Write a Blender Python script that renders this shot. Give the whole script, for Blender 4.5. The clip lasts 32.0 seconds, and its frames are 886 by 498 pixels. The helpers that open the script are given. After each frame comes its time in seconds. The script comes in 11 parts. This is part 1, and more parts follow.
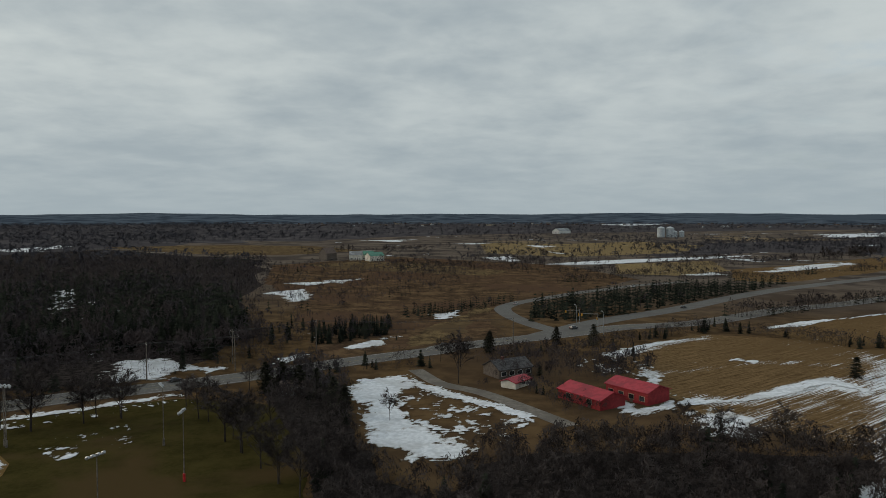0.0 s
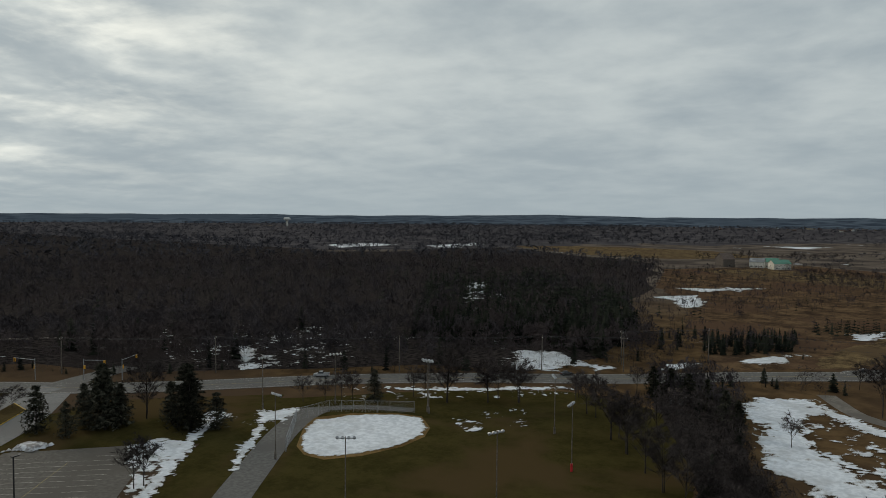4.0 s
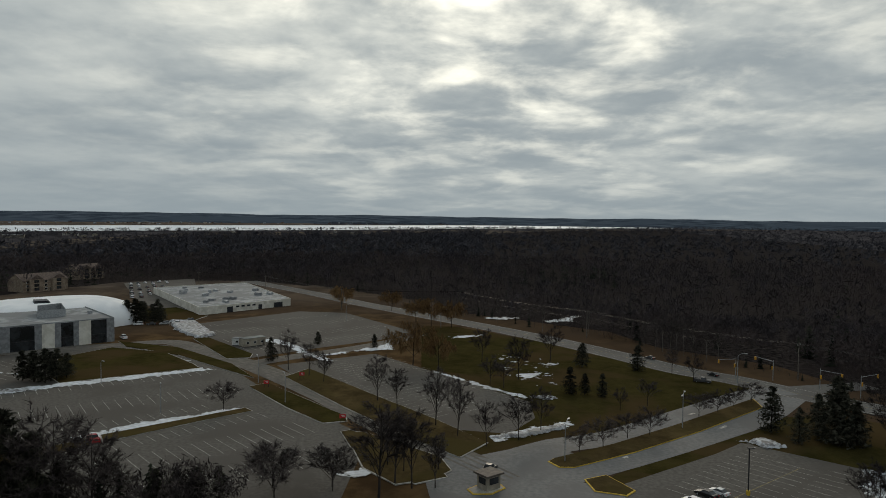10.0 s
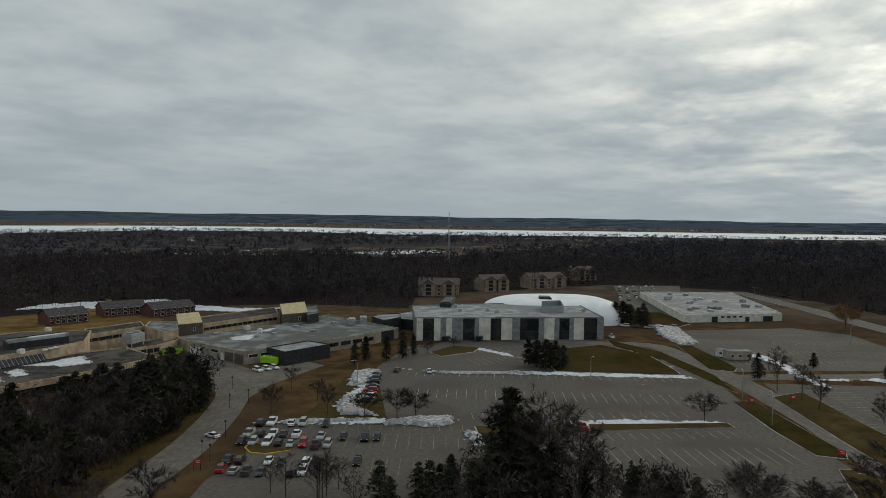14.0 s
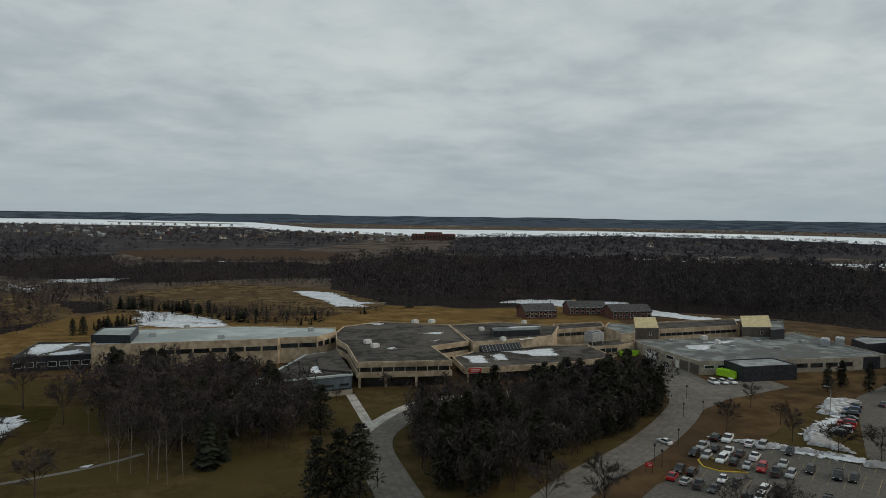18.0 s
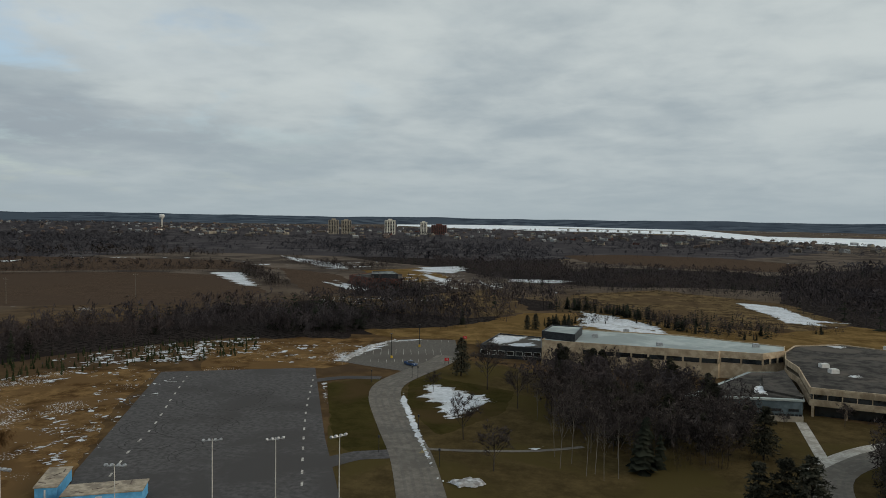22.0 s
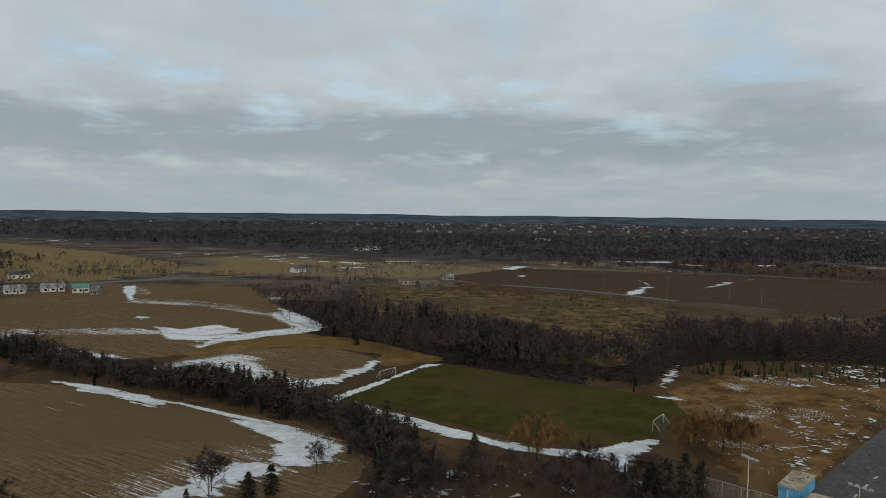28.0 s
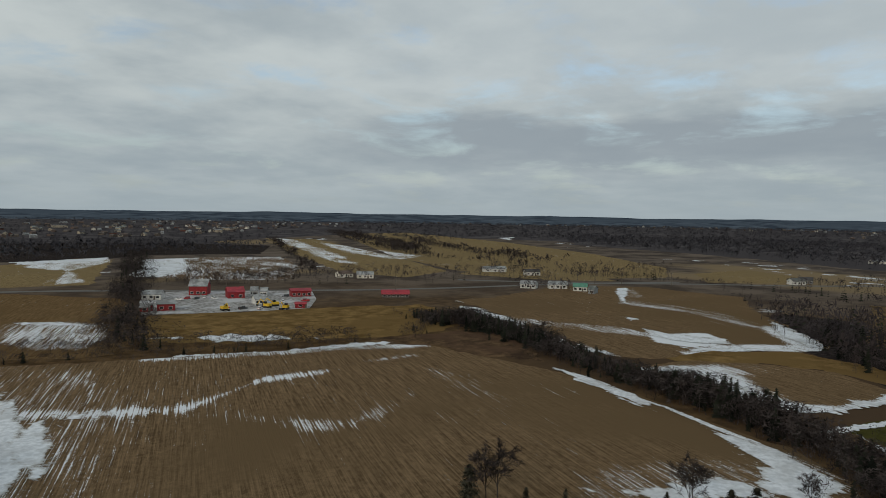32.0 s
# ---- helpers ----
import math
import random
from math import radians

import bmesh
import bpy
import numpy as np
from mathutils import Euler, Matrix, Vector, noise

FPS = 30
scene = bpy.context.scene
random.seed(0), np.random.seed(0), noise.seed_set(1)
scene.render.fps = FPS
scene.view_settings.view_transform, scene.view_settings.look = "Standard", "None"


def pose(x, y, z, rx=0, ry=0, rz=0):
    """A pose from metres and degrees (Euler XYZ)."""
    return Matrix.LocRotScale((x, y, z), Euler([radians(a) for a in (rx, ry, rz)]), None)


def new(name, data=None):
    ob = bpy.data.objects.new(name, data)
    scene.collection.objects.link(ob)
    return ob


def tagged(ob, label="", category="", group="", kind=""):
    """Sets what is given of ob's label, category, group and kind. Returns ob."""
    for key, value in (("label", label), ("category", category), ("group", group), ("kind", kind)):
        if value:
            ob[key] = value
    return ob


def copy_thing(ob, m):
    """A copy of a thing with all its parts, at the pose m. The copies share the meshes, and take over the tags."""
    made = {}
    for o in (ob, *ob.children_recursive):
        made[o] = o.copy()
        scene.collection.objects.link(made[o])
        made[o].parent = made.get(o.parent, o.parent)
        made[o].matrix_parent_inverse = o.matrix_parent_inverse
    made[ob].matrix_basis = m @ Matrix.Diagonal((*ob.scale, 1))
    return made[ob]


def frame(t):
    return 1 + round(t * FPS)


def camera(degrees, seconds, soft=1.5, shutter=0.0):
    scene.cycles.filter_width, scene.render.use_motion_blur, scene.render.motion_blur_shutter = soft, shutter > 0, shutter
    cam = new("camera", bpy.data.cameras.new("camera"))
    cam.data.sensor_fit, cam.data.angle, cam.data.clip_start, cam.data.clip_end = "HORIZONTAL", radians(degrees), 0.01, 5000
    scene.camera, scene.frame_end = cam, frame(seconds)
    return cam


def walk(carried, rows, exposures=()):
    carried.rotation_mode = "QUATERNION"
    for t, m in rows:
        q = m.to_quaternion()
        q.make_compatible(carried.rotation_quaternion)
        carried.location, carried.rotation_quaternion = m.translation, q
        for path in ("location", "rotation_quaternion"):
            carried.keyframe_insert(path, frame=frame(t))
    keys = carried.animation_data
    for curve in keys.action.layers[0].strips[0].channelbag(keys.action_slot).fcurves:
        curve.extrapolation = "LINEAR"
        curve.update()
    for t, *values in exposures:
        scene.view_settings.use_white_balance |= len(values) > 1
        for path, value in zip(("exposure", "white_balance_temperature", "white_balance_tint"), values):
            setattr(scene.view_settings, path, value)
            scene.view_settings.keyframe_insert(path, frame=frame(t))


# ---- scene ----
# ---------------------------------------------------------------- camera
HEIGHT = 50.0
ROWS = [
    (0.0, 0.00, -2.78, 0.02),
    (0.5, 3.72, -2.77, -0.07),
    (1.0, 7.47, -2.73, -0.14),
    (1.5, 11.03, -2.71, -0.23),
    (2.0, 14.63, -2.69, -0.27),
    (2.5, 18.37, -2.70, -0.28),
    (3.0, 22.48, -2.67, -0.33),
    (3.5, 26.73, -2.69, -0.45),
    (5.5, 43.16, -2.73, -0.36),
    (6.0, 47.05, -2.76, -0.31),
    (6.5, 51.21, -2.76, -0.38),
    (7.0, 55.76, -2.77, -0.39),
    (7.5, 60.71, -2.76, -0.42),
    (8.0, 66.16, -2.73, -0.52),
    (8.5, 71.53, -2.71, -0.57),
    (9.0, 76.50, -2.69, -0.57),
    (9.5, 81.41, -2.67, -0.70),
    (10.0, 86.27, -2.67, -0.69),
    (10.5, 91.10, -2.66, -0.68),
    (11.0, 95.95, -2.66, -0.79),
    (11.5, 100.80, -2.63, -0.78),
    (12.0, 105.61, -2.62, -0.80),
    (12.5, 110.39, -2.64, -0.93),
    (13.0, 114.99, -2.62, -0.85),
    (13.5, 119.53, -2.62, -0.84),
    (14.0, 124.13, -2.61, -0.87),
    (14.5, 128.72, -2.61, -0.91),
    (16.5, 146.99, -2.68, -0.94),
    (17.0, 151.38, -2.67, -0.92),
    (17.5, 155.73, -2.68, -0.92),
    (18.0, 159.96, -2.65, -0.89),
    (18.5, 164.04, -2.65, -0.84),
    (19.0, 167.89, -2.63, -0.78),
    (19.5, 172.07, -2.62, -0.79),
    (20.0, 176.60, -2.58, -0.81),
    (20.5, 181.12, -2.58, -0.86),
    (21.0, 185.59, -2.58, -0.85),
    (21.5, 190.04, -2.58, -0.81),
    (22.0, 194.49, -2.59, -0.85),
    (22.5, 198.93, -2.59, -0.82),
    (23.0, 203.38, -2.62, -0.78),
    (23.5, 208.02, -2.62, -0.89),
    (24.0, 212.71, -2.62, -0.87),
    (24.5, 217.43, -2.61, -0.87),
    (25.0, 222.15, -2.63, -0.90),
    (25.5, 226.88, -2.65, -0.96),
    (27.5, 245.75, -2.73, -0.72),
    (28.0, 250.47, -2.75, -0.67),
    (28.5, 255.33, -2.74, -0.67),
    (29.0, 260.13, -2.73, -0.66),
    (29.5, 264.95, -2.71, -0.72),
    (30.0, 269.72, -2.69, -0.76),
    (30.5, 274.45, -2.70, -0.85),
    (31.0, 279.24, -2.73, -0.82),
    (31.5, 284.07, -2.76, -0.84),
    (32.0, 288.61, -2.77, -0.89),
]
cam = camera(63.95, 32.0, 0.8)
walk(cam, [(t, pose(0, 0, HEIGHT, 90 + p, r, y)) for t, y, p, r in ROWS], [(0.0, 0.02), (4.0, 0.0), (7.0, -0.15), (9.0, -0.28), (11.0, -0.28), (13.0, -0.15), (17.0, 0.02), (20.0, 0.06), (24.0, 0.05), (28.0, 0.04), (32.0, -0.05)])

# ---------------------------------------------------------------- sky and sun
SUN_YAW, SUN_EL = radians(80), radians(22)
SUN_DIR = Vector((-math.sin(SUN_YAW) * math.cos(SUN_EL), math.cos(SUN_YAW) * math.cos(SUN_EL), math.sin(SUN_EL)))


class Nodes:
    """Short hand for node trees."""

    def __init__(self, tree):
        self.t = tree
        tree.nodes.clear()

    def n(self, kind, **kw):
        node = self.t.nodes.new(kind)
        for k, v in kw.items():
            node.inputs[k].default_value = v
        return node

    def link(self, a, b):
        self.t.links.new(a, b)
        return self

    def math(self, op, a, b=0.0, clamp=False):
        node = self.t.nodes.new("ShaderNodeMath")
        node.operation, node.use_clamp = op, clamp
        for i, v in enumerate((a, b)):
            if isinstance(v, (int, float)):
                node.inputs[i].default_value = v
            else:
                self.link(v, node.inputs[i])
        return node.outputs[0]

    def mix(self, fac, a, b, mode="MIX"):
        node = self.t.nodes.new("ShaderNodeMix")
        node.data_type, node.blend_type = "RGBA", mode
        for i, v in ((0, fac), (6, a), (7, b)):
            if isinstance(v, (int, float)):
                node.inputs[i].default_value = v
            elif isinstance(v, tuple):
                node.inputs[i].default_value = (*v, 1)
            else:
                self.link(v, node.inputs[i])
        return node.outputs[2]

    def noise(self, vec, scale, detail=4.0, rough=0.55, distort=0.0):
        node = self.n("ShaderNodeTexNoise", Scale=scale, Detail=detail, Roughness=rough, Distortion=distort)
        self.link(vec, node.inputs["Vector"])
        return node.outputs[0]

    def span(self, v, lo, hi, to_lo=0.0, to_hi=1.0):
        node = self.t.nodes.new("ShaderNodeMapRange")
        node.interpolation_type = "SMOOTHSTEP"
        self.link(v, node.inputs[0])
        for i, x in enumerate((lo, hi, to_lo, to_hi)):
            node.inputs[i + 1].default_value = x
        return node.outputs[0]

    def scaled(self, vec, s, r=0.0):
        node = self.t.nodes.new("ShaderNodeMapping")
        node.inputs["Scale"].default_value = s
        node.inputs["Rotation"].default_value = (0, 0, r)
        self.link(vec, node.inputs[0])
        return node.outputs[0]


def make_world():
    world = bpy.data.worlds.new("overcast_sky")
    scene.world = world
    world.use_nodes = True
    w = Nodes(world.node_tree)
    co = w.n("ShaderNodeTexCoord").outputs["Generated"]
    sep = w.n("ShaderNodeSeparateXYZ")
    w.link(co, sep.inputs[0])
    x, y, z = sep.outputs
    up = w.math("ADD", w.math("MAXIMUM", z, 0.0), 0.16)
    flat = w.n("ShaderNodeCombineXYZ")
    w.link(w.math("DIVIDE", x, up), flat.inputs[0]).link(w.math("DIVIDE", y, up), flat.inputs[1])
    big = w.noise(flat.outputs[0], 0.62, 3.0, 0.5, 0.3)
    mid = w.noise(flat.outputs[0], 1.7, 5.0, 0.5, 0.25)
    fine = w.noise(flat.outputs[0], 4.5, 6.0, 0.56, 0.2)
    cloud = w.math("ADD", w.math("MULTIPLY", big, 0.42), w.math("ADD", w.math("MULTIPLY", mid, 0.38), w.math("MULTIPLY", fine, 0.20)))
    thick = w.span(cloud, 0.36, 0.64)
    # glow of the veiled sun
    dot = w.t.nodes.new("ShaderNodeVectorMath")
    dot.operation = "DOT_PRODUCT"
    w.link(co, dot.inputs[0])
    dot.inputs[1].default_value = SUN_DIR
    near = w.math("MAXIMUM", dot.outputs["Value"], 0.0)
    glow = w.math("ADD", w.math("MULTIPLY", w.math("POWER", near, 80.0), 0.6), w.math("MULTIPLY", w.math("POWER", near, 9.0), 0.27))
    thin = w.math("SUBTRACT", 1.0, thick)
    lit = w.math("ADD", w.math("MULTIPLY", thin, 0.10), w.math("MULTIPLY", glow, w.math("ADD", w.math("MULTIPLY", w.math("POWER", thin, 2.6), 2.2), 0.05)))
    # ragged bright breaks round the veiled sun
    breaks = w.span(w.noise(flat.outputs[0], 2.2, 7.0, 0.54, 0.2), 0.42, 0.76)
    wide_glow = w.math("ADD", w.math("MULTIPLY", w.math("POWER", near, 11.0), 1.55), w.math("MULTIPLY", w.math("POWER", near, 2.0), 0.08))
    lit = w.math("ADD", lit, w.math("MULTIPLY", wide_glow, breaks))
    lit = w.math("ADD", lit, w.math("MULTIPLY", w.math("POWER", near, 1.5), 0.05))
    grey = w.mix(thick, (0.450, 0.508, 0.526), (0.325, 0.383, 0.417))
    warm = w.mix(1.0, grey, (0.0, 0.0, 0.0), "ADD")
    add = w.t.nodes.new("ShaderNodeVectorMath")
    add.operation = "MULTIPLY_ADD"
    comb = w.n("ShaderNodeCombineXYZ")
    for i in range(3):
        w.link(lit, comb.inputs[i])
    w.link(comb.outputs[0], add.inputs[0])
    add.inputs[1].default_value = (0.84, 0.77, 0.60)
    w.link(warm, add.inputs[2])
    # haze band above the horizon
    haze = w.math("POWER", w.math("SUBTRACT", 1.0, w.math("MINIMUM", w.math("MULTIPLY", w.math("MAXIMUM", z, 0.0), 4.6), 1.0)), 1.6)
    clouds = w.mix(w.math("MULTIPLY", haze, 0.85), add.outputs[0], (0.345, 0.408, 0.440))
    # long grey cloud bank low over the town side, with a brighter deck above it
    side = w.t.nodes.new("ShaderNodeVectorMath")
    side.operation = "DOT_PRODUCT"
    w.link(co, side.inputs[0])
    side.inputs[1].default_value = (0.966, -0.259, 0.0)
    streak = w.math("MULTIPLY", w.math("SUBTRACT", w.noise(w.scaled(co, (1, 1, 5)), 4.0, 6.0, 0.55), 0.5), 0.10)
    edge = w.math("ADD", z, streak)
    bank = w.math("MULTIPLY", w.span(edge, 0.125, 0.150, 1.0, 0.0), w.span(edge, 0.045, 0.095))
    bank = w.math("MULTIPLY", bank, w.span(side.outputs["Value"], 0.66, 0.86))
    clouds = w.mix(w.math("MULTIPLY", bank, 0.85), clouds, (0.285, 0.335, 0.375))
    deck = w.math("MULTIPLY", w.span(edge, 0.13, 0.20), w.span(side.outputs["Value"], 0.5, 0.9))
    clouds = w.mix(w.math("MULTIPLY", deck, 0.45), clouds, (0.56, 0.62, 0.64))
    # blue gaps, away from the sun
    sky = w.t.nodes.new("ShaderNodeTexSky")
    sky.sky_type = "NISHITA"
    sky.sun_disc, sky.sun_elevation, sky.sun_rotation = False, SUN_EL, -SUN_YAW
    sky.air_density, sky.dust_density = 1.0, 1.5
    gap_noise = w.noise(flat.outputs[0], 1.9, 7.0, 0.58, 0.3)
    away = w.t.nodes.new("ShaderNodeVectorMath")
    away.operation = "DOT_PRODUCT"
    w.link(co, away.inputs[0])
    away.inputs[1].default_value = (math.sin(radians(88)), -math.cos(radians(88)), 0.0)
    gap = w.math("MULTIPLY", w.span(gap_noise, 0.50, 0.72), w.span(away.outputs["Value"], 0.15, 0.8))
    gap = w.math("MULTIPLY", gap, w.math("SUBTRACT", 1.0, haze, True))
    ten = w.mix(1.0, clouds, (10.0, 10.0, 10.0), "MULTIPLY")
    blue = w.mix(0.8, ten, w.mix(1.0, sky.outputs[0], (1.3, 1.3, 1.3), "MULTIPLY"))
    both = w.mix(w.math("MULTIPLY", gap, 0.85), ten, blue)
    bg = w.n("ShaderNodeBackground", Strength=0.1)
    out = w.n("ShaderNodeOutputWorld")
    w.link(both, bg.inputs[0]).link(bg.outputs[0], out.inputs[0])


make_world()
sun_data = bpy.data.lights.new("sun", "SUN")
sun_data.energy, sun_data.angle, sun_data.color = 1.0, radians(24), (1.0, 0.86, 0.68)
sun = new("sun", sun_data)
sun.rotation_euler = SUN_DIR.to_track_quat("Z", "Y").to_euler()

# ---------------------------------------------------------------- materials


def material(name, low, high, scale=1.0, detail=5.0, rough=0.9, bump=0.0, big=0.0, third=None, local=False, metal=0.0,
             spec=0.3, stretch=(1, 1, 1), turn=0.0, contrast=(0.39, 0.61), bump_dist=0.05, random_tone=0.0, snow=0.0, soft=False, gritty=0.55):
    """Two-scale noise between two colours, an optional third one in large stains, fine relief. Sizes in 1/m."""
    m = bpy.data.materials.new(name)
    m.use_nodes = True
    k = Nodes(m.node_tree)
    co = k.n("ShaderNodeTexCoord").outputs["Object"] if local else k.n("ShaderNodeNewGeometry").outputs["Position"]
    vec = k.scaled(co, stretch, turn)
    fine = k.noise(vec, scale, detail, gritty)
    colour = k.mix(k.span(fine, *contrast), low, high)
    if third:
        stain = k.noise(co, big or scale * 0.08, 4.0, 0.6, 0.4)
        colour = k.mix(k.span(stain, 0.47, 0.62), colour, third)
    if snow:
        lying = k.math("ADD", k.math("MULTIPLY", k.noise(co, 0.045, 4.0, 0.6), 0.55), k.math("MULTIPLY", k.noise(co, 2.2, 4.0, 0.65), 0.45))
        colour = k.mix(k.span(lying, 0.64 - 0.15 * snow, 0.67 - 0.15 * snow), colour, (0.70, 0.73, 0.77))
    if random_tone:
        info = k.n("ShaderNodeObjectInfo").outputs["Random"]
        tone = k.span(info, 0.0, 1.0, 1 - random_tone, 1 + random_tone)
        grey = k.n("ShaderNodeCombineXYZ")
        for i in range(3):
            k.link(tone, grey.inputs[i])
        colour = k.mix(1.0, colour, grey.outputs[0], "MULTIPLY")
    b = k.n("ShaderNodeBsdfPrincipled", Roughness=rough, Metallic=metal)
    b.inputs["Specular IOR Level"].default_value = spec
    k.link(colour, b.inputs["Base Color"])
    if bump:
        r = k.n("ShaderNodeBump", Strength=bump, Distance=bump_dist)
        k.link(k.noise(vec, scale * 2.3, 4.0), r.inputs["Height"]).link(r.outputs[0], b.inputs["Normal"])
    if soft:
        # a tuft of twigs or needles stands for many fine ones: its shading leans towards the crown's upward side
        lean = k.t.nodes.new("ShaderNodeVectorMath")
        lean.operation = "MULTIPLY_ADD"
        k.link(k.n("ShaderNodeNewGeometry").outputs["Normal"], lean.inputs[0])
        lean.inputs[1].default_value, lean.inputs[2].default_value = (0.4, 0.4, 0.4), (0.0, 0.0, 0.75)
        unit = k.t.nodes.new("ShaderNodeVectorMath")
        unit.operation = "NORMALIZE"
        k.link(lean.outputs[0], unit.inputs[0]).link(unit.outputs[0], b.inputs["Normal"])
    k.link(b.outputs[0], k.n("ShaderNodeOutputMaterial").inputs[0])
    return m


def field_material(name, low, high, turn, snow=0.5, stain=(0.090, 0.062, 0.034), row=1.9, patch=0.012):
    """Ploughed or cut field: rows along one direction, with old snow left in some of the furrows."""
    m = bpy.data.materials.new(name)
    m.use_nodes = True
    k = Nodes(m.node_tree)
    co = k.n("ShaderNodeNewGeometry").outputs["Position"]
    turned = k.scaled(co, (1, 1, 1), turn)
    rows = k.noise(k.scaled(turned, (row, row * 0.03, 1)), 1.0, 5.0, 0.7)
    speck = k.noise(co, 0.5, 12.0, 0.85)
    colour = k.mix(k.span(k.math("ADD", k.math("MULTIPLY", rows, 0.5), k.math("MULTIPLY", speck, 0.5)), 0.40, 0.60), low, high)
    wide = k.noise(co, patch * 0.7, 4.0, 0.6, 0.5)
    colour = k.mix(k.span(wide, 0.45, 0.62), colour, stain)
    left = k.noise(k.scaled(turned, (patch * 4, patch * 1.3, 1)), 1.0, 4.0, 0.6, 0.3)
    furrow = k.noise(k.scaled(turned, (2.2, 0.035, 1)), 1.0, 5.0, 0.66)
    lying = k.math("ADD", k.math("MULTIPLY", left, 0.36), k.math("MULTIPLY", furrow, 0.64))
    amount = k.t.nodes.new("ShaderNodeAttribute")
    amount.attribute_name = "snow_cover"
    speckle = k.math("MULTIPLY", k.math("SUBTRACT", k.noise(co, 1.1, 7.0, 0.8), 0.5), 0.36)
    lying = k.math("ADD", k.math("ADD", lying, speckle), k.math("MULTIPLY", amount.outputs["Fac"], 0.27))
    colour = k.mix(k.span(lying, 0.725 - 0.2 * snow, 0.775 - 0.2 * snow), colour, (0.64, 0.67, 0.71))
    b = k.n("ShaderNodeBsdfPrincipled", Roughness=0.95)
    b.inputs["Specular IOR Level"].default_value = 0.0
    k.link(colour, b.inputs["Base Color"])
    r = k.n("ShaderNodeBump", Strength=0.6, Distance=0.25)
    k.link(rows, r.inputs["Height"]).link(r.outputs[0], b.inputs["Normal"])
    k.link(b.outputs[0], k.n("ShaderNodeOutputMaterial").inputs[0])
    return m




def ground_material():
    """Dry grass and brush near, dark woodland cover farther out."""
    m = bpy.data.materials.new("dry_winter_ground")
    m.use_nodes = True
    k = Nodes(m.node_tree)
    co = k.n("ShaderNodeNewGeometry").outputs["Position"]
    near = k.mix(k.span(k.noise(co, 0.12, 9.0, 0.6), 0.35, 0.65), (0.058, 0.037, 0.020), (0.118, 0.076, 0.038))
    near = k.mix(k.span(k.noise(co, 0.006, 4.0), 0.45, 0.62), near, (0.068, 0.046, 0.030))
    cover = k.mix(k.span(k.noise(co, 0.02, 8.0, 0.65), 0.38, 0.62), (0.058, 0.048, 0.042), (0.135, 0.110, 0.090))
    cover = k.mix(k.span(k.noise(co, 0.0022, 5.0, 0.6), 0.56, 0.63), cover, (0.185, 0.140, 0.086))
    fleck = k.math("ADD", k.math("MULTIPLY", k.noise(co, 0.004, 3.0), 0.5), k.math("MULTIPLY", k.noise(co, 0.035, 4.0, 0.6), 0.5))
    cover = k.mix(k.span(fleck, 0.61, 0.63), cover, (0.55, 0.58, 0.62))
    length = k.t.nodes.new("ShaderNodeVectorMath")
    length.operation = "LENGTH"
    k.link(co, length.inputs[0])
    colour = k.mix(k.span(length.outputs["Value"], 260.0, 620.0), near, cover)
    b = k.n("ShaderNodeBsdfPrincipled", Roughness=0.95)
    b.inputs["Specular IOR Level"].default_value = 0.0
    k.link(colour, b.inputs["Base Color"]).link(b.outputs[0], k.n("ShaderNodeOutputMaterial").inputs[0])
    return m


def snow_material():
    """Old crusted snow that thins out into flecks where it is shallow, so that the grass shows through."""
    m = bpy.data.materials.new("old_snow")
    m.use_nodes = True
    k = Nodes(m.node_tree)
    co = k.n("ShaderNodeNewGeometry").outputs["Position"]
    depth = k.t.nodes.new("ShaderNodeAttribute")
    depth.attribute_name = "snow_depth"
    broad, middle, fine = k.noise(co, 0.20, 4.0, 0.6), k.noise(k.scaled(co, (1, 0.55, 1), 0.7), 1.1, 5.0, 0.65), k.noise(co, 4.5, 3.0, 0.6)
    mixed = k.math("ADD", k.math("MULTIPLY", broad, 0.40), k.math("ADD", k.math("MULTIPLY", middle, 0.40), k.math("MULTIPLY", fine, 0.20)))
    level = k.math("ADD", k.math("MULTIPLY", depth.outputs["Fac"], 0.34), k.math("MULTIPLY", k.math("SUBTRACT", mixed, 0.5), 1.8))
    cover = k.span(level, 0.0, 0.10)
    tone = k.mix(k.span(k.noise(co, 0.7, 8.0, 0.6), 0.36, 0.64), (0.52, 0.55, 0.59), (0.70, 0.73, 0.77))
    tone = k.mix(k.math("MULTIPLY", k.span(k.noise(co, 0.09, 4.0, 0.6, 0.4), 0.45, 0.66), 0.55), tone, (0.40, 0.41, 0.42))
    tone = k.mix(k.span(level, 0.02, 0.30), (0.34, 0.33, 0.31), tone)
    b = k.n("ShaderNodeBsdfPrincipled", Roughness=0.8)
    b.inputs["Specular IOR Level"].default_value = 0.2
    r = k.n("ShaderNodeBump", Strength=0.5, Distance=0.15)
    k.link(middle, r.inputs["Height"]).link(r.outputs[0], b.inputs["Normal"])
    k.link(tone, b.inputs["Base Color"])
    both = k.n("ShaderNodeMixShader")
    k.link(cover, both.inputs[0]).link(k.n("ShaderNodeBsdfTransparent").outputs[0], both.inputs[1]).link(b.outputs[0], both.inputs[2])
    k.link(both.outputs[0], k.n("ShaderNodeOutputMaterial").inputs[0])
    return m


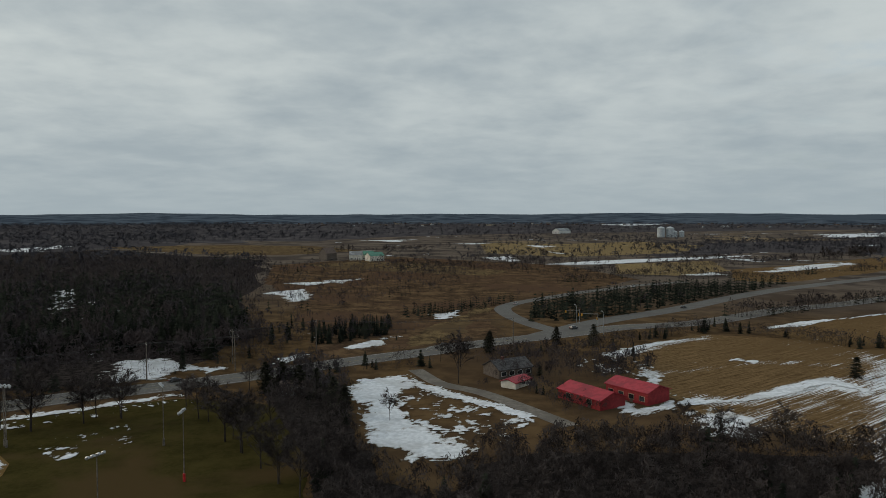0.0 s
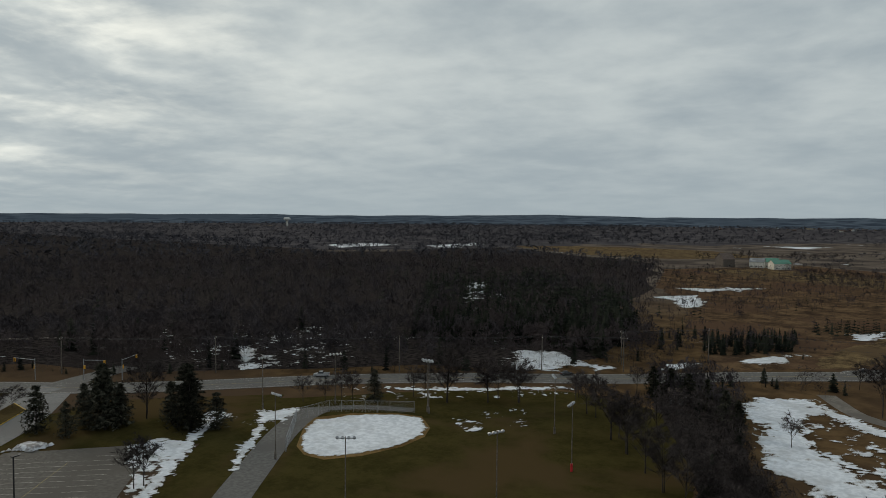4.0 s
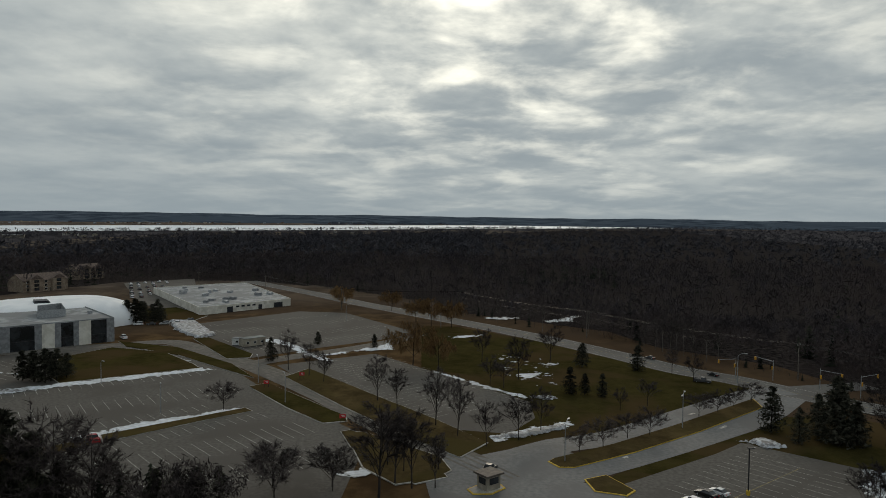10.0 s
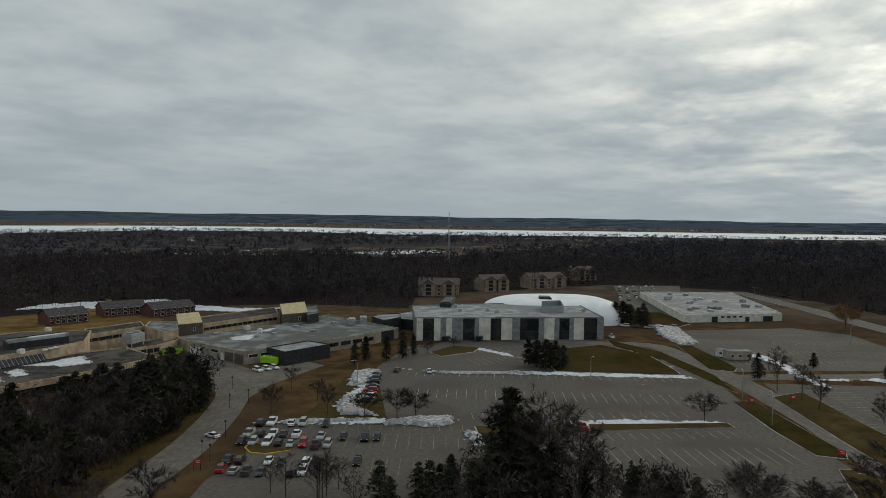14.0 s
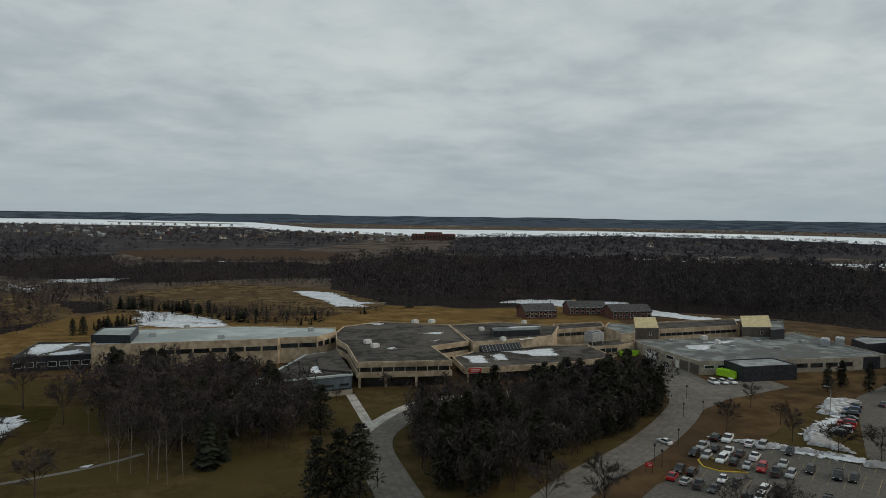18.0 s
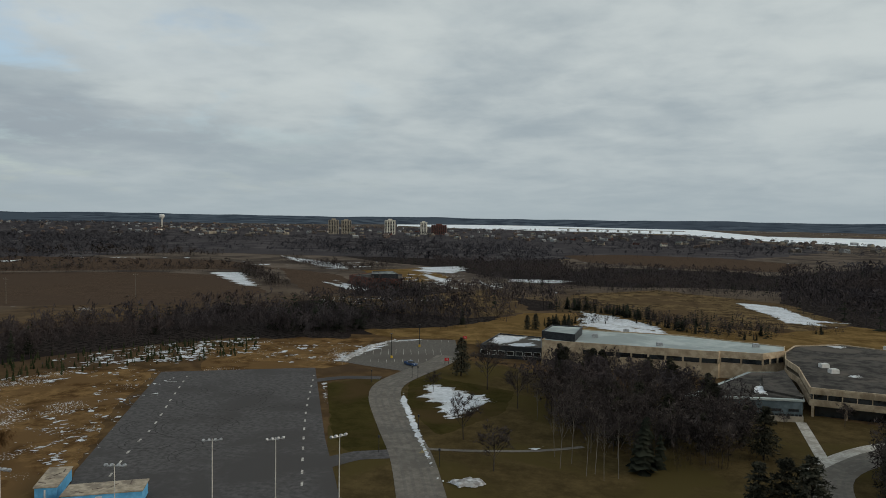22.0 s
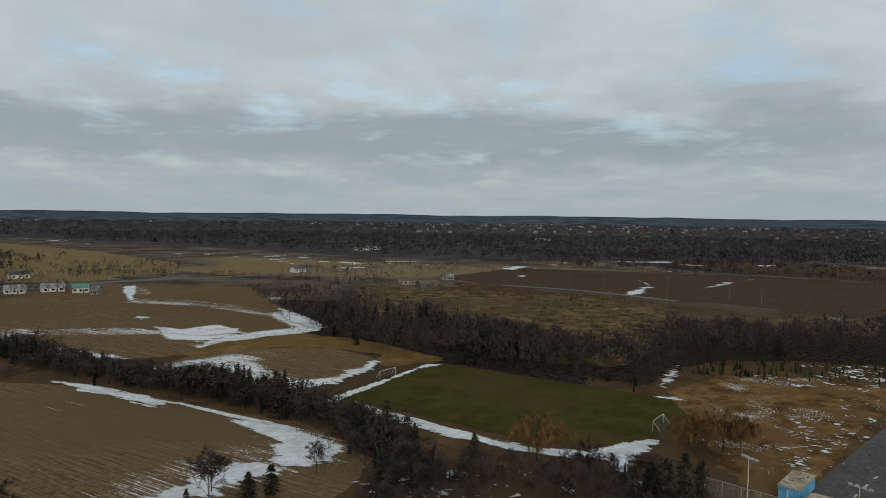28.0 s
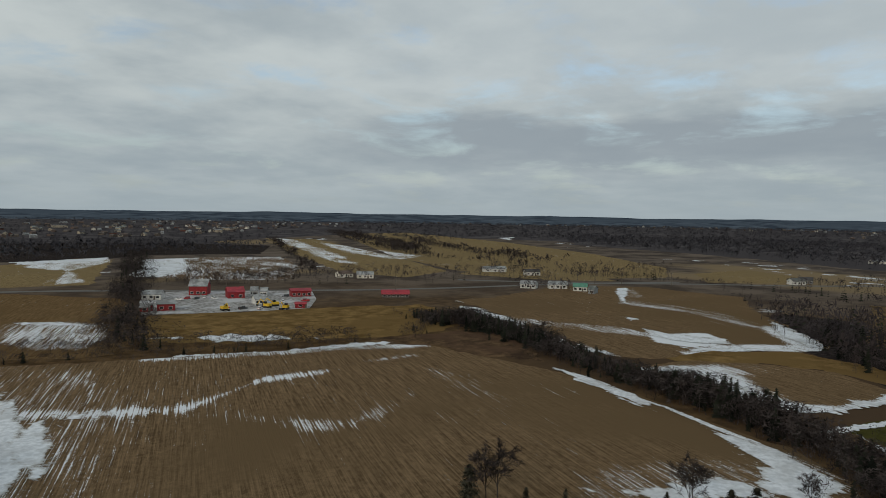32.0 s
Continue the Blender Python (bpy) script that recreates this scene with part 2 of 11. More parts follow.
M_GROUND = ground_material()
# floor of the far woods: haze put into the colour, paler and bluer
M_FAR_HAZY = material("far_woodland_floor", (0.046, 0.043, 0.047), (0.090, 0.082, 0.084), 0.02, 9, 1.0, 0.0, 0.003, (0.062, 0.057, 0.060), spec=0.0)
# blue-grey of the ridges is distance haze put into the base colour
M_HAZY_HILL = material("far_hills", (0.038, 0.050, 0.068), (0.086, 0.107, 0.134), 0.010, 9, 1.0, spec=0.0, stretch=(1, 1, 7), big=0.0012, third=(0.066, 0.084, 0.108))
M_LAWN = material("winter_lawn", (0.030, 0.026, 0.009), (0.056, 0.046, 0.016), 0.11, 12, 0.95, 0.0, 0.028, (0.062, 0.043, 0.020), spec=0.0, contrast=(0.36, 0.65), gritty=0.82)
M_LAWN_BROWN = material("brown_lawn", (0.046, 0.034, 0.016), (0.096, 0.070, 0.032), 0.11, 12, 0.95, 0.0, 0.04, (0.068, 0.053, 0.021), spec=0.0, contrast=(0.36, 0.65), gritty=0.82)
M_PITCH = material("green_pitch", (0.036, 0.036, 0.011), (0.066, 0.060, 0.019), 0.10, 12, 0.95, 0.0, 0.02, (0.064, 0.051, 0.020), spec=0.0, contrast=(0.36, 0.65), gritty=0.82)
M_STRAW = material("straw_grass", (0.098, 0.062, 0.025), (0.210, 0.137, 0.057), 0.10, 12, 0.95, 0.0, 0.022, (0.142, 0.092, 0.038), spec=0.0, contrast=(0.36, 0.66), gritty=0.72)
M_BRUSH = material("brown_brush", (0.040, 0.027, 0.019), (0.140, 0.090, 0.050), 0.07, 12, 0.95, 0.0, 0.012, (0.084, 0.052, 0.034), spec=0.0, contrast=(0.40, 0.62), gritty=0.84)
M_SCRUB = material("tan_scrub", (0.042, 0.030, 0.020), (0.190, 0.134, 0.068), 0.09, 12, 0.95, 0.0, 0.015, (0.092, 0.064, 0.038), spec=0.0, contrast=(0.40, 0.62), gritty=0.84)
M_TUSSOCK = material("snowy_tussock_grass", (0.070, 0.040, 0.018), (0.220, 0.136, 0.060), 0.12, 12, 0.95, 0.3, 0.06, (0.130, 0.079, 0.037), spec=0.0, snow=0.3, contrast=(0.38, 0.64), gritty=0.74)
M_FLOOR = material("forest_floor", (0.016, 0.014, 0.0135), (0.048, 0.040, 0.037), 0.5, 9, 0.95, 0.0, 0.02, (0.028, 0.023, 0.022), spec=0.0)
M_ROAD = material("worn_asphalt", (0.092, 0.089, 0.084), (0.152, 0.147, 0.140), 1.2, 10, 0.85, 0.0, 0.06, (0.108, 0.102, 0.096), spec=0.06, contrast=(0.22, 0.78))
M_LOT = material("parking_asphalt", (0.084, 0.077, 0.068), (0.142, 0.131, 0.117), 1.2, 10, 0.88, 0.0, 0.035, (0.096, 0.087, 0.077), spec=0.06, contrast=(0.22, 0.78))
M_COURT = material("dark_asphalt", (0.055, 0.052, 0.052), (0.112, 0.107, 0.106), 0.9, 10, 0.85, 0.0, 0.05, (0.068, 0.064, 0.063), spec=0.05, contrast=(0.22, 0.78))
M_DRIVE = material("dusty_drive", (0.105, 0.094, 0.082), (0.210, 0.192, 0.168), 0.5, 11, 0.9, 0.0, 0.12, (0.125, 0.113, 0.099), spec=0.05, contrast=(0.22, 0.78), gritty=0.7)
M_ENTRY = material("damp_grey_asphalt", (0.105, 0.107, 0.108), (0.165, 0.167, 0.166), 1.1, 10, 0.7, 0.0, 0.05, (0.115, 0.115, 0.115), spec=0.12, contrast=(0.22, 0.78))
M_PAVE = material("concrete", (0.33, 0.31, 0.28), (0.46, 0.44, 0.40), 1.5, 6, 0.85, 0.2, 0.3, (0.28, 0.26, 0.23))
M_SNOW = snow_material()
M_DIRTY_SNOW = material("dirty_snow", (0.20, 0.19, 0.185), (0.56, 0.57, 0.59), 0.8, 7, 0.8, 0.6, 0.2, (0.34, 0.33, 0.32), bump_dist=0.2)
M_ICE = material("snowy_lake_ice", (0.70, 0.75, 0.80), (0.85, 0.88, 0.90), 0.01, 5, 0.7, stretch=(1, 1, 1))
M_FIELD_R = field_material("stubble_field", (0.072, 0.046, 0.022), (0.192, 0.126, 0.064), radians(53), 0.46, (0.116, 0.075, 0.037))
M_FIELD_B = field_material("ploughed_field", (0.074, 0.049, 0.027), (0.200, 0.136, 0.078), radians(52), 0.46, (0.122, 0.083, 0.046))
M_FIELD_T = field_material("tan_stubble", (0.115, 0.084, 0.042), (0.262, 0.194, 0.102), radians(52), 0.50, (0.180, 0.134, 0.071))
M_FIELD_D = field_material("dark_ploughed_field", (0.046, 0.033, 0.025), (0.104, 0.073, 0.053), radians(52), 0.25, (0.074, 0.053, 0.040))
M_FIELD_S = field_material("snow_streaked_field", (0.092, 0.064, 0.041), (0.162, 0.113, 0.073), radians(52), 1.05)
M_BARK = material("grey_bark", (0.030, 0.025, 0.022), (0.076, 0.063, 0.056), 3.0, 4, 0.95, spec=0.1, local=True, random_tone=0.25)
M_TWIG = material("bare_twigs", (0.034, 0.028, 0.027), (0.076, 0.062, 0.058), 0.8, 3, 0.95, spec=0.05, random_tone=0.3, soft=True)
M_WILLOW = material("willow_twigs", (0.115, 0.066, 0.029), (0.215, 0.124, 0.053), 0.8, 3, 0.95, spec=0.05, random_tone=0.2, soft=True)
M_BIRCH = material("pale_bark", (0.13, 0.115, 0.10), (0.24, 0.215, 0.185), 2.0, 4, 0.9, spec=0.1, local=True)
M_NEEDLE = material("dark_needles", (0.022, 0.0235, 0.018), (0.072, 0.068, 0.050), 1.2, 4, 0.95, spec=0.0, random_tone=0.4, soft=True)
M_WOODS = material("bare_woods", (0.031, 0.0270, 0.0290), (0.072, 0.0620, 0.0650), 0.10, 5, 1.0, big=0.012, third=(0.063, 0.0500, 0.0485), spec=0.0, contrast=(0.36, 0.66), soft=True)
# far trees: distance haze painted in, paler and bluer than the near ones
M_WOODS_HAZY = material("far_bare_woods", (0.036, 0.0355, 0.042), (0.074, 0.070, 0.077), 0.04, 5, 1.0, big=0.004, third=(0.054, 0.052, 0.060), spec=0.0, soft=True)
M_FIRS_HAZY = material("far_fir_woods", (0.020, 0.026, 0.028), (0.040, 0.046, 0.048), 0.05, 5, 1.0, spec=0.0, soft=True)
M_FIRS = material("fir_woods", (0.012, 0.0145, 0.0115), (0.036, 0.0395, 0.029), 0.14, 6, 1.0, spec=0.0, soft=True)
M_YOUNG = material("young_needles", (0.014, 0.020, 0.010), (0.042, 0.050, 0.024), 0.5, 5, 1.0, spec=0.0)
M_SHRUB = material("brown_shrubs", (0.026, 0.0215, 0.021), (0.076, 0.063, 0.059), 0.3, 5, 1.0, spec=0.0, soft=True)
M_LINE_Y = material("worn_yellow_paint", (0.16, 0.13, 0.07), (0.34, 0.27, 0.12), 1.6, 7, 0.85)
M_LINE_W = material("worn_white_paint", (0.24, 0.225, 0.20), (0.52, 0.50, 0.46), 1.6, 7, 0.85)
M_KERB_Y = material("yellow_kerb_paint", (0.46, 0.30, 0.03), (0.62, 0.42, 0.05), 1.5, 5, 0.8)

# ---------------------------------------------------------------- geometry helpers


class Geo:
    """Collects vertices and faces of one mesh."""

    def __init__(self):
        self.v, self.f = [], []

    def poly(self, pts):
        n = len(self.v)
        self.v += [tuple(p) for p in pts]
        self.f.append(tuple(range(n, n + len(pts))))
        return self

    def box(self, x0, x1, y0, y1, z0, z1):
        return self.prism([(x0, y0), (x1, y0), (x1, y1), (x0, y1)], z0, z1)

    def prism(self, base, z0, z1, top=None):
        n, k = len(self.v), len(base)
        top = top or base
        area = sum(base[i - 1][0] * base[i][1] - base[i][0] * base[i - 1][1] for i in range(k))
        if area < 0:
            base, top = base[::-1], top[::-1]
        self.v += [(p[0], p[1], z0) for p in base] + [(p[0], p[1], z1) for p in top]
        self.f.append(tuple(range(n + k, n + 2 * k)))
        self.f.append(tuple(range(n + k - 1, n - 1, -1)))
        for i in range(k):
            j = (i + 1) % k
            self.f.append((n + i, n + j, n + k + j, n + k + i))
        return self

    def tube(self, a, b, r0, r1, k=6, cap=True):
        a, b = Vector(a), Vector(b)
        d = (b - a).normalized()
        s = d.orthogonal().normalized()
        t = d.cross(s)
        n = len(self.v)
        for p, r in ((a, r0), (b, r1)):
            for i in range(k):
                c, q = math.cos(2 * math.pi * i / k), math.sin(2 * math.pi * i / k)
                self.v.append(tuple(p + (s * c + t * q) * r))
        for i in range(k):
            j = (i + 1) % k
            self.f.append((n + i, n + j, n + k + j, n + k + i))
        if cap:
            self.f.append(tuple(range(n + k - 1, n - 1, -1)))
            self.f.append(tuple(range(n + k, n + 2 * k)))
        return self

    def move(self, m):
        self.v = [tuple(m @ Vector(p)) for p in self.v]
        return self

    def mesh(self, name, mat, smooth=False):
        me = bpy.data.meshes.new(name)
        me.from_pydata(self.v, [], self.f)
        me.materials.append(mat)
        if smooth:
            me.polygons.foreach_set("use_smooth", [True] * len(me.polygons))
        me.update()
        return me


def part(name, geo, mat, parent, label="", smooth=False):
    ob = new(name, geo.mesh(name, mat, smooth))
    ob.parent = parent
    if label:
        ob["label"] = label
    return ob


def thing(name, label, category, group="", kind="", m=None):
    ob = new(name)
    ob.empty_display_size = 0.5
    if m is not None:
        ob.matrix_basis = m
    return tagged(ob, label, category, group, kind)


def solo(name, geo, mat, label, category="", kind="", group="", smooth=False):
    return tagged(new(name, geo.mesh(name, mat, smooth)), label, category, group, kind)


def triangles(name, verts, faces, mat):
    """One mesh out of numpy arrays of vertices and triangles."""
    me = bpy.data.meshes.new(name)
    verts, faces = np.asarray(verts, np.float32), np.asarray(faces, np.int32)
    me.vertices.add(len(verts))
    me.vertices.foreach_set("co", verts.ravel())
    me.loops.add(faces.size)
    me.loops.foreach_set("vertex_index", faces.ravel())
    me.polygons.add(len(faces))
    me.polygons.foreach_set("loop_start", np.arange(0, faces.size, 3, dtype=np.int32))
    me.materials.append(mat)
    me.update(calc_edges=True)
    return me


def inside(x, y, poly):
    """Even-odd test for arrays of points."""
    res = np.zeros(np.shape(x), bool)
    for (x0, y0), (x1, y1) in zip(poly, poly[1:] + poly[:1]):
        cross = (y0 > y) != (y1 > y)
        res ^= cross & (x < (x1 - x0) * (y - y0) / ((y1 - y0) or 1e-9) + x0)
    return res


def edge_distance(x, y, poly, closed=True):
    best = np.full(np.shape(x), 1e9)
    for (x0, y0), (x1, y1) in zip(poly, poly[1:] + poly[:1] if closed else poly[1:]):
        dx, dy = x1 - x0, y1 - y0
        t = np.clip(((x - x0) * dx + (y - y0) * dy) / (dx * dx + dy * dy + 1e-9), 0, 1)
        best = np.minimum(best, np.hypot(x - x0 - t * dx, y - y0 - t * dy))
    return best


def value_noise(x, y, size, seed):
    """Smooth lattice noise, -1 to 1, as arrays."""
    x, y = x / size, y / size
    xi, yi = np.floor(x).astype(np.int64), np.floor(y).astype(np.int64)
    u, v = x - xi, y - yi
    u, v = u * u * (3 - 2 * u), v * v * (3 - 2 * v)

    def h(a, b):
        q = (a * 374761393 + b * 668265263 + seed * 144665) & 0x7FFFFFFF
        q = ((q ^ (q >> 13)) * 1274126177) & 0x7FFFFFFF
        return ((q ^ (q >> 16)) & 0xFFFF) / 32767.5 - 1

    return (h(xi, yi) * (1 - u) + h(xi + 1, yi) * u) * (1 - v) + (h(xi, yi + 1) * (1 - u) + h(xi + 1, yi + 1) * u) * v


def ragged(name, poly, z, mat, rag=2.0, cell=1.0, seed=1, holes=0.0, lift=0.0, stretch=(1.0, 1.0, 0.0), dense=2.2):
    """A sheet over a polygon whose edge wanders by rag metres, with holes: contour of a noisy distance field."""
    xs, ys = [p[0] for p in poly], [p[1] for p in poly]
    cell = max(cell, math.sqrt((max(xs) - min(xs)) * (max(ys) - min(ys)) / (9000 if mat is M_SNOW else 26000)))
    gx = np.arange(min(xs) - rag - cell, max(xs) + rag + 2 * cell, cell)
    gy = np.arange(min(ys) - rag - cell, max(ys) + rag + 2 * cell, cell)
    X, Y = np.meshgrid(gx, gy, indexing="ij")
    d = edge_distance(X, Y, poly)
    d = np.where(inside(X, Y, poly), d, -d)
    c, s = math.cos(stretch[2]), math.sin(stretch[2])
    U, V = (X * c + Y * s) / stretch[0], (-X * s + Y * c) / stretch[1]
    nz = value_noise(U, V, rag * 4, seed) * 0.5 + value_noise(U, V, rag * 1.5, seed + 7) * 0.38
    nz = nz + value_noise(U, V, rag * 0.55, seed + 13) * 0.48 + value_noise(U, V, max(rag * 0.22, cell * 1.2), seed + 19) * 0.42
    val = np.clip(d, -9e9, rag * dense) + nz * rag * (1 + holes)
    val = val - (holes * rag * 0.3)
    depth = np.clip(val / rag, -2, 2.5)
    fringe = 0.9 if mat is M_SNOW else 0.0
    val = val + fringe * rag
    pos = val > 0
    ids = -np.ones(X.shape, np.int64)
    ids[pos] = np.arange(pos.sum())
    Z = z + (lift * np.clip(val, 0, rag) / rag if lift else 0 * X)
    verts = list(zip(X[pos], Y[pos], Z[pos]))
    faces, cutpts = [], {}

    def cross(a, b):
        key = (a, b) if a < b else (b, a)
        if key not in cutpts:
            va, vb = val[a], val[b]
            t = va / (va - vb)
            cutpts[key] = len(verts)
            verts.append((X[a] + (X[b] - X[a]) * t, Y[a] + (Y[b] - Y[a]) * t, z))
        return cutpts[key]

    cnt = pos[:-1, :-1].astype(int) + pos[1:, :-1] + pos[1:, 1:] + pos[:-1, 1:]
    full = np.argwhere(cnt == 4)
    for i, j in full:
        faces.append((ids[i, j], ids[i + 1, j], ids[i + 1, j + 1], ids[i, j + 1]))
    for i, j in np.argwhere((cnt > 0) & (cnt < 4)):
        ring = [(i, j), (i + 1, j), (i + 1, j + 1), (i, j + 1)]
        out = []
        for a, b in zip(ring, ring[1:] + ring[:1]):
            if pos[a]:
                out.append(ids[a])
            if pos[a] != pos[b]:
                out.append(cross(a, b))
        if len(out) > 2:
            faces.append(tuple(out))
    if not faces:
        return None
    me = bpy.data.meshes.new(name)
    me.from_pydata([tuple(map(float, p)) for p in verts], [], [tuple(map(int, f)) for f in faces])
    me.materials.append(mat)
    if lift:
        me.polygons.foreach_set("use_smooth", [True] * len(me.polygons))
    if mat is M_SNOW:
        deep = np.full(len(verts), -fringe, np.float32)
        deep[:pos.sum()] = depth[pos]
        me.attributes.new("snow_depth", "FLOAT", "POINT").data.foreach_set("value", deep)
    me.update()
    return new(name, me)


def curve(pts, step=4.0):
    """Catmull-Rom line through the points."""
    p = [Vector((*q, 0)).xy for q in pts]
    p = [p[0] * 2 - p[1]] + p + [p[-1] * 2 - p[-2]]
    out = []
    for i in range(1, len(p) - 2):
        n = max(1, int((p[i + 1] - p[i]).length / step))
        for j in range(n):
            t = j / n
            a, b, c, d = p[i - 1], p[i], p[i + 1], p[i + 2]
            out.append(0.5 * ((2 * b) + (c - a) * t + (2 * a - 5 * b + 4 * c - d) * t * t + (3 * b - a - 3 * c + d) * t ** 3))
    return out + [p[-2]]


def ribbon(geo, pts, left, right, z):
    """A strip between two offsets from a line."""
    line = pts
    n0 = len(geo.v)
    for i, p in enumerate(line):
        d = (line[min(i + 1, len(line) - 1)] - line[max(i - 1, 0)]).normalized()
        s = Vector((-d.y, d.x))
        a, b = p + s * left, p + s * right
        geo.v += [(a.x, a.y, z), (b.x, b.y, z)]
    for i in range(len(line) - 1):
        k = n0 + 2 * i
        geo.f.append((k, k + 1, k + 3, k + 2) if left > right else (k + 1, k, k + 2, k + 3))
    return geo


def sheet(name, poly, z, mat, label="", kind="structure", category=""):
    pts = [(x, y, z) for x, y in poly]
    area = sum(poly[i - 1][0] * poly[i][1] - poly[i][0] * poly[i - 1][1] for i in range(len(poly)))
    return solo(name, Geo().poly(pts if area > 0 else pts[::-1]), mat, label, category, kind)
# ---------------------------------------------------------------- ground, fields, water
RING = [(4930 * math.cos(2 * math.pi * i / 96), 4930 * math.sin(2 * math.pi * i / 96)) for i in range(96)]
sheet("ground", RING, 0.0, M_GROUND, "brown dry winter grassland reaching to the horizon")


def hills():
    """Low far ridges all round, where the land meets the sky; their blue-grey is painted haze."""
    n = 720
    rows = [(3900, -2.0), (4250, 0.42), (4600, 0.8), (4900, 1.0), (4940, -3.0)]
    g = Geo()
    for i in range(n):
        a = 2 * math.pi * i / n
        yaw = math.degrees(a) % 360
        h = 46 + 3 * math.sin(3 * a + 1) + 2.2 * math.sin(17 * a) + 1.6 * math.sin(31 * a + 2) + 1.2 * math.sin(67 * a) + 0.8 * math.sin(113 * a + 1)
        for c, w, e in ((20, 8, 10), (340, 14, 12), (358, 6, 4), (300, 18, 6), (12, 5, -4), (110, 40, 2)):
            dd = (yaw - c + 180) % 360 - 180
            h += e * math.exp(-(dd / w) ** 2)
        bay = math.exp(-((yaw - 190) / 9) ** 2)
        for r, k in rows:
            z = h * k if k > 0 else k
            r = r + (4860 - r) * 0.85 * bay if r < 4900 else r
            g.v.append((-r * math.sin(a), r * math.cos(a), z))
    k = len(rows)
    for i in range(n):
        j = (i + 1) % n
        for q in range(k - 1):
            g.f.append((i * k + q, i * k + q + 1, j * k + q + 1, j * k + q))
    solo("backdrop_hills", g, M_HAZY_HILL, "low wooded ridges along the horizon, tinted blue-grey for haze", kind="structure", smooth=True)


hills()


SHORE = []


def lake():
    """Frozen lake, seen as a white band; its far shore and long bay."""
    near = [(-3903.3, 2618.1), (-4212.5, 2084.5), (-3725.7, 1601.6), (-3168.6, 804), (-2783.1, 252.2), (-2245.2, -298), (-1910, -808.2), (-1489.9, -1160.3), (-1475.1, -1529.8), (-1149.4, -1766), (-580.1, -1569), (-342.3, -1941.7), (-173, -2608.4), (134.2, -2782.2), (559.5, -2905.5), (933.5, -2844.7), (1163.7, -3560.7)]
    far = [(-3903.4, 2617.8), (-4212.6, 2084.2), (-4318.1, 1855.9), (-4136.6, 1049.5), (-3781.2, 342.6), (-3220.1, -427.2), (-2668.1, -1128.9), (-2147.2, -1671.7), (-1973.4, -2046.6), (-1545.2, -2373.8), (-911.6, -2465.9), (-445.2, -2525.2), (-310.8, -4689.7), (226.5, -4694.5), (888.6, -4615.2), (1465, -4465.8), (1460.8, -4467.2)]
    SHORE.extend(near + far[::-1])
    pairs = sorted(zip(near, far), key=lambda q: (math.atan2(-q[0][0], q[0][1]) + 1.0) % (2 * math.pi))
    g = Geo()
    g.v += [(*p, 0.3) for pair in pairs for p in pair]
    g.f += [(2 * i, 2 * i + 1, 2 * i + 3, 2 * i + 2) for i in range(len(pairs) - 1)]
    solo("water", g, M_ICE, "frozen snow-covered lake far off between wooded shores", kind="structure")


lake()

solo("far_shore", Geo().prism([(996, -4593.3), (730.3, -4642.9), (330.4, -4688.4), (32.5, -4699.9), (466.7, -4676.8), (857.3, -4621.1)], 0.0, 3.0), M_FAR_HAZY, "low dark wooded spit in the far lake", kind="structure")
solo("far_shore", Geo().prism([(-310.7, -4689.7), (-678, -4650.8), (-986.7, -4595.3), (-1404.9, -4485.1), (-898.9, -4613.2), (-457.3, -4677.7)], 0.0, 3.0), M_FAR_HAZY, "low dark wooded spit in the far lake", kind="structure")


def bridge(a, b):
    """Long low causeway bridge over the ice."""
    a, b = Vector(a), Vector(b)
    d = (b - a).normalized()
    s = Vector((-d.y, d.x))
    ob = thing("bridge", "long low grey bridge across the frozen lake", "bridge")
    q = [a + s * 6, b + s * 6, b - s * 6, a - s * 6]
    part("deck", Geo().prism([tuple(p) for p in q], 8.0, 10.5), M_PAVE, ob)
    for k in range(1, 12):
        c = a.lerp(b, k / 12)
        part("pier", Geo().prism([tuple(c + s * u * 4 + d * v * 3) for u, v in ((1, 1), (1, -1), (-1, -1), (-1, 1))], 0, 8.0), M_PAVE, ob)


bridge((269.6, -2961.5), (-207.1, -2734.2))

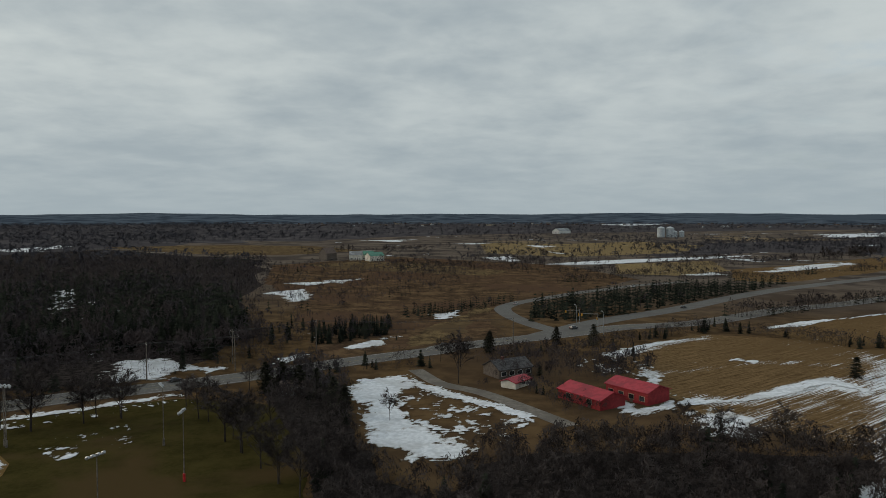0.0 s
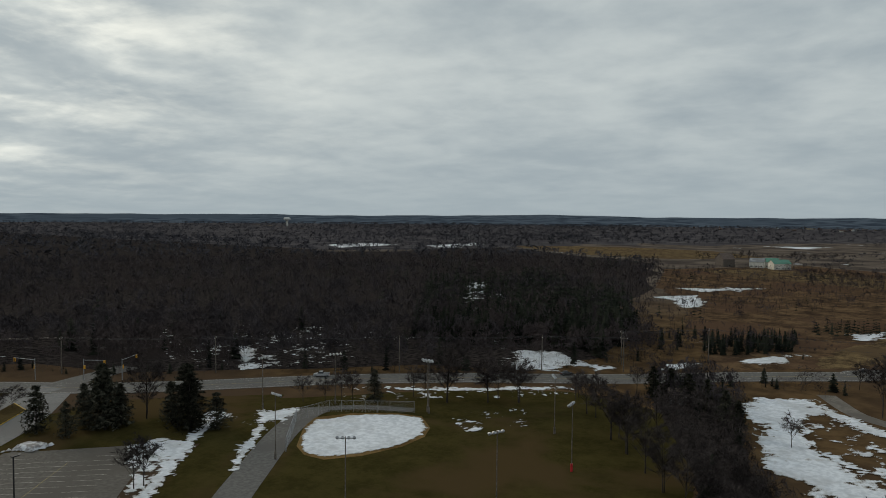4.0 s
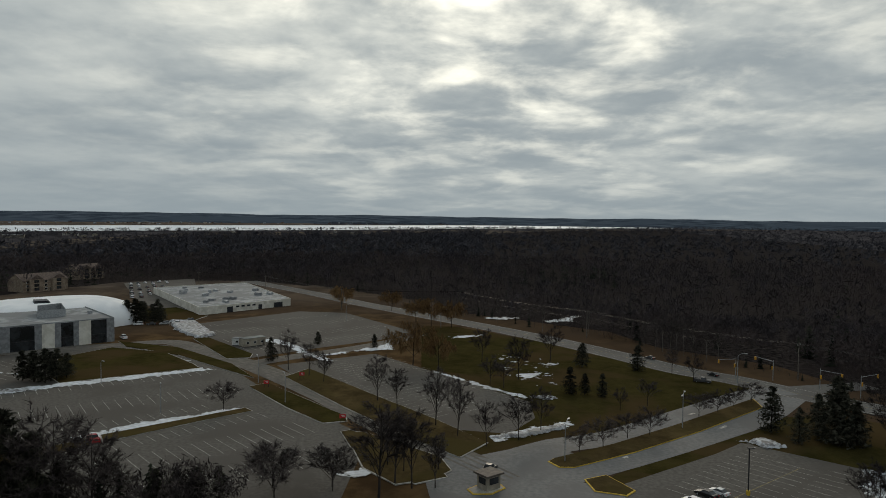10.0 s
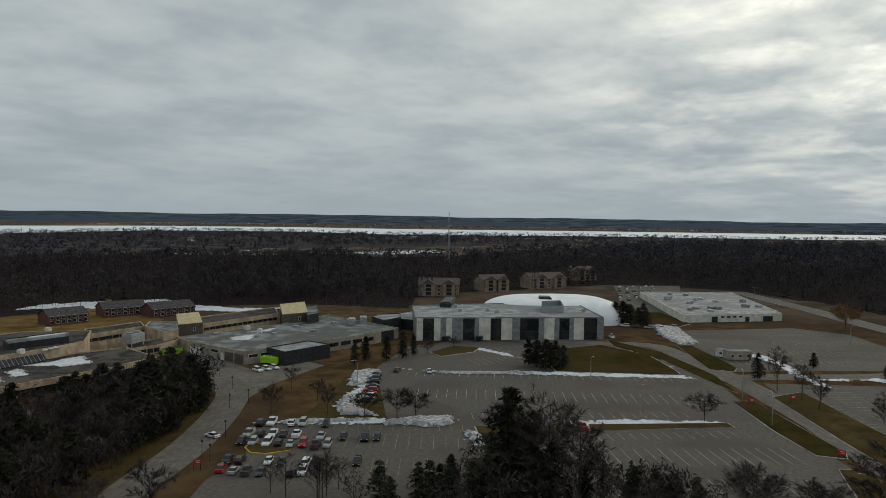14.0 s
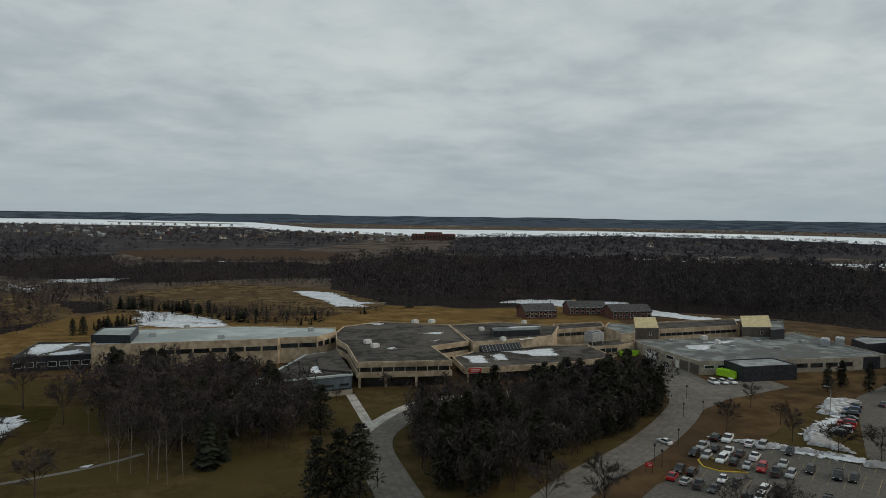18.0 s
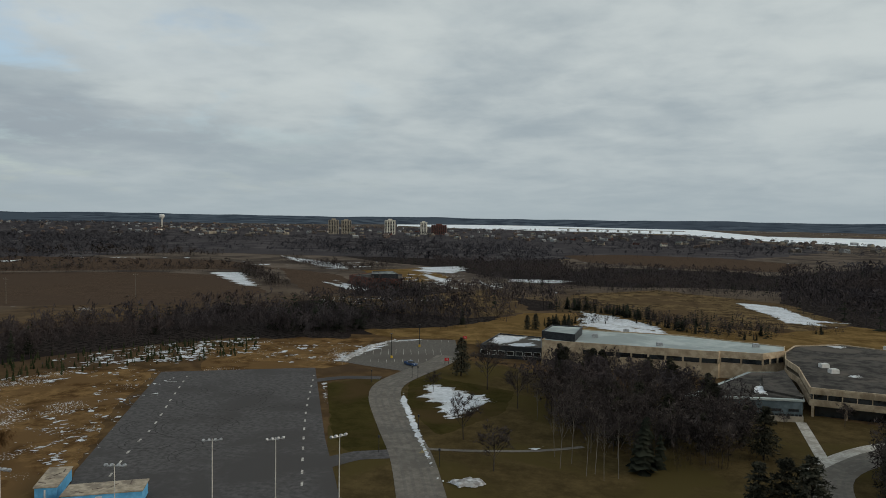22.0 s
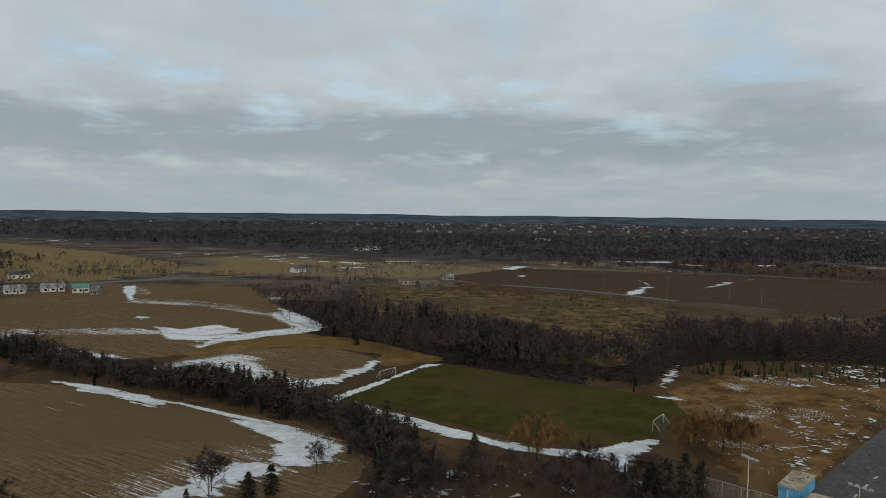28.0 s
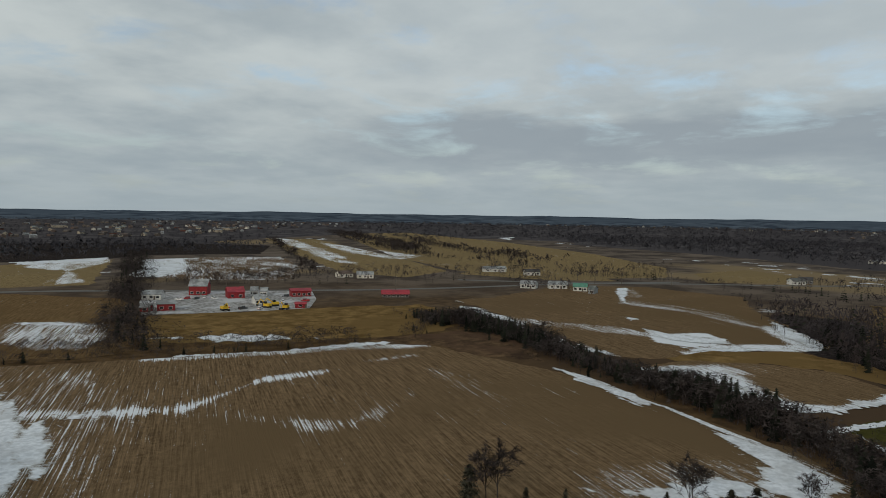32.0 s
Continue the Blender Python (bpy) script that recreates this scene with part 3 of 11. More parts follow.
FIELDS = (
    ("field", M_FIELD_R, 0.05, [(55.7, 251.3), (83.2, 275.9), (107.6, 294.3), (140, 283.4), (162, 257.4), (176.1, 239.4), (115, 147.3), (87.4, 151), (74.5, 163.1), (64.3, 174.8), (61.9, 194.2), (64.2, 218.3), (59.6, 235)], "brown stubble field with snow along the furrows"),
    ("field", M_FIELD_R, 0.05, [(140.1, 308.9), (188.1, 337.4), (222.6, 354.7), (254.1, 328.3), (185.8, 239.4), (162, 257.4), (140, 283.4)], "brown stubble field behind a hedge"),
    ("field", M_BRUSH, 0.04, [(-131, 522.3), (-169.2, 697.3), (-56.1, 836.6), (120, 696.2), (150.4, 544.3), (77.2, 446.9), (37.4, 403.5), (21.1, 347.1), (22.9, 297.2), (-17.5, 259.8), (-43.1, 239.7), (-58.2, 297.3), (-82.6, 391.1)], "rust brown scrubland with dry grass"),
    ("field", M_SCRUB, 0.06, [(-135.8, 697.1), (-87.9, 765.2), (-2.3, 712.5), (58, 626.6), (35.2, 580.1), (-83.8, 639.9)], "tan dry grass by a farmyard"),
    ("field", M_SCRUB, 0.05, [(-522.4, 1085.1), (-356.4, 1164.5), (-200.3, 1121.9), (-112.6, 981), (-197.6, 872.2), (-317.9, 897.8)], "tan field edge beyond the woods"),
    ("field", M_FIELD_T, 0.05, [(66, 1254.9), (207.5, 1205.7), (359.8, 1305.2), (422.8, 1138.5), (305.5, 921.1), (144, 835.7), (55.9, 922.4)], "tan stubble field"),
    ("field", M_FIELD_T, 0.05, [(173.8, 711.8), (290, 763.6), (252.8, 625.9), (192.5, 579.6), (145.7, 596.3)], "tan stubble field"),
    ("field", M_FIELD_R, 0.05, [(258, 638.7), (341.8, 695.3), (521.5, 834), (535.5, 694.6), (438.4, 568.2), (391.4, 625.4), (256.5, 521.2), (218.5, 530.2)], "stubble field beside the highway"),
    ("field", M_SCRUB, 0.06, [(29.1, 378.9), (15.6, 347.2), (8.6, 297.2), (-0.9, 271.2), (-17.7, 262), (-6, 312.2), (20, 378.9)], "straw coloured grass verge by the slip road"),
    ("field", M_FIELD_B, 0.05, [(165.3, 201.8), (185.4, 176.4), (209.9, 150.2), (235.8, 119.3), (251.4, 112.6), (253.4, 90), (236.5, 55), (224.7, 33.8), (210.2, 15.2), (185.6, -7.2), (169.5, -24.1), (152.9, -31.8), (139.9, -34.5), (123, -25.9), (72.6, 89.2), (71.9, 110.8), (123.9, 211.1)], "large brown ploughed field with snow in the furrows"),
    ("field", M_STRAW, 0.05, [(266.2, 240), (301.7, 209.2), (331.6, 181.2), (365.7, 136.8), (320.9, 85.9), (280.2, 99.6), (256.5, 119.8), (229.8, 159.3), (214.8, 191.1)], "tan dry grass field"),
    ("field", M_BRUSH, 0.05, [(250.8, 117.2), (280.2, 99.6), (304.6, 81.5), (293.9, 68.6), (241.1, 44.2), (242.9, 64.8), (253.4, 90)], "rust brown rough grass corner"),
    ("field", M_FIELD_R, 0.05, [(288.5, 416.5), (308.7, 376), (317.9, 294.3), (211.3, 193.2), (191.1, 181.9), (171.5, 209.3), (157.9, 241.5)], "brown field with snow streaks"),
    ("field", M_FIELD_S, 0.05, [(579.7, 515.2), (662.2, 473.8), (695.4, 423.1), (562, 324.5), (463, 276.8), (438.4, 304), (429.8, 387.3)], "snow-streaked field"),
    ("field", M_FIELD_T, 0.05, [(418.6, 571.2), (461.3, 561.4), (561.7, 576.6), (565.6, 537.5), (368.1, 368.6), (330.6, 402.6), (315.9, 431.4)], "tan stubble field"),
    ("field", M_FIELD_T, 0.05, [(1172.9, 750.7), (1188.2, 650.3), (765.8, 315.4), (598.1, 197.4), (518.5, 203.8), (551.4, 279.6), (749.9, 440.8)], "tan field beside a hedge"),
    ("field", M_FIELD_T, 0.05, [(1510.4, 766.9), (1794, 706.7), (1283, 303.1), (972.9, 112.3), (743.2, 13.1), (623.1, 10.7), (564.8, 86.8), (613, 196.9), (765.8, 315.4)], "tan stubble field beyond the farm"),
    ("field", M_FIELD_T, 0.05, [(571.9, 178.6), (713.6, 176.9), (651.5, 91.4), (569.4, 47.9), (552.9, 100.4)], "tan field beside the country road"),
    ("field", M_FIELD_T, 0.05, [(681.3, -12.8), (758.5, -60.7), (688.2, -98.7), (608.7, -77.5), (592.2, -20.1)], "small tan field"),
    ("field", M_FIELD_B, 0.05, [(394.8, 123.6), (414.7, 108.5), (513.6, 82.8), (529.5, 21.5), (488.8, -39.2), (416.8, -38.3), (354.3, -50.9), (307.6, -56.8), (295.1, -42.5), (286.6, -14.1), (263.7, 3), (259.5, 23.8), (291.7, 45.2), (340.9, 80.4)], "brown stubble field with snow patches"),
    ("field", M_STRAW, 0.05, [(263.7, 3), (286.6, -14.1), (295.1, -42.5), (274, -66.7), (228.1, -83.6), (219.8, -57.4), (242.5, -61.2), (261.1, -50.4), (268.6, -30.1), (259, -4.9)], "strip of tall straw grass"),
    ("field", M_FIELD_B, 0.06, [(243.1, 13.5), (262.6, -2.9), (266.3, -29.8), (261.1, -50.4), (237.7, -60), (220.6, -53.8), (204.7, -36.3), (200.7, -22.5), (218.1, -7.4)], "small round-ended field with snow"),
    ("lawn", M_PITCH, 0.06, [(191.1, -37), (206.9, -54), (222.6, -73.6), (219.5, -80.5), (194.8, -100.7), (174.5, -114.8), (158.8, -126.6), (148.1, -119.8), (133.2, -97.8), (131.8, -87.1), (137.7, -74.2), (149.9, -63.5), (167.8, -52.7), (180.5, -44.1)], "green grass soccer pitch"),
    ("field", M_BRUSH, 0.05, [(502.1, -183), (477, -208.7), (387.1, -225.3), (341.4, -258.9), (294.4, -223.5), (296.3, -164), (358.5, -157.1)], "rough tan and brown scrub"),
    ("field", M_FIELD_D, 0.05, [(531.9, -184.9), (616.9, -291.7), (565.6, -358.4), (485.7, -464.4), (382.6, -517.5), (301.6, -511.3), (220.2, -410.2), (228.9, -343.2), (334, -291.9), (389.1, -265), (450.1, -212.6)], "dark brown ploughed field"),
    ("field", M_FIELD_D, 0.05, [(704.7, -487.2), (648.2, -638.8), (424.7, -681.7), (305.9, -591.3), (399, -539.6), (496, -474.3)], "dark brown ploughed field"),
    ("field", M_FIELD_D, 0.05, [(312.5, -604.1), (235.1, -558), (170.4, -453), (183.2, -400.1), (235.1, -473.2)], "dark field beside a school"),
    ("field", M_BRUSH, 0.05, [(435.3, -205.7), (378.5, -254.1), (331.4, -257.5), (306.4, -205.6), (291.7, -137.6), (324.3, -112.4), (465.7, -161.8)], "rough tan scrub with small cedars"),
    ("field", M_TUSSOCK, 0.05, [(167.7, -128.4), (179.6, -157.1), (170.7, -184.8), (143.8, -195.2), (139.9, -186.7), (128, -157.5), (102.7, -114), (92.1, -93.9), (115.1, -100.7), (138.9, -114.4)], "rough tan grass with old snow between tussocks"),
    ("field", M_TUSSOCK, 0.05, [(150.5, -230.3), (129.1, -263.8), (100.2, -273), (90.5, -235.9), (92.7, -210.5), (100, -211.4), (126.7, -193.7)], "rough brown grass by the lot"),
    ("field", M_STRAW, 0.05, [(111.9, -291.9), (76.5, -311.2), (49.5, -372), (1.8, -390.3), (-27.2, -360.3), (-79.3, -338), (-131.8, -335.4), (-198.8, -361.6), (-233, -386.5), (-170.7, -282.3), (-59, -249.8), (20.3, -242.4), (68.8, -280.1), (98.1, -273.2)], "tan mown meadow behind the school"),
    ("field", M_STRAW, 0.05, [(-50.6, -328.4), (-108.5, -380.2), (-144, -353.4), (-183.7, -350.8), (-218.8, -323.9), (-162.9, -240.7), (-99.6, -268), (-58.9, -285.6)], "tan mown meadow"),
    ("lawn", M_LAWN_BROWN, 0.04, [(85.2, -197), (73.5, -204.8), (61.7, -198.9), (60.5, -238.7), (47.2, -239.9), (18.8, -224.7), (-31.5, -199.9), (-42.4, -178), (-48.7, -152.4), (-33, -101.7), (30.5, -98.5), (43.2, -97.9), (59.2, -135.5)], "brown lawn with bare trees"),
    ("lawn", M_LAWN, 0.06, [(85.4, -194.4), (74.3, -203.3), (62.6, -170.4), (48.3, -142.7), (56.4, -138.2), (63.8, -148.9)], "green lawn strip between lot and drive"),
    ("lawn", M_LAWN, 0.06, [(62.5, -204.3), (57.2, -212), (29.8, -201.5), (29.2, -177.9), (40.3, -154.3), (45.7, -162.3), (56.2, -181.2)], "green lawn with a snow patch"),
    ("lawn", M_LAWN, 0.04, [(-225.8, 8.1), (-319.8, 11.9), (-317.8, 26.9), (-254.9, 78.8), (-208.9, 101.5), (-190.4, 112), (-187.4, 98.5), (-168.5, 66.2), (-149.8, 40.2), (-140.1, 26.2), (-143.5, 20.9), (-153.8, 5.2), (-195.8, -1.9)], "green and brown park lawn with bare trees"),
    ("lawn", M_LAWN, 0.04, [(-160.3, 88.5), (-163.3, 121.7), (-131.4, 144.2), (-97.6, 177.5), (-71.4, 190.7), (-45.2, 184.7), (-26.8, 139.5), (-21.8, 97), (-67.3, 53.5), (-100.8, 68), (-125.3, 106.4)], "green and brown ball park lawn"),
    ("lawn", M_LAWN, 0.03, [(-126.8, 36), (-158, 68.9), (-164, 83.8), (-137.5, 103.8), (-132.5, 90.4), (-147.3, 72.6), (-126.4, 43.7)], "grass verge between drive and parking lot"),
    ("lawn", M_LAWN, 0.03, [(-148, 71.9), (-171, 93.4), (-173.5, 113.7), (-155.6, 129), (-137.9, 144.9), (-126, 122.7), (-123.2, 102.3), (-129.1, 97.1), (-139.5, 91.5), (-149.4, 84.7)], "lawn under dark spruces by the junction"),
    ("lawn", M_LAWN_BROWN, 0.03, [(-90.4, -107.8), (-98.5, -111.2), (-160.2, -144), (-199.6, -139.8), (-192.1, -117.2), (-143.6, -100.5), (-124.6, -112), (-106.6, -117.1)], "brown lawn with bare trees"),
    ("lawn", M_LAWN_BROWN, 0.03, [(-11.5, -181.3), (-44.7, -201.7), (-73.5, -188.3), (-114.8, -169.1), (-118.2, -147.4), (-84.4, -123.8), (-55.7, -105.3), (-33.4, -116.4), (-8.1, -129)], "brown lawn before the school"),
    ("field", M_SCRUB, 0.05, [(480.3, -108), (430.2, -181.8), (357.2, -259.8), (276.6, -218.1), (200, -141), (212.5, -114.9), (260.6, -90.9), (323.4, -72.5)], "rough tan scrub between wood and field"),
    ("field", M_FIELD_D, 0.05, [(83.2, -969.7), (7.1, -1035.4), (-123, -1015.2), (-200, -915.3), (-155, -765.8), (-56.3, -769.2), (45.2, -834)], "brown open field before the town"),
    ("field", M_SCRUB, 0.05, [(35.3, -378.9), (33, -474), (-21.9, -526.5), (-94.7, -465.7), (-107.1, -385.8), (-78.8, -357.8), (-15.7, -372.2), (20.7, -386.6)], "rough tan meadow with snow and cedars"),
    ("field", M_STRAW, 0.05, [(233.2, -608.5), (194.8, -659.2), (136.2, -563.7), (152.3, -515.2), (214.7, -565.7)], "pale lawn round the low school"),
    ("field", M_SCRUB, 0.05, [(127.4, -349.3), (72, -342), (44.2, -378.4), (87.6, -488.3), (133.6, -419.3), (183.5, -402.8)], "rough tan grass below the low school"),
)
# where more snow is left in the furrows: strength, width of the fading edge, outline
FURROW_SNOW = (
    (0.65, 14.0, [(151.3, 257.3), (162.1, 209.7), (146.2, 172.4), (120.4, 139.5), (91.8, 104.7), (80, 89.1), (69, 118.4)]),
    (0.28, 14.0, [(164.7, 225.5), (173.3, 182.8), (169.5, 155.1), (156.7, 130.1), (132.1, 109.7), (117.5, 104.7), (97.6, 89.4), (79.4, 90.7), (74.8, 103.1)]),
    (0.17, 10.0, [(178.6, 170), (195, 135.2), (171.1, 111.2), (133.5, 106.2), (100, 83.1), (96.6, 92.1)]),
    (0.62, 3.0, [(129, 157.8), (138.9, 137.2), (150.1, 120.7), (165.3, 118.8), (184.2, 119.7), (201.4, 106.9), (219.8, 101.8), (238.4, 88.7), (232.6, 86.5), (214, 99.1), (195.7, 103.8), (177.4, 115.3), (159.3, 114.4), (143.3, 115.3), (132.8, 131.2), (122.8, 150.2)]),
    (0.46, 4.0, [(152.5, 107.4), (150, 95.8), (151.6, 82.6), (155.5, 75.4), (169.9, 72.7), (188.6, 71.9), (184.6, 67.9), (161.3, 67.4), (146.4, 71), (141.2, 79.8), (142.7, 97.4)]),
    (0.3, 8.0, [(216.1, 80.5), (209, 55.6), (175.1, 26.1), (156, 15.7), (169.8, 39.2), (190.4, 64)]),
    (0.6, 3.0, [(197.1, 177.8), (215.8, 149.6), (239.9, 121.4), (257.9, 91.6), (252.1, 87.2), (230, 116.4), (205.7, 142.6), (186.8, 168.5)]),
    (0.4, 6.0, [(136.2, 20), (152.8, -0.7), (167.4, -23.8), (152.9, -31.8), (137.7, -28.8), (120.2, 17.5)]),
    (0.85, 6.0, [(242.3, 13.3), (252.5, 2.7), (259.6, -12), (249.6, -21.9), (226.5, -24.7), (213.9, -30.5), (200.6, -31.4), (213.9, -2.6), (226.6, 9)]),
    (0.95, 3.0, [(212.7, -27.5), (213.3, -41.5), (231.3, -59.1), (245.5, -71.5), (217.9, -55.8), (202.7, -39.5), (200.2, -26)]),
    (1.1, 3.0, [(329.3, 14.9), (319, 4.8), (329.4, -11.5), (308.6, -18.9), (289.8, -6.2), (296.6, 8.7)]),
    (0.75, 3.0, [(272.8, -0.1), (297.8, -12.7), (307, -27.9), (316.6, -56.2), (300.2, -53.4), (291.1, -26.5), (273, -6)]),
    (0.7, 3.0, [(366.3, -35.4), (363.4, -49.6), (335.9, -54.8), (313.7, -55.7), (310.8, -42.7), (340.7, -37.2)]),
    (0.42, 2.5, [(452.7, 37.7), (425.6, -0.5), (393.4, -27.2), (363.3, -41.2), (347.7, -37.9), (399.7, -0.6), (420, 34.9)]),
    (0.45, 2.5, [(348.5, 89.2), (334.8, 55.3), (332.5, 27.3), (321.4, 13.8), (308.8, 13.9), (312.9, 32.8), (317.7, 52.4), (330.2, 82.8)]),
    (1.1, 4.0, [(399, 127.9), (377.9, 111.1), (340.3, 88), (322.1, 83.2), (335.5, 98.5), (362.4, 116)]),
    (1.1, 4.0, [(306.8, 65.3), (288.7, 46.1), (270.1, 28.2), (260.1, 19.1), (249.5, 19.2), (255.8, 34.6), (276.3, 55.3)]),
    (0.45, 3.0, [(520.9, 39.2), (517.1, 29.6), (451.8, 19.3), (432.3, 21.3), (446.4, 30.4)]),
    (0.6, 6.0, [(226, 275.6), (241.5, 260.9), (247.9, 238.9), (218.1, 207.5), (198.2, 201.3), (188.3, 213.8), (193, 235.5)]),
    (1.0, 4.0, [(237.3, 213.9), (246.8, 196.1), (253.7, 159.5), (239.7, 145.7), (229.1, 163.9), (216.6, 192.7)]),
    (0.65, 5.0, [(499.9, 566.5), (585.5, 556.3), (539.8, 516.3), (446.5, 464.2), (380.7, 386.1), (358.5, 387.1), (442.3, 471.5), (452.5, 525.2)]),
    (0.9, 6.0, [(515.4, 470.7), (610.5, 535.2), (628.9, 506.8), (489.3, 388.8), (410.7, 365.1)]),
    (0.55, 6.0, [(1225.6, 784.4), (1159.4, 681.6), (780.3, 396), (622.3, 291.5), (643.3, 332.7), (812.9, 461.2)]),
    (0.6, 10.0, [(1095, 599.3), (788, 281.4), (718.3, 295.8), (838.3, 425.4)]),
    (0.6, 4.0, [(68.7, 200.5), (79.2, 190.5), (112.4, 213), (120.9, 216), (122.5, 194.1), (118.1, 187), (111.4, 201.8), (80.3, 182.6), (66.3, 180.5)]),
    (0.35, 8.0, [(65.2, 177.3), (104.1, 194.1), (113.7, 179.9), (120.6, 163.1), (95.6, 151), (79, 158.9), (67, 161)]),
    (0.6, 4.0, [(55.7, 251.3), (83.2, 275.9), (108.9, 291.5), (110.5, 283.5), (78.4, 259.7), (56.9, 239.6)]),
    (0.42, 3.0, [(65.4, 222.3), (88.8, 232.3), (110.6, 243.3), (135.6, 235.8), (131.6, 228.8), (106.4, 234), (86.3, 225.5), (65.3, 216)]),
)


def field_sheet(name, poly, z, mat, label, seed):
    """A field as a fine sheet that knows, point by point, how much snow is left on it."""
    xs, ys = [p[0] for p in poly], [p[1] for p in poly]
    ob = ragged(name, poly, z, mat, 1.2 if max(np.hypot(*np.array(poly).T)) < 400 else 3.0, max(3.0, math.sqrt((max(xs) - min(xs)) * (max(ys) - min(ys)) / 9000)), seed)
    me = ob.data
    co = np.zeros(len(me.vertices) * 3, np.float32)
    me.vertices.foreach_get("co", co)
    x, y = co[0::3].astype(float), co[1::3].astype(float)
    total = np.zeros(len(x))
    for strength, soft, zone in FURROW_SNOW:
        zx, zy = [p[0] for p in zone], [p[1] for p in zone]
        if min(zx) > x.max() or max(zx) < x.min() or min(zy) > y.max() or max(zy) < y.min():
            continue
        d = edge_distance(x, y, zone) * np.where(inside(x, y, zone), 1, -1)
        total = np.maximum(total, strength * np.clip(d / (1.3 * soft) + 0.5, 0, 1))
    me.attributes.new("snow_cover", "FLOAT", "POINT").data.foreach_set("value", total.astype(np.float32))
    tagged(ob, label, "", "", "structure")


PLOUGHED = (M_FIELD_R, M_FIELD_B, M_FIELD_T, M_FIELD_D, M_FIELD_S)
for i, (name, mat, z, poly, label) in enumerate(FIELDS):
    height = 0.03 + 0.0008 * i + 0.2 * (z - 0.03)
    if mat in PLOUGHED:
        field_sheet(name, poly, height, mat, label, 600 + i)
    else:
        away = np.hypot(*np.mean(poly, 0))
        rag = 0.6 if name == "lawn" else 1.5 if away < 250 else 4.0
        tagged(ragged(name, poly, height, mat, rag, max(rag, 1.6), 800 + i), label, "", "", "structure")

# ---------------------------------------------------------------- roads and parking lots
HIGHWAY = [(-531.4, -108.8), (-447.3, -49.7), (-399.8, -19.2), (-365.3, 5.7), (-336.1, 26.9), (-304.8, 49.1), (-276.1, 67.2), (-249.9, 81.7), (-227.2, 93.4), (-212.5, 105.5), (-199.5, 113.1), (-182.8, 124), (-166.5, 138), (-148.3, 155.7), (-132.7, 169.8), (-117.9, 180.7), (-103.9, 190.9), (-97.6, 194.6), (-64.6, 214.4), (-34, 237.7), (-1.4, 259.4), (-0, 263.1), (26, 279.7), (51, 294.3), (79, 312.1), (120.4, 326.8), (176.6, 369.6), (217.4, 390.4), (262.9, 419.3), (376.9, 488.2)]
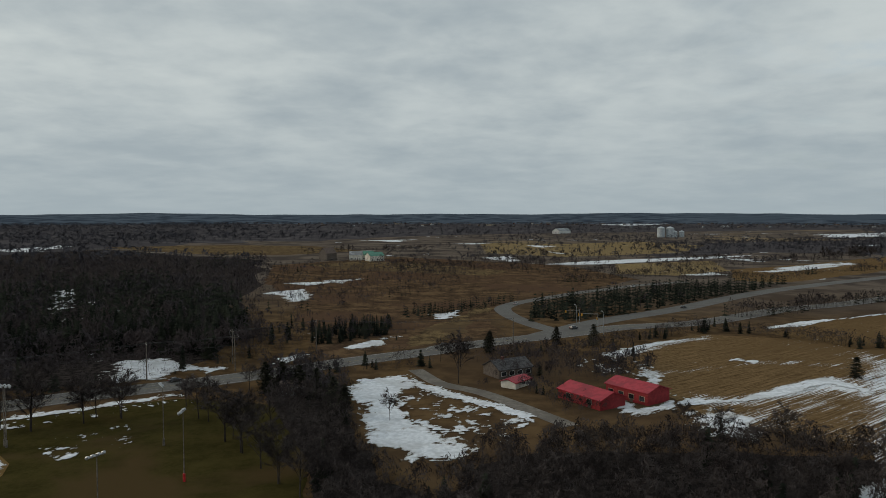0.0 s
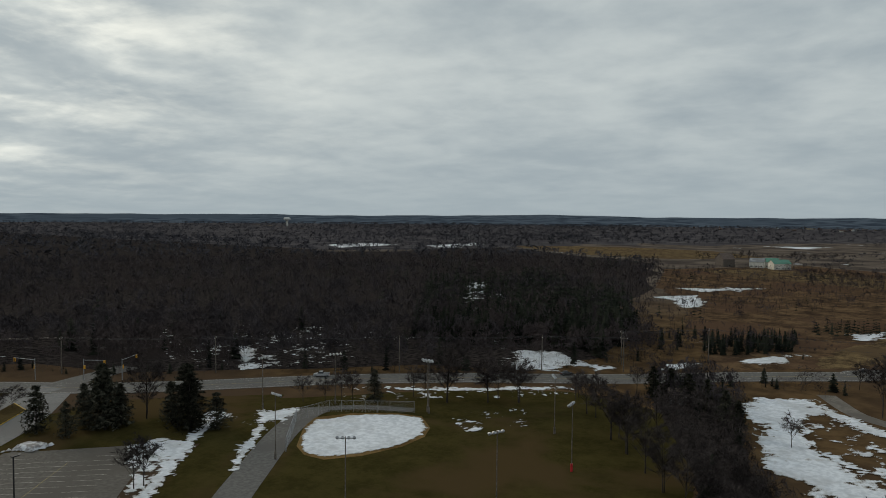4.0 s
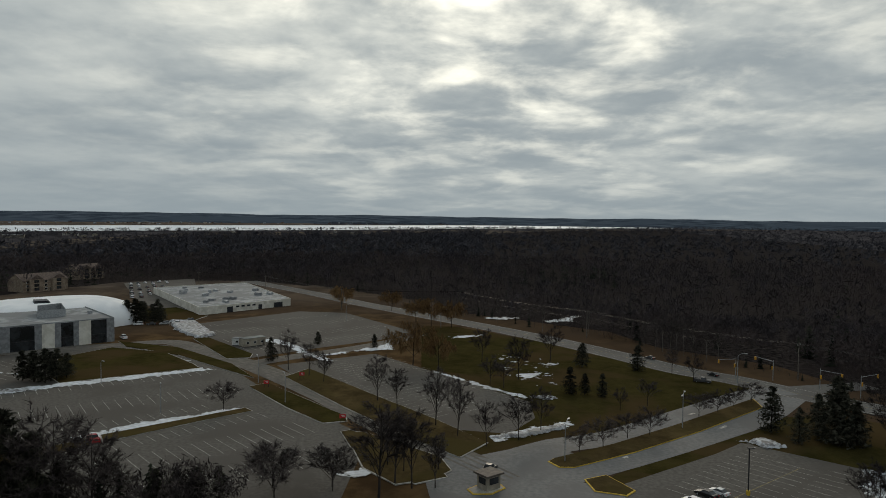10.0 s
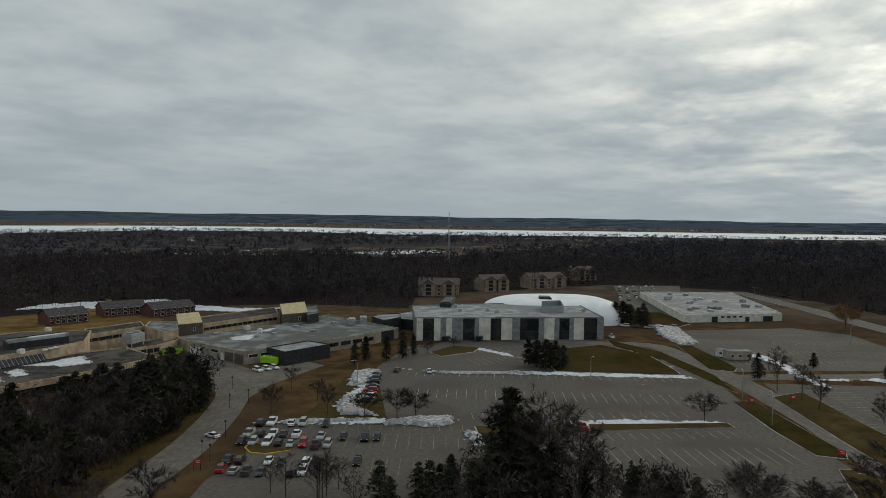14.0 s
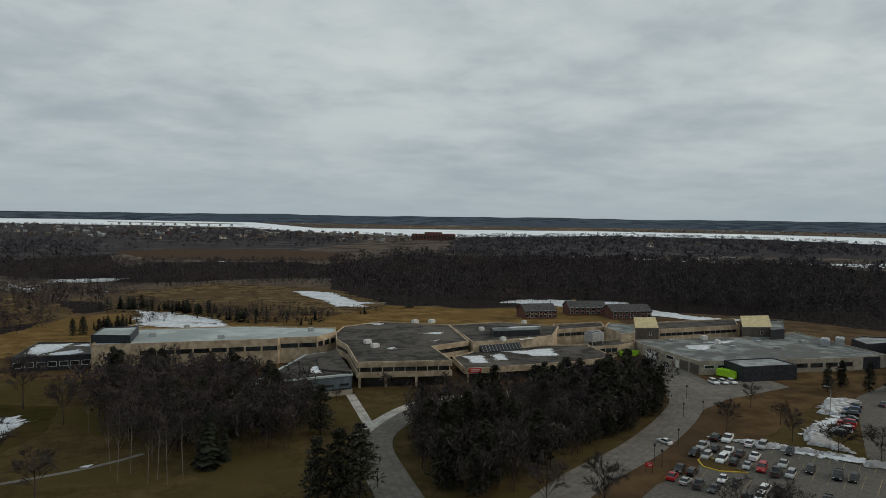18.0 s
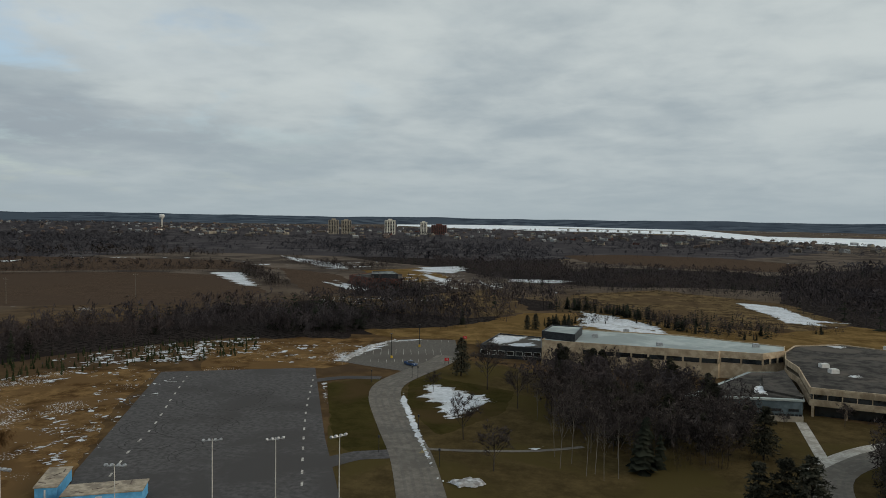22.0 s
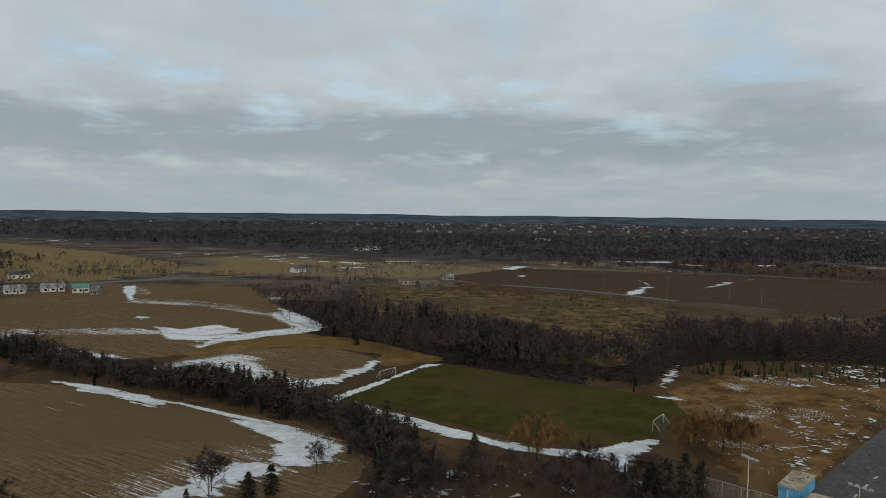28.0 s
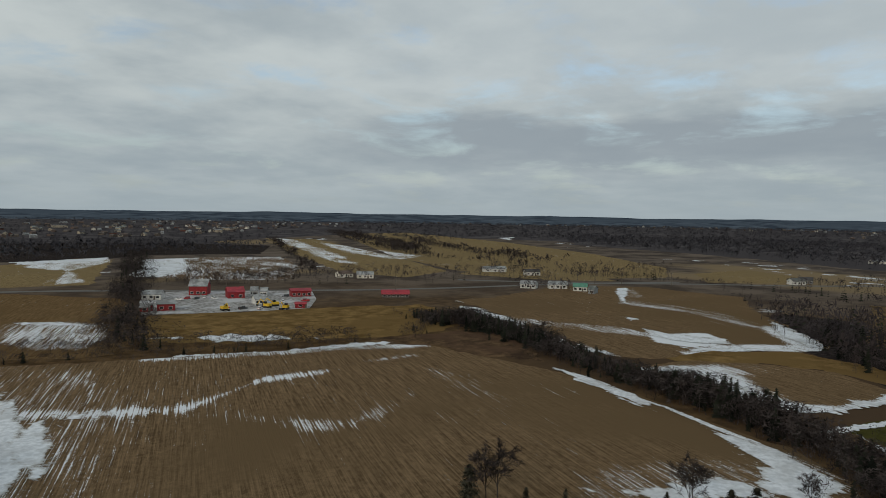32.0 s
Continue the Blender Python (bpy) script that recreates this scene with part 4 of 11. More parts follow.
ROADS = (
    ("road", M_ROAD, 13.0, 0.08, HIGHWAY, "grey two-lane asphalt highway past the park"),
    ("road", M_ROAD, 12.0, 0.10, [(35.5, 283.6), (53, 306), (76.4, 332.2), (124.9, 374.1), (177.4, 428.2), (237.6, 481), (352.7, 563.3), (523.9, 679.5)], "grey highway on a low embankment"),
    ("road", M_ROAD, 9.0, 0.09, [(51.5, 297.2), (41.9, 317), (33.6, 347.1), (31.9, 376.6), (41.1, 398.3), (49.4, 408.8), (85.3, 450.1), (108.3, 470.4), (134.1, 496.6), (181, 525.8)], "curved slip road of grey asphalt"),
    ("road", M_ENTRY, 9.0, 0.09, [(-198.5, 114.6), (-194.8, 102.3), (-171, 69.9), (-156.5, 49.5), (-151.4, 35.9), (-145.2, 26.9), (-141, 18.7)], "grey entrance drive beside a planted median"),
    ("road", M_ENTRY, 10.0, 0.09, [(-191.4, 110.5), (-172.1, 91.7), (-159, 73.4), (-145.8, 53), (-136.7, 37.7), (-132.1, 29.4)], "grey exit drive beside a planted median"),
    ("road", M_ROAD, 9.0, 0.075, [(-199, 117), (-202.1, 132.3), (-204.4, 143.4)], "side road across the junction"),
    ("road", M_DRIVE, 9.0, 0.10, [(-131.5, 21.7), (-148, 11), (-167.9, -3.4), (-194.1, -18.9), (-221.3, -37.2), (-241.9, -52.7), (-260, -69.5), (-278.3, -86.8), (-271.1, -105.5), (-264.4, -122.8), (-256, -138.1)], "light grey campus drive"),
    ("road", M_DRIVE, 8.0, 0.105, [(-237.3, -48.6), (-249.5, -35.5), (-262, -18.9), (-278.5, -2.2), (-297.2, 9.5)], "light grey campus side drive"),
    ("road", M_DRIVE, 9.0, 0.10, [(27.4, -102.1), (33.5, -118), (42.2, -139.7), (52.1, -159.7), (63.2, -183.5), (66.8, -198.5), (65.2, -212.8), (61.4, -231.2), (60.5, -246.5)], "worn curving drive with salt stains"),
    ("road", M_DRIVE, 8.5, 0.10, [(-34.5, -101.9), (-35.8, -117.9), (-36.7, -132.4), (-38.1, -146.2), (-42.8, -157.6), (-54.4, -169.9), (-69.9, -179), (-83.8, -179.9), (-100, -176.1)], "worn curving drop-off drive"),
    ("road", M_DRIVE, 9.0, 0.10, [(-54.7, -103.3), (-72.8, -116.4), (-93.2, -127.9), (-116.5, -145.2), (-132.2, -161.1), (-145.1, -184.3), (-151.2, -201.8)], "worn service drive"),
    ("road", M_ROAD, 7.0, 0.085, [(-119.6, 137.9), (-118.2, 129.8), (-112.1, 116.3), (-101.5, 98), (-93.8, 85), (-82.7, 68)], "dark asphalt park path lane"),
    ("road", M_ROAD, 4.0, 0.08, [(-122.8, 134.8), (-112.3, 145.1), (-98.5, 150.5)], "dark asphalt path behind the backstop"),
    ("road", M_ROAD, 8.0, 0.08, [(521, 162.8), (529.6, 114), (543.4, 61.1), (572.1, -10.7), (595.9, -85.5), (643.6, -177.9)] , "distant country road"),
    ("road", M_ROAD, 8.0, 0.08, [(295.1, 403.1), (331.4, 357.8), (363.4, 301.4), (413.5, 209.6), (460.9, 147.8), (526.8, 80.9), (583.5, 1.5)], "country road past a farm"),
    ("road", M_ROAD, 7.0, 0.08, [(464.3, -211.8), (414.7, -249.6), (351.5, -274.1)], "distant country lane"),
    ("road", M_DRIVE, 5.0, 0.08, [(-8.9, 226.4), (-0.7, 207.4), (10.5, 197.4), (24.8, 174.8), (30.1, 165.4)], "farm track beside the field"),
    ("road", M_COURT, 4.0, 0.085, [(89.6, -196.1), (82.9, -202.9), (72.1, -205.4)], "grey asphalt path across the lawn"),
    ("road", M_COURT, 5.5, 0.085, [(57.7, -130.4), (53, -136.9), (46, -140.2)], "grey asphalt path from lot to drive"),
    ("pavement", M_PAVE, 2.5, 0.11, [(-43.4, -192), (-42.2, -174.6), (-41.2, -161.2)], "concrete walk to the entrance"),
    ("pavement", M_PAVE, 3.0, 0.11, [(-36.1, -153.3), (-42.5, -162.5), (-52.6, -173.6), (-64, -180.4), (-85.2, -182.9)], "concrete pavement along the drop-off"),
    ("pavement", M_DRIVE, 1.3, 0.10, [(48.5, -144.4), (33.4, -146.1), (17.3, -150.8), (7.9, -156.4)], "narrow path across the lawn"),
)
for i, (name, mat, width, z, pts, label) in enumerate(ROADS):
    solo(name, ribbon(Geo(), curve(pts), width / 2, -width / 2, z + 0.0008 * i), mat, label, kind="structure")

# wheel tracks along the drives, tyre marks on the practice lot
M_TRACK = material("tyre_darkened_asphalt", (0.098, 0.089, 0.079), (0.178, 0.163, 0.145), 0.5, 10, 0.85, spec=0.05, contrast=(0.22, 0.78), gritty=0.7)
M_SKID = material("tyre_marks", (0.044, 0.042, 0.042), (0.088, 0.084, 0.083), 1.2, 8, 0.85, spec=0.03)
tracks = thing("wheel_tracks", "darker wheel tracks worn along the drives", "tracks", kind="stuff")
for i, (name, mat, width, z, pts, label) in enumerate(ROADS):
    if mat is M_DRIVE and width > 7:
        for off in (-2.6, -1.0, 1.0, 2.6):
            part("track", ribbon(Geo(), curve(pts), off + 0.32, off - 0.32, z + 0.0008 * i + 0.006), M_TRACK, tracks)
skids = thing("tyre_marks", "dark curved tyre marks on the practice lot", "tyre marks", kind="stuff")
rs = random.Random(12)
for k, c in enumerate([(120.2, -163.2), (107.3, -153.5), (105.7, -141.4), (96.3, -145.1), (92.9, -130.7), (103.6, -167.4), (84.2, -127.1), (84.7, -147.5), (99.7, -131.2), (100.4, -177.7), (118.8, -172.8), (82.6, -161.3)]):
    r0, a0, a1 = rs.uniform(4, 11), rs.uniform(0, 6.3), rs.uniform(2.0, 5.5)
    for d in (0, 1.5):
        arc = [Vector((c[0] + (r0 + d) * math.cos(a0 + a1 * q / 24), c[1] + (r0 + d) * 0.9 * math.sin(a0 + a1 * q / 24))) for q in range(25)]
        part("tyre_mark", ribbon(Geo(), arc, 0.16, -0.16, 0.095 + 0.0006 * k), M_SKID, skids)

LOTS = (
    ("parking_lot", M_LOT, 0.07, [(-155.2, -125.5), (-180.1, -147.5), (-216.9, -162.2), (-236.4, -154.9), (-276.8, -103.2), (-272.3, -86.9), (-256.8, -68.8), (-232, -53.4), (-208.6, -40.4), (-169.3, -13.5), (-158.6, -5.8), (-114.5, -10.3), (-90.8, -57.1), (-137.2, -83.6), (-136.6, -108.7)], "large empty asphalt parking lot with worn stall lines"),
    ("parking_lot", M_LOT, 0.065, [(-110.8, -129.4), (-118.7, -123.3), (-128.7, -108.9), (-143.9, -87.7), (-128.6, -74.8), (-91.6, -55.6), (-69.3, -99.6), (-83.6, -109.5), (-97, -114)], "asphalt parking lot with parked cars"),
    ("parking_lot", M_LOT, 0.07, [(-235.6, -39.1), (-254.9, -7.2), (-187.8, 36.3), (-172.4, 34.8), (-159.9, 26.3), (-164.6, 9.9), (-215.6, -29)], "asphalt parking lot with worn stall lines"),
    ("parking_lot", M_LOT, 0.07, [(-304.3, -81.7), (-323.4, -91), (-367.1, -49.6), (-362.1, -25.4), (-303.7, 7.6), (-283.5, -5.9), (-265.5, -29.6), (-247.3, -50.1), (-275.3, -71.5)], "asphalt parking lot before a low white building"),
    ("parking_lot", M_LOT, 0.07, [(-151.9, 77.4), (-134.4, 94.4), (-127.3, 94.4), (-109.4, 73), (-101.6, 61.5), (-91.2, 47.9), (-109, 27.4), (-120.3, 35), (-128.2, 46.9)], "asphalt parking lot with three parked cars"),
    ("parking_lot", M_LOT, 0.066, [(-151.7, 79), (-127, 40.5), (-117, 30.1), (-97.9, 41.1), (-135.6, 82)], "asphalt parking lot beside the exit drive"),
    ("parking_lot", M_LOT, 0.07, [(-511.6, -191.5), (-549.2, -153), (-353.8, -95.2), (-337.9, -102.3), (-409.2, -145.6)], "asphalt yard full of parked cars"),
    ("parking_lot", M_COURT, 0.07, [(140.3, -192), (97.5, -212.9), (64.4, -146), (51.6, -122.2), (40.9, -101.6), (75.9, -77.4), (101.4, -112.6)], "dark asphalt practice lot with white dashes"),
    ("parking_lot", M_LOT, 0.08, [(93.6, -224.8), (96, -235.4), (94, -255.9), (87, -273.1), (66.3, -279.1), (56.6, -246.9), (61.9, -229.4), (67.2, -216.5), (82.9, -220.8)], "small grey asphalt lot"),
    ("parking_lot", M_DRIVE, 0.075, [(-127.6, -163.2), (-142.6, -190.3), (-160.4, -221.4), (-171.9, -229.7), (-157.4, -193.7), (-152.6, -176.3), (-172.9, -171.8), (-171.7, -163.1), (-142.1, -156.5), (-120.9, -146.1)], "worn asphalt service yard"),
    ("parking_lot", M_ENTRY, 0.095, [(-144.7, 4.9), (-148, 12.2), (-140.7, 23.1), (-147.3, 36.3), (-143.6, 41.4), (-131.1, 33.6), (-125.3, 41.6), (-105.1, 39.5), (-106.3, 8.9), (-123.9, 6.3)], "wide grey junction by the gate booth"),
    ("court", M_COURT, 0.06, [(83.3, -90.5), (47.6, -115.4), (38.1, -94.9), (69.5, -73.3)], "dark red-brown sports court edge"),
)
for i, (name, mat, z, poly, label) in enumerate(LOTS):
    sheet(name, poly, z + 0.001 * i, mat, label)


def island(poly, label, mat=M_LAWN_BROWN, kerb=M_PAVE, up=0.0):
    """A kerbed planting island: a real step up from the asphalt."""
    ob = thing("traffic_island", label, "traffic island", kind="structure")
    part("kerb", Geo().prism(poly, 0.05, 0.22 + up), kerb, ob)
    cx, cy = sum(p[0] for p in poly) / len(poly), sum(p[1] for p in poly) / len(poly)
    inner = []
    for x, y in poly:
        d = math.hypot(x - cx, y - cy)
        inner.append((x + (cx - x) * 0.35 / d, y + (cy - y) * 0.35 / d))
    part("turf", Geo().prism(inner, 0.1, 0.26 + up), mat, ob)


ISLANDS = (
    ([(-210.7, -97.4), (-219.3, -104.4), (-247.9, -114.7), (-266.8, -104.3), (-258.1, -82.4), (-237.2, -66.4), (-230.9, -62.7)], M_LAWN, M_PAVE),
    ([(-160.9, -65.8), (-183.1, -38.2), (-180.2, -35.9), (-172.1, -45.7), (-155.9, -63.2)], M_LAWN_BROWN, M_PAVE),
    ([(-206.1, -42.2), (-210.2, -37.4), (-191.4, -23.8), (-174.8, -12.1), (-170.4, -11.4), (-168.8, -17.1), (-183.1, -28.2)], M_LAWN, M_PAVE),
    ([(-162.4, -12.5), (-163.5, -10.4), (-152.7, -0.9), (-141, 8.1), (-132.9, 10.2), (-129.6, 3.8), (-138.2, -3), (-151, -9.5)], M_LAWN_BROWN, M_PAVE),
    ([(-218.4, -33.9), (-230.1, -28), (-192.3, -3.5), (-172.6, 9.5), (-153.2, 20.6), (-143.8, 13.6), (-155.5, 4.7), (-183.2, -13.4)], M_LAWN_BROWN, M_PAVE),
    ([(-279.6, -106.8), (-267.2, -80.7), (-236.9, -53.6), (-216.9, -42.9), (-227.3, -53.2), (-252.6, -76.2), (-269.1, -100.3)], M_LAWN, M_PAVE),
    ([(-285.3, -80.1), (-245.4, -57.6), (-247.3, -50.1), (-253.9, -50.5), (-288.3, -75)], M_LAWN, M_PAVE),
    ([(-349.2, -91.1), (-332.2, -93.5), (-338.7, -120.4), (-348.2, -133.2), (-368.9, -134.5), (-380.7, -115.4)], M_LAWN, M_PAVE),
    ([(-100.2, -118.2), (-103.8, -120.1), (-104, -117.4), (-105, -109), (-100.1, -111.4), (-98.7, -114.8)], M_LAWN_BROWN, M_KERB_Y),
    ([(-211.9, -148.5), (-228.1, -149.5), (-231.4, -138.9), (-222.7, -136), (-207.9, -140.9)], M_LAWN_BROWN, M_PAVE),
    ([(-140.9, 31.2), (-142.7, 32.9), (-151.4, 47.9), (-165.5, 68), (-189.4, 99.5), (-180.5, 97.6), (-160.2, 71.7), (-145.8, 50.9), (-137.3, 35.7), (-137.5, 32.7)], M_LAWN_BROWN, M_KERB_Y),
    ([(-130.9, 36.1), (-133.1, 41), (-125, 44.1), (-122.7, 41.8), (-125, 36.4)], M_LAWN_BROWN, M_KERB_Y),
    ([(-126.8, 13.2), (-129.4, 16), (-129.3, 19.7), (-127.1, 20.4), (-124.3, 17.5), (-124.4, 14)], M_PAVE, M_KERB_Y),
    ([(-161.1, -11.4), (-162.3, -7.6), (-144.5, 9.6), (-136.3, 11.3), (-132, 7.7), (-129.4, 0.2), (-138.5, -6.4)], M_LAWN_BROWN, M_PAVE),
    ([(-142.8, -87), (-155.1, -70.6), (-159, -66.3), (-154, -64.7), (-139, -75.8), (-131.5, -77.3)], M_LAWN_BROWN, M_PAVE),
)
for i, (poly, mat, kerb) in enumerate(ISLANDS):
    island(poly, "kerbed grass island in the parking area", mat, kerb, 0.003 * i)

# ---------------------------------------------------------------- snow lying about
SNOW = (
    (1.6, [(-29.6, 203.3), (-24.5, 211.7), (-10.9, 219.2), (-6, 207.4), (-11.5, 197.4), (-11.8, 185.5), (-6.1, 170), (-1.8, 161.1), (2, 156.9), (6.7, 149.2), (4.1, 142.3), (-2.8, 142.3), (-7.4, 142.3), (-12.6, 149.3), (-17.6, 151.1), (-18.7, 172.4), (-24.2, 185.5)]),
    (1.0, [(-10.9, 219.2), (-4, 206), (7.1, 193), (12.9, 187.1), (22.5, 173.4), (21.3, 169.5), (11.1, 181.6), (-0.6, 193.1), (-8, 203.3)]),
    (1.5, [(46.3, 191.2), (49.7, 189.4), (50.2, 180), (55.7, 181.5), (61.2, 187.1), (60.8, 181.5), (47, 173.3), (44, 178.4)]),
    (3.0, [(62.8, 174.8), (75.9, 182.6), (78.9, 169.9), (69.1, 151), (62, 154.9), (57.4, 163.1)]),
    (1.5, [(59.7, 187.1), (79.2, 190.5), (112.4, 213), (119.1, 216), (121.3, 194.1), (113.6, 205.8), (82.3, 187.1), (67.5, 183.7)]),
    (1.0, [(55.7, 251.3), (83.2, 275.9), (106.9, 286.1), (80.4, 266.4), (58.3, 245.3)]),
    (1.2, [(62.9, 226.4), (69.3, 226.3), (62.6, 200.5), (68.1, 185.4), (60.3, 199.2)]),
    (1.5, [(101.6, 245.2), (109.8, 239.5), (104.5, 234), (97.3, 239.5)]),
    (3.0, [(59.3, 118.6), (72.2, 128.1), (85.6, 134.9), (93.5, 126), (71.3, 112)]),
    (1.5, [(141, 312), (167.4, 328.5), (222.6, 354.7), (165.6, 320), (139.8, 302.8)]),
    (4.0, [(-108.3, 460.5), (-91.2, 467.4), (-79.8, 417.3), (-86.8, 396)]),
    (3.0, [(-95.1, 531.1), (-63.2, 549.7), (-75.5, 513.5)]),
    (2.0, [(-6.8, 351.1), (8.2, 367.7), (6.7, 347.2), (-1.1, 335.9)]),
    (2.0, [(-32.1, 277.3), (-19.5, 289), (-24.6, 268.9), (-36, 257.7)]),
    (2.0, [(-56.5, 294.5), (-49.6, 289), (-50.1, 278.6)]),
    (2.5, [(93.3, 704.5), (127.1, 737.6), (197.5, 783.4), (303.8, 835.2), (398, 881.8), (332.6, 824), (238.5, 754.8), (155.1, 704.2)]),
    (8.0, [(-156.7, 1365.8), (-50, 1427.1), (-85.8, 1281.6)]),
    (6.0, [(50, 825.1), (84, 836), (72.9, 755.3)]),
    (5.0, [(135.1, 1161.4), (179.3, 1119.6), (149.1, 1062.8)]),
    (8.0, [(892.8, 1735.4), (1216.6, 1948.9), (1299.2, 1781.1), (974.8, 1561.1)]),
    (6.0, [(308.1, 658.7), (425.5, 744.8), (417.5, 710.9), (307.7, 625.7)]),
    (8.0, [(-605.4, 968.5), (-584.5, 1104.5), (-542.2, 939.2)]),
    (2.5, [(-111.9, 240), (-95.3, 244.1), (-80.1, 226.3), (-86.5, 211.7), (-100.1, 206.2)]),
    (2.0, [(-256.2, 463.6), (-247.8, 479.6), (-209.6, 401.9), (-189.8, 346.9), (-165.9, 309.1), (-174.5, 316)]),
    (2.0, [(-168, 345.5), (-162.4, 362.9), (-155.2, 339.6)]),
    (1.5, [(-203.4, 186.5), (-200.4, 194.5), (-176.5, 170), (-165.2, 172.3), (-170, 160.3)]),
    (1.5, [(-81.7, 230.7), (-69.1, 229.2), (-73.8, 219.6)]),
    (2.0, [(-59.3, 243.1), (-47.9, 253.8), (-47.3, 241.2), (-55.3, 234.8)]),
    (1.0, [(-121.5, 162.2), (-75.9, 194.8), (-72, 193.8), (-101.1, 171.8)]),
    (6.0, [(-765.9, 907.9), (-768.6, 1026.4), (-674.7, 978), (-679.2, 825.1)]),
    (6.0, [(-637.6, 1006.6), (-616.6, 1147.1), (-584.1, 1107.6), (-578.7, 946.3)]),
    (1.5, [(-153.5, 78.4), (-155.1, 83.1), (-149.4, 84.7), (-148.4, 81.1)]),
    (1.5, [(-130.9, 90.4), (-128.3, 98.2), (-124.6, 98.5), (-117.8, 89.4), (-107.6, 75.7), (-103.2, 67.8), (-111.2, 75.6), (-120.7, 84.9)]),
    (1.0, [(-119, 94.1), (-124.4, 104.2), (-121.6, 101), (-114.7, 87.8), (-104.8, 72.5), (-101.2, 66.4)]),
    (1.5, [(-140.4, 117.5), (-138.5, 124.5), (-133.8, 121.8), (-134, 114.9), (-129.6, 108.5), (-136.3, 111.3)]),
    (1.0, [(-131.2, 128.7), (-123.8, 135.3), (-117.2, 123.4), (-122, 124.5), (-113.2, 110.3), (-103.9, 95.2), (-106.7, 96.9), (-118.4, 113.5)]),
    (2.0, [(-347, 44.8), (-348, 58.8), (-342.5, 61.4), (-337.7, 48)]),
    (2.0, [(-334.9, 70.6), (-349.7, 86.6), (-354, 94.3), (-333.8, 85.1), (-326.9, 71.3)]),
    (1.2, [(-290.8, 21.9), (-296.2, 36.2), (-290.5, 34.6), (-284.5, 22.3)]),
    (1.0, [(-221.5, 38.7), (-223.8, 47), (-216.8, 44.7), (-214.9, 39)]),
    (0.8, [(-227.7, 10.8), (-215.5, 20.6), (-192, 37.5), (-190, 35.7), (-213.1, 19.1)]),
    (1.0, [(-158.1, 20), (-162, 28.1), (-169.3, 42.9), (-165.5, 43.2), (-158.8, 29.8), (-154.1, 22.5)]),
    (1.0, [(-288.5, -61.3), (-283.4, -44.8), (-241.7, -21.1), (-241.7, -26.8), (-271.1, -42.8)]),
    (0.8, [(-264.3, -93.8), (-253.7, -79.4), (-242, -68.3), (-240.2, -71.5), (-249.7, -83.9)]),
    (0.8, [(-242.3, -109), (-251.8, -90.3), (-248.8, -88.3), (-238.6, -105.6)]),
    (1.0, [(-203.8, -110.1), (-210.3, -97.9), (-221, -79.3), (-231.3, -63.5), (-228.7, -57.5), (-215.7, -77.5), (-205.6, -95.7), (-199.4, -107.7)]),
    (0.8, [(-157.9, -73.6), (-171.2, -60.2), (-183.7, -40.5), (-181.5, -38.6), (-169.1, -53), (-158.5, -65.5)]),
    (1.5, [(-330.5, -103.3), (-330.6, -93.2), (-296.6, -74.5), (-285.9, -74), (-296.6, -85.9)]),
    (0.8, [(-183.4, -26.1), (-175, -19.3), (-173, -19.8), (-179.1, -24.7)]),
    (0.8, [(-198.8, -36.8), (-192.6, -31.9), (-195, -35.4)]),
    (1.0, [(-134.9, -10.6), (-140, -4.3), (-142, 2.5), (-138.2, 1.3), (-133.1, -8.3)]),
    (1.0, [(-262, 0), (-277.2, -2.2), (-253.5, -20.1), (-245.6, -34.9), (-257.7, -20.4)]),
    (1.5, [(-172.9, -152), (-178.8, -144.6), (-153, -129.6), (-133.3, -119.9), (-140.6, -128.3), (-151.6, -132.3)]),
    (1.2, [(-111.4, -132.7), (-120.9, -125.6), (-132.8, -110.7), (-146.7, -92.6), (-142.2, -93), (-129.3, -107.8), (-118.4, -123)]),
    (1.2, [(-134.8, -109), (-146.2, -95.6), (-140.2, -90.9), (-131.8, -104.9)]),
    (1.5, [(-139.6, -88.2), (-138.4, -81.3), (-131.8, -76.7), (-132, -80.4)]),
    (0.8, [(-183.1, -140.2), (-190, -124.4), (-204.4, -103.4), (-201.4, -101.9), (-187.3, -122.6)]),
    (0.8, [(-232.4, -142), (-228.8, -125.2), (-220.8, -111.7), (-223.2, -122.1), (-226.5, -138.3)]),
    (3.0, [(-225.7, -339), (-243.5, -326), (-254.8, -287.1), (-270.9, -281.1), (-245, -276.1), (-218.6, -320.1)]),
    (6.0, [(-686.2, -635.4), (-789, -629.1), (-884, -600.4), (-820.6, -548), (-711, -567)]),
    (6.0, [(-516.2, -793.7), (-573.1, -727.4), (-664.2, -660.6), (-608.7, -631.4), (-497, -764.3)]),
    (3.0, [(22.4, -376.9), (8.7, -358.4), (-17, -333.9), (-18.4, -320.6), (7.9, -325.8), (19.7, -330.8)]),
    (2.0, [(-64.7, -462.6), (-85.6, -448.1), (-91.8, -400.1), (-97.1, -372), (-78.2, -379.4), (-74.2, -421.1)]),
    (3.0, [(-171.7, -378), (-203, -387.9), (-244.7, -362.5), (-247.7, -342.9), (-198.1, -350.7)]),
    (2.0, [(57.8, -199.2), (53.1, -203), (38, -193.1), (31, -188.9), (35.7, -181.7), (41.5, -169.5), (47.6, -176.5)]),
    (0.8, [(86.6, -193.7), (85.4, -194.4), (75, -172), (77.1, -174.3)]),
    (1.2, [(96, -222.1), (96, -235.4), (88.3, -270.5), (73.2, -279.7), (86.8, -265.8), (92.5, -226.7)]),
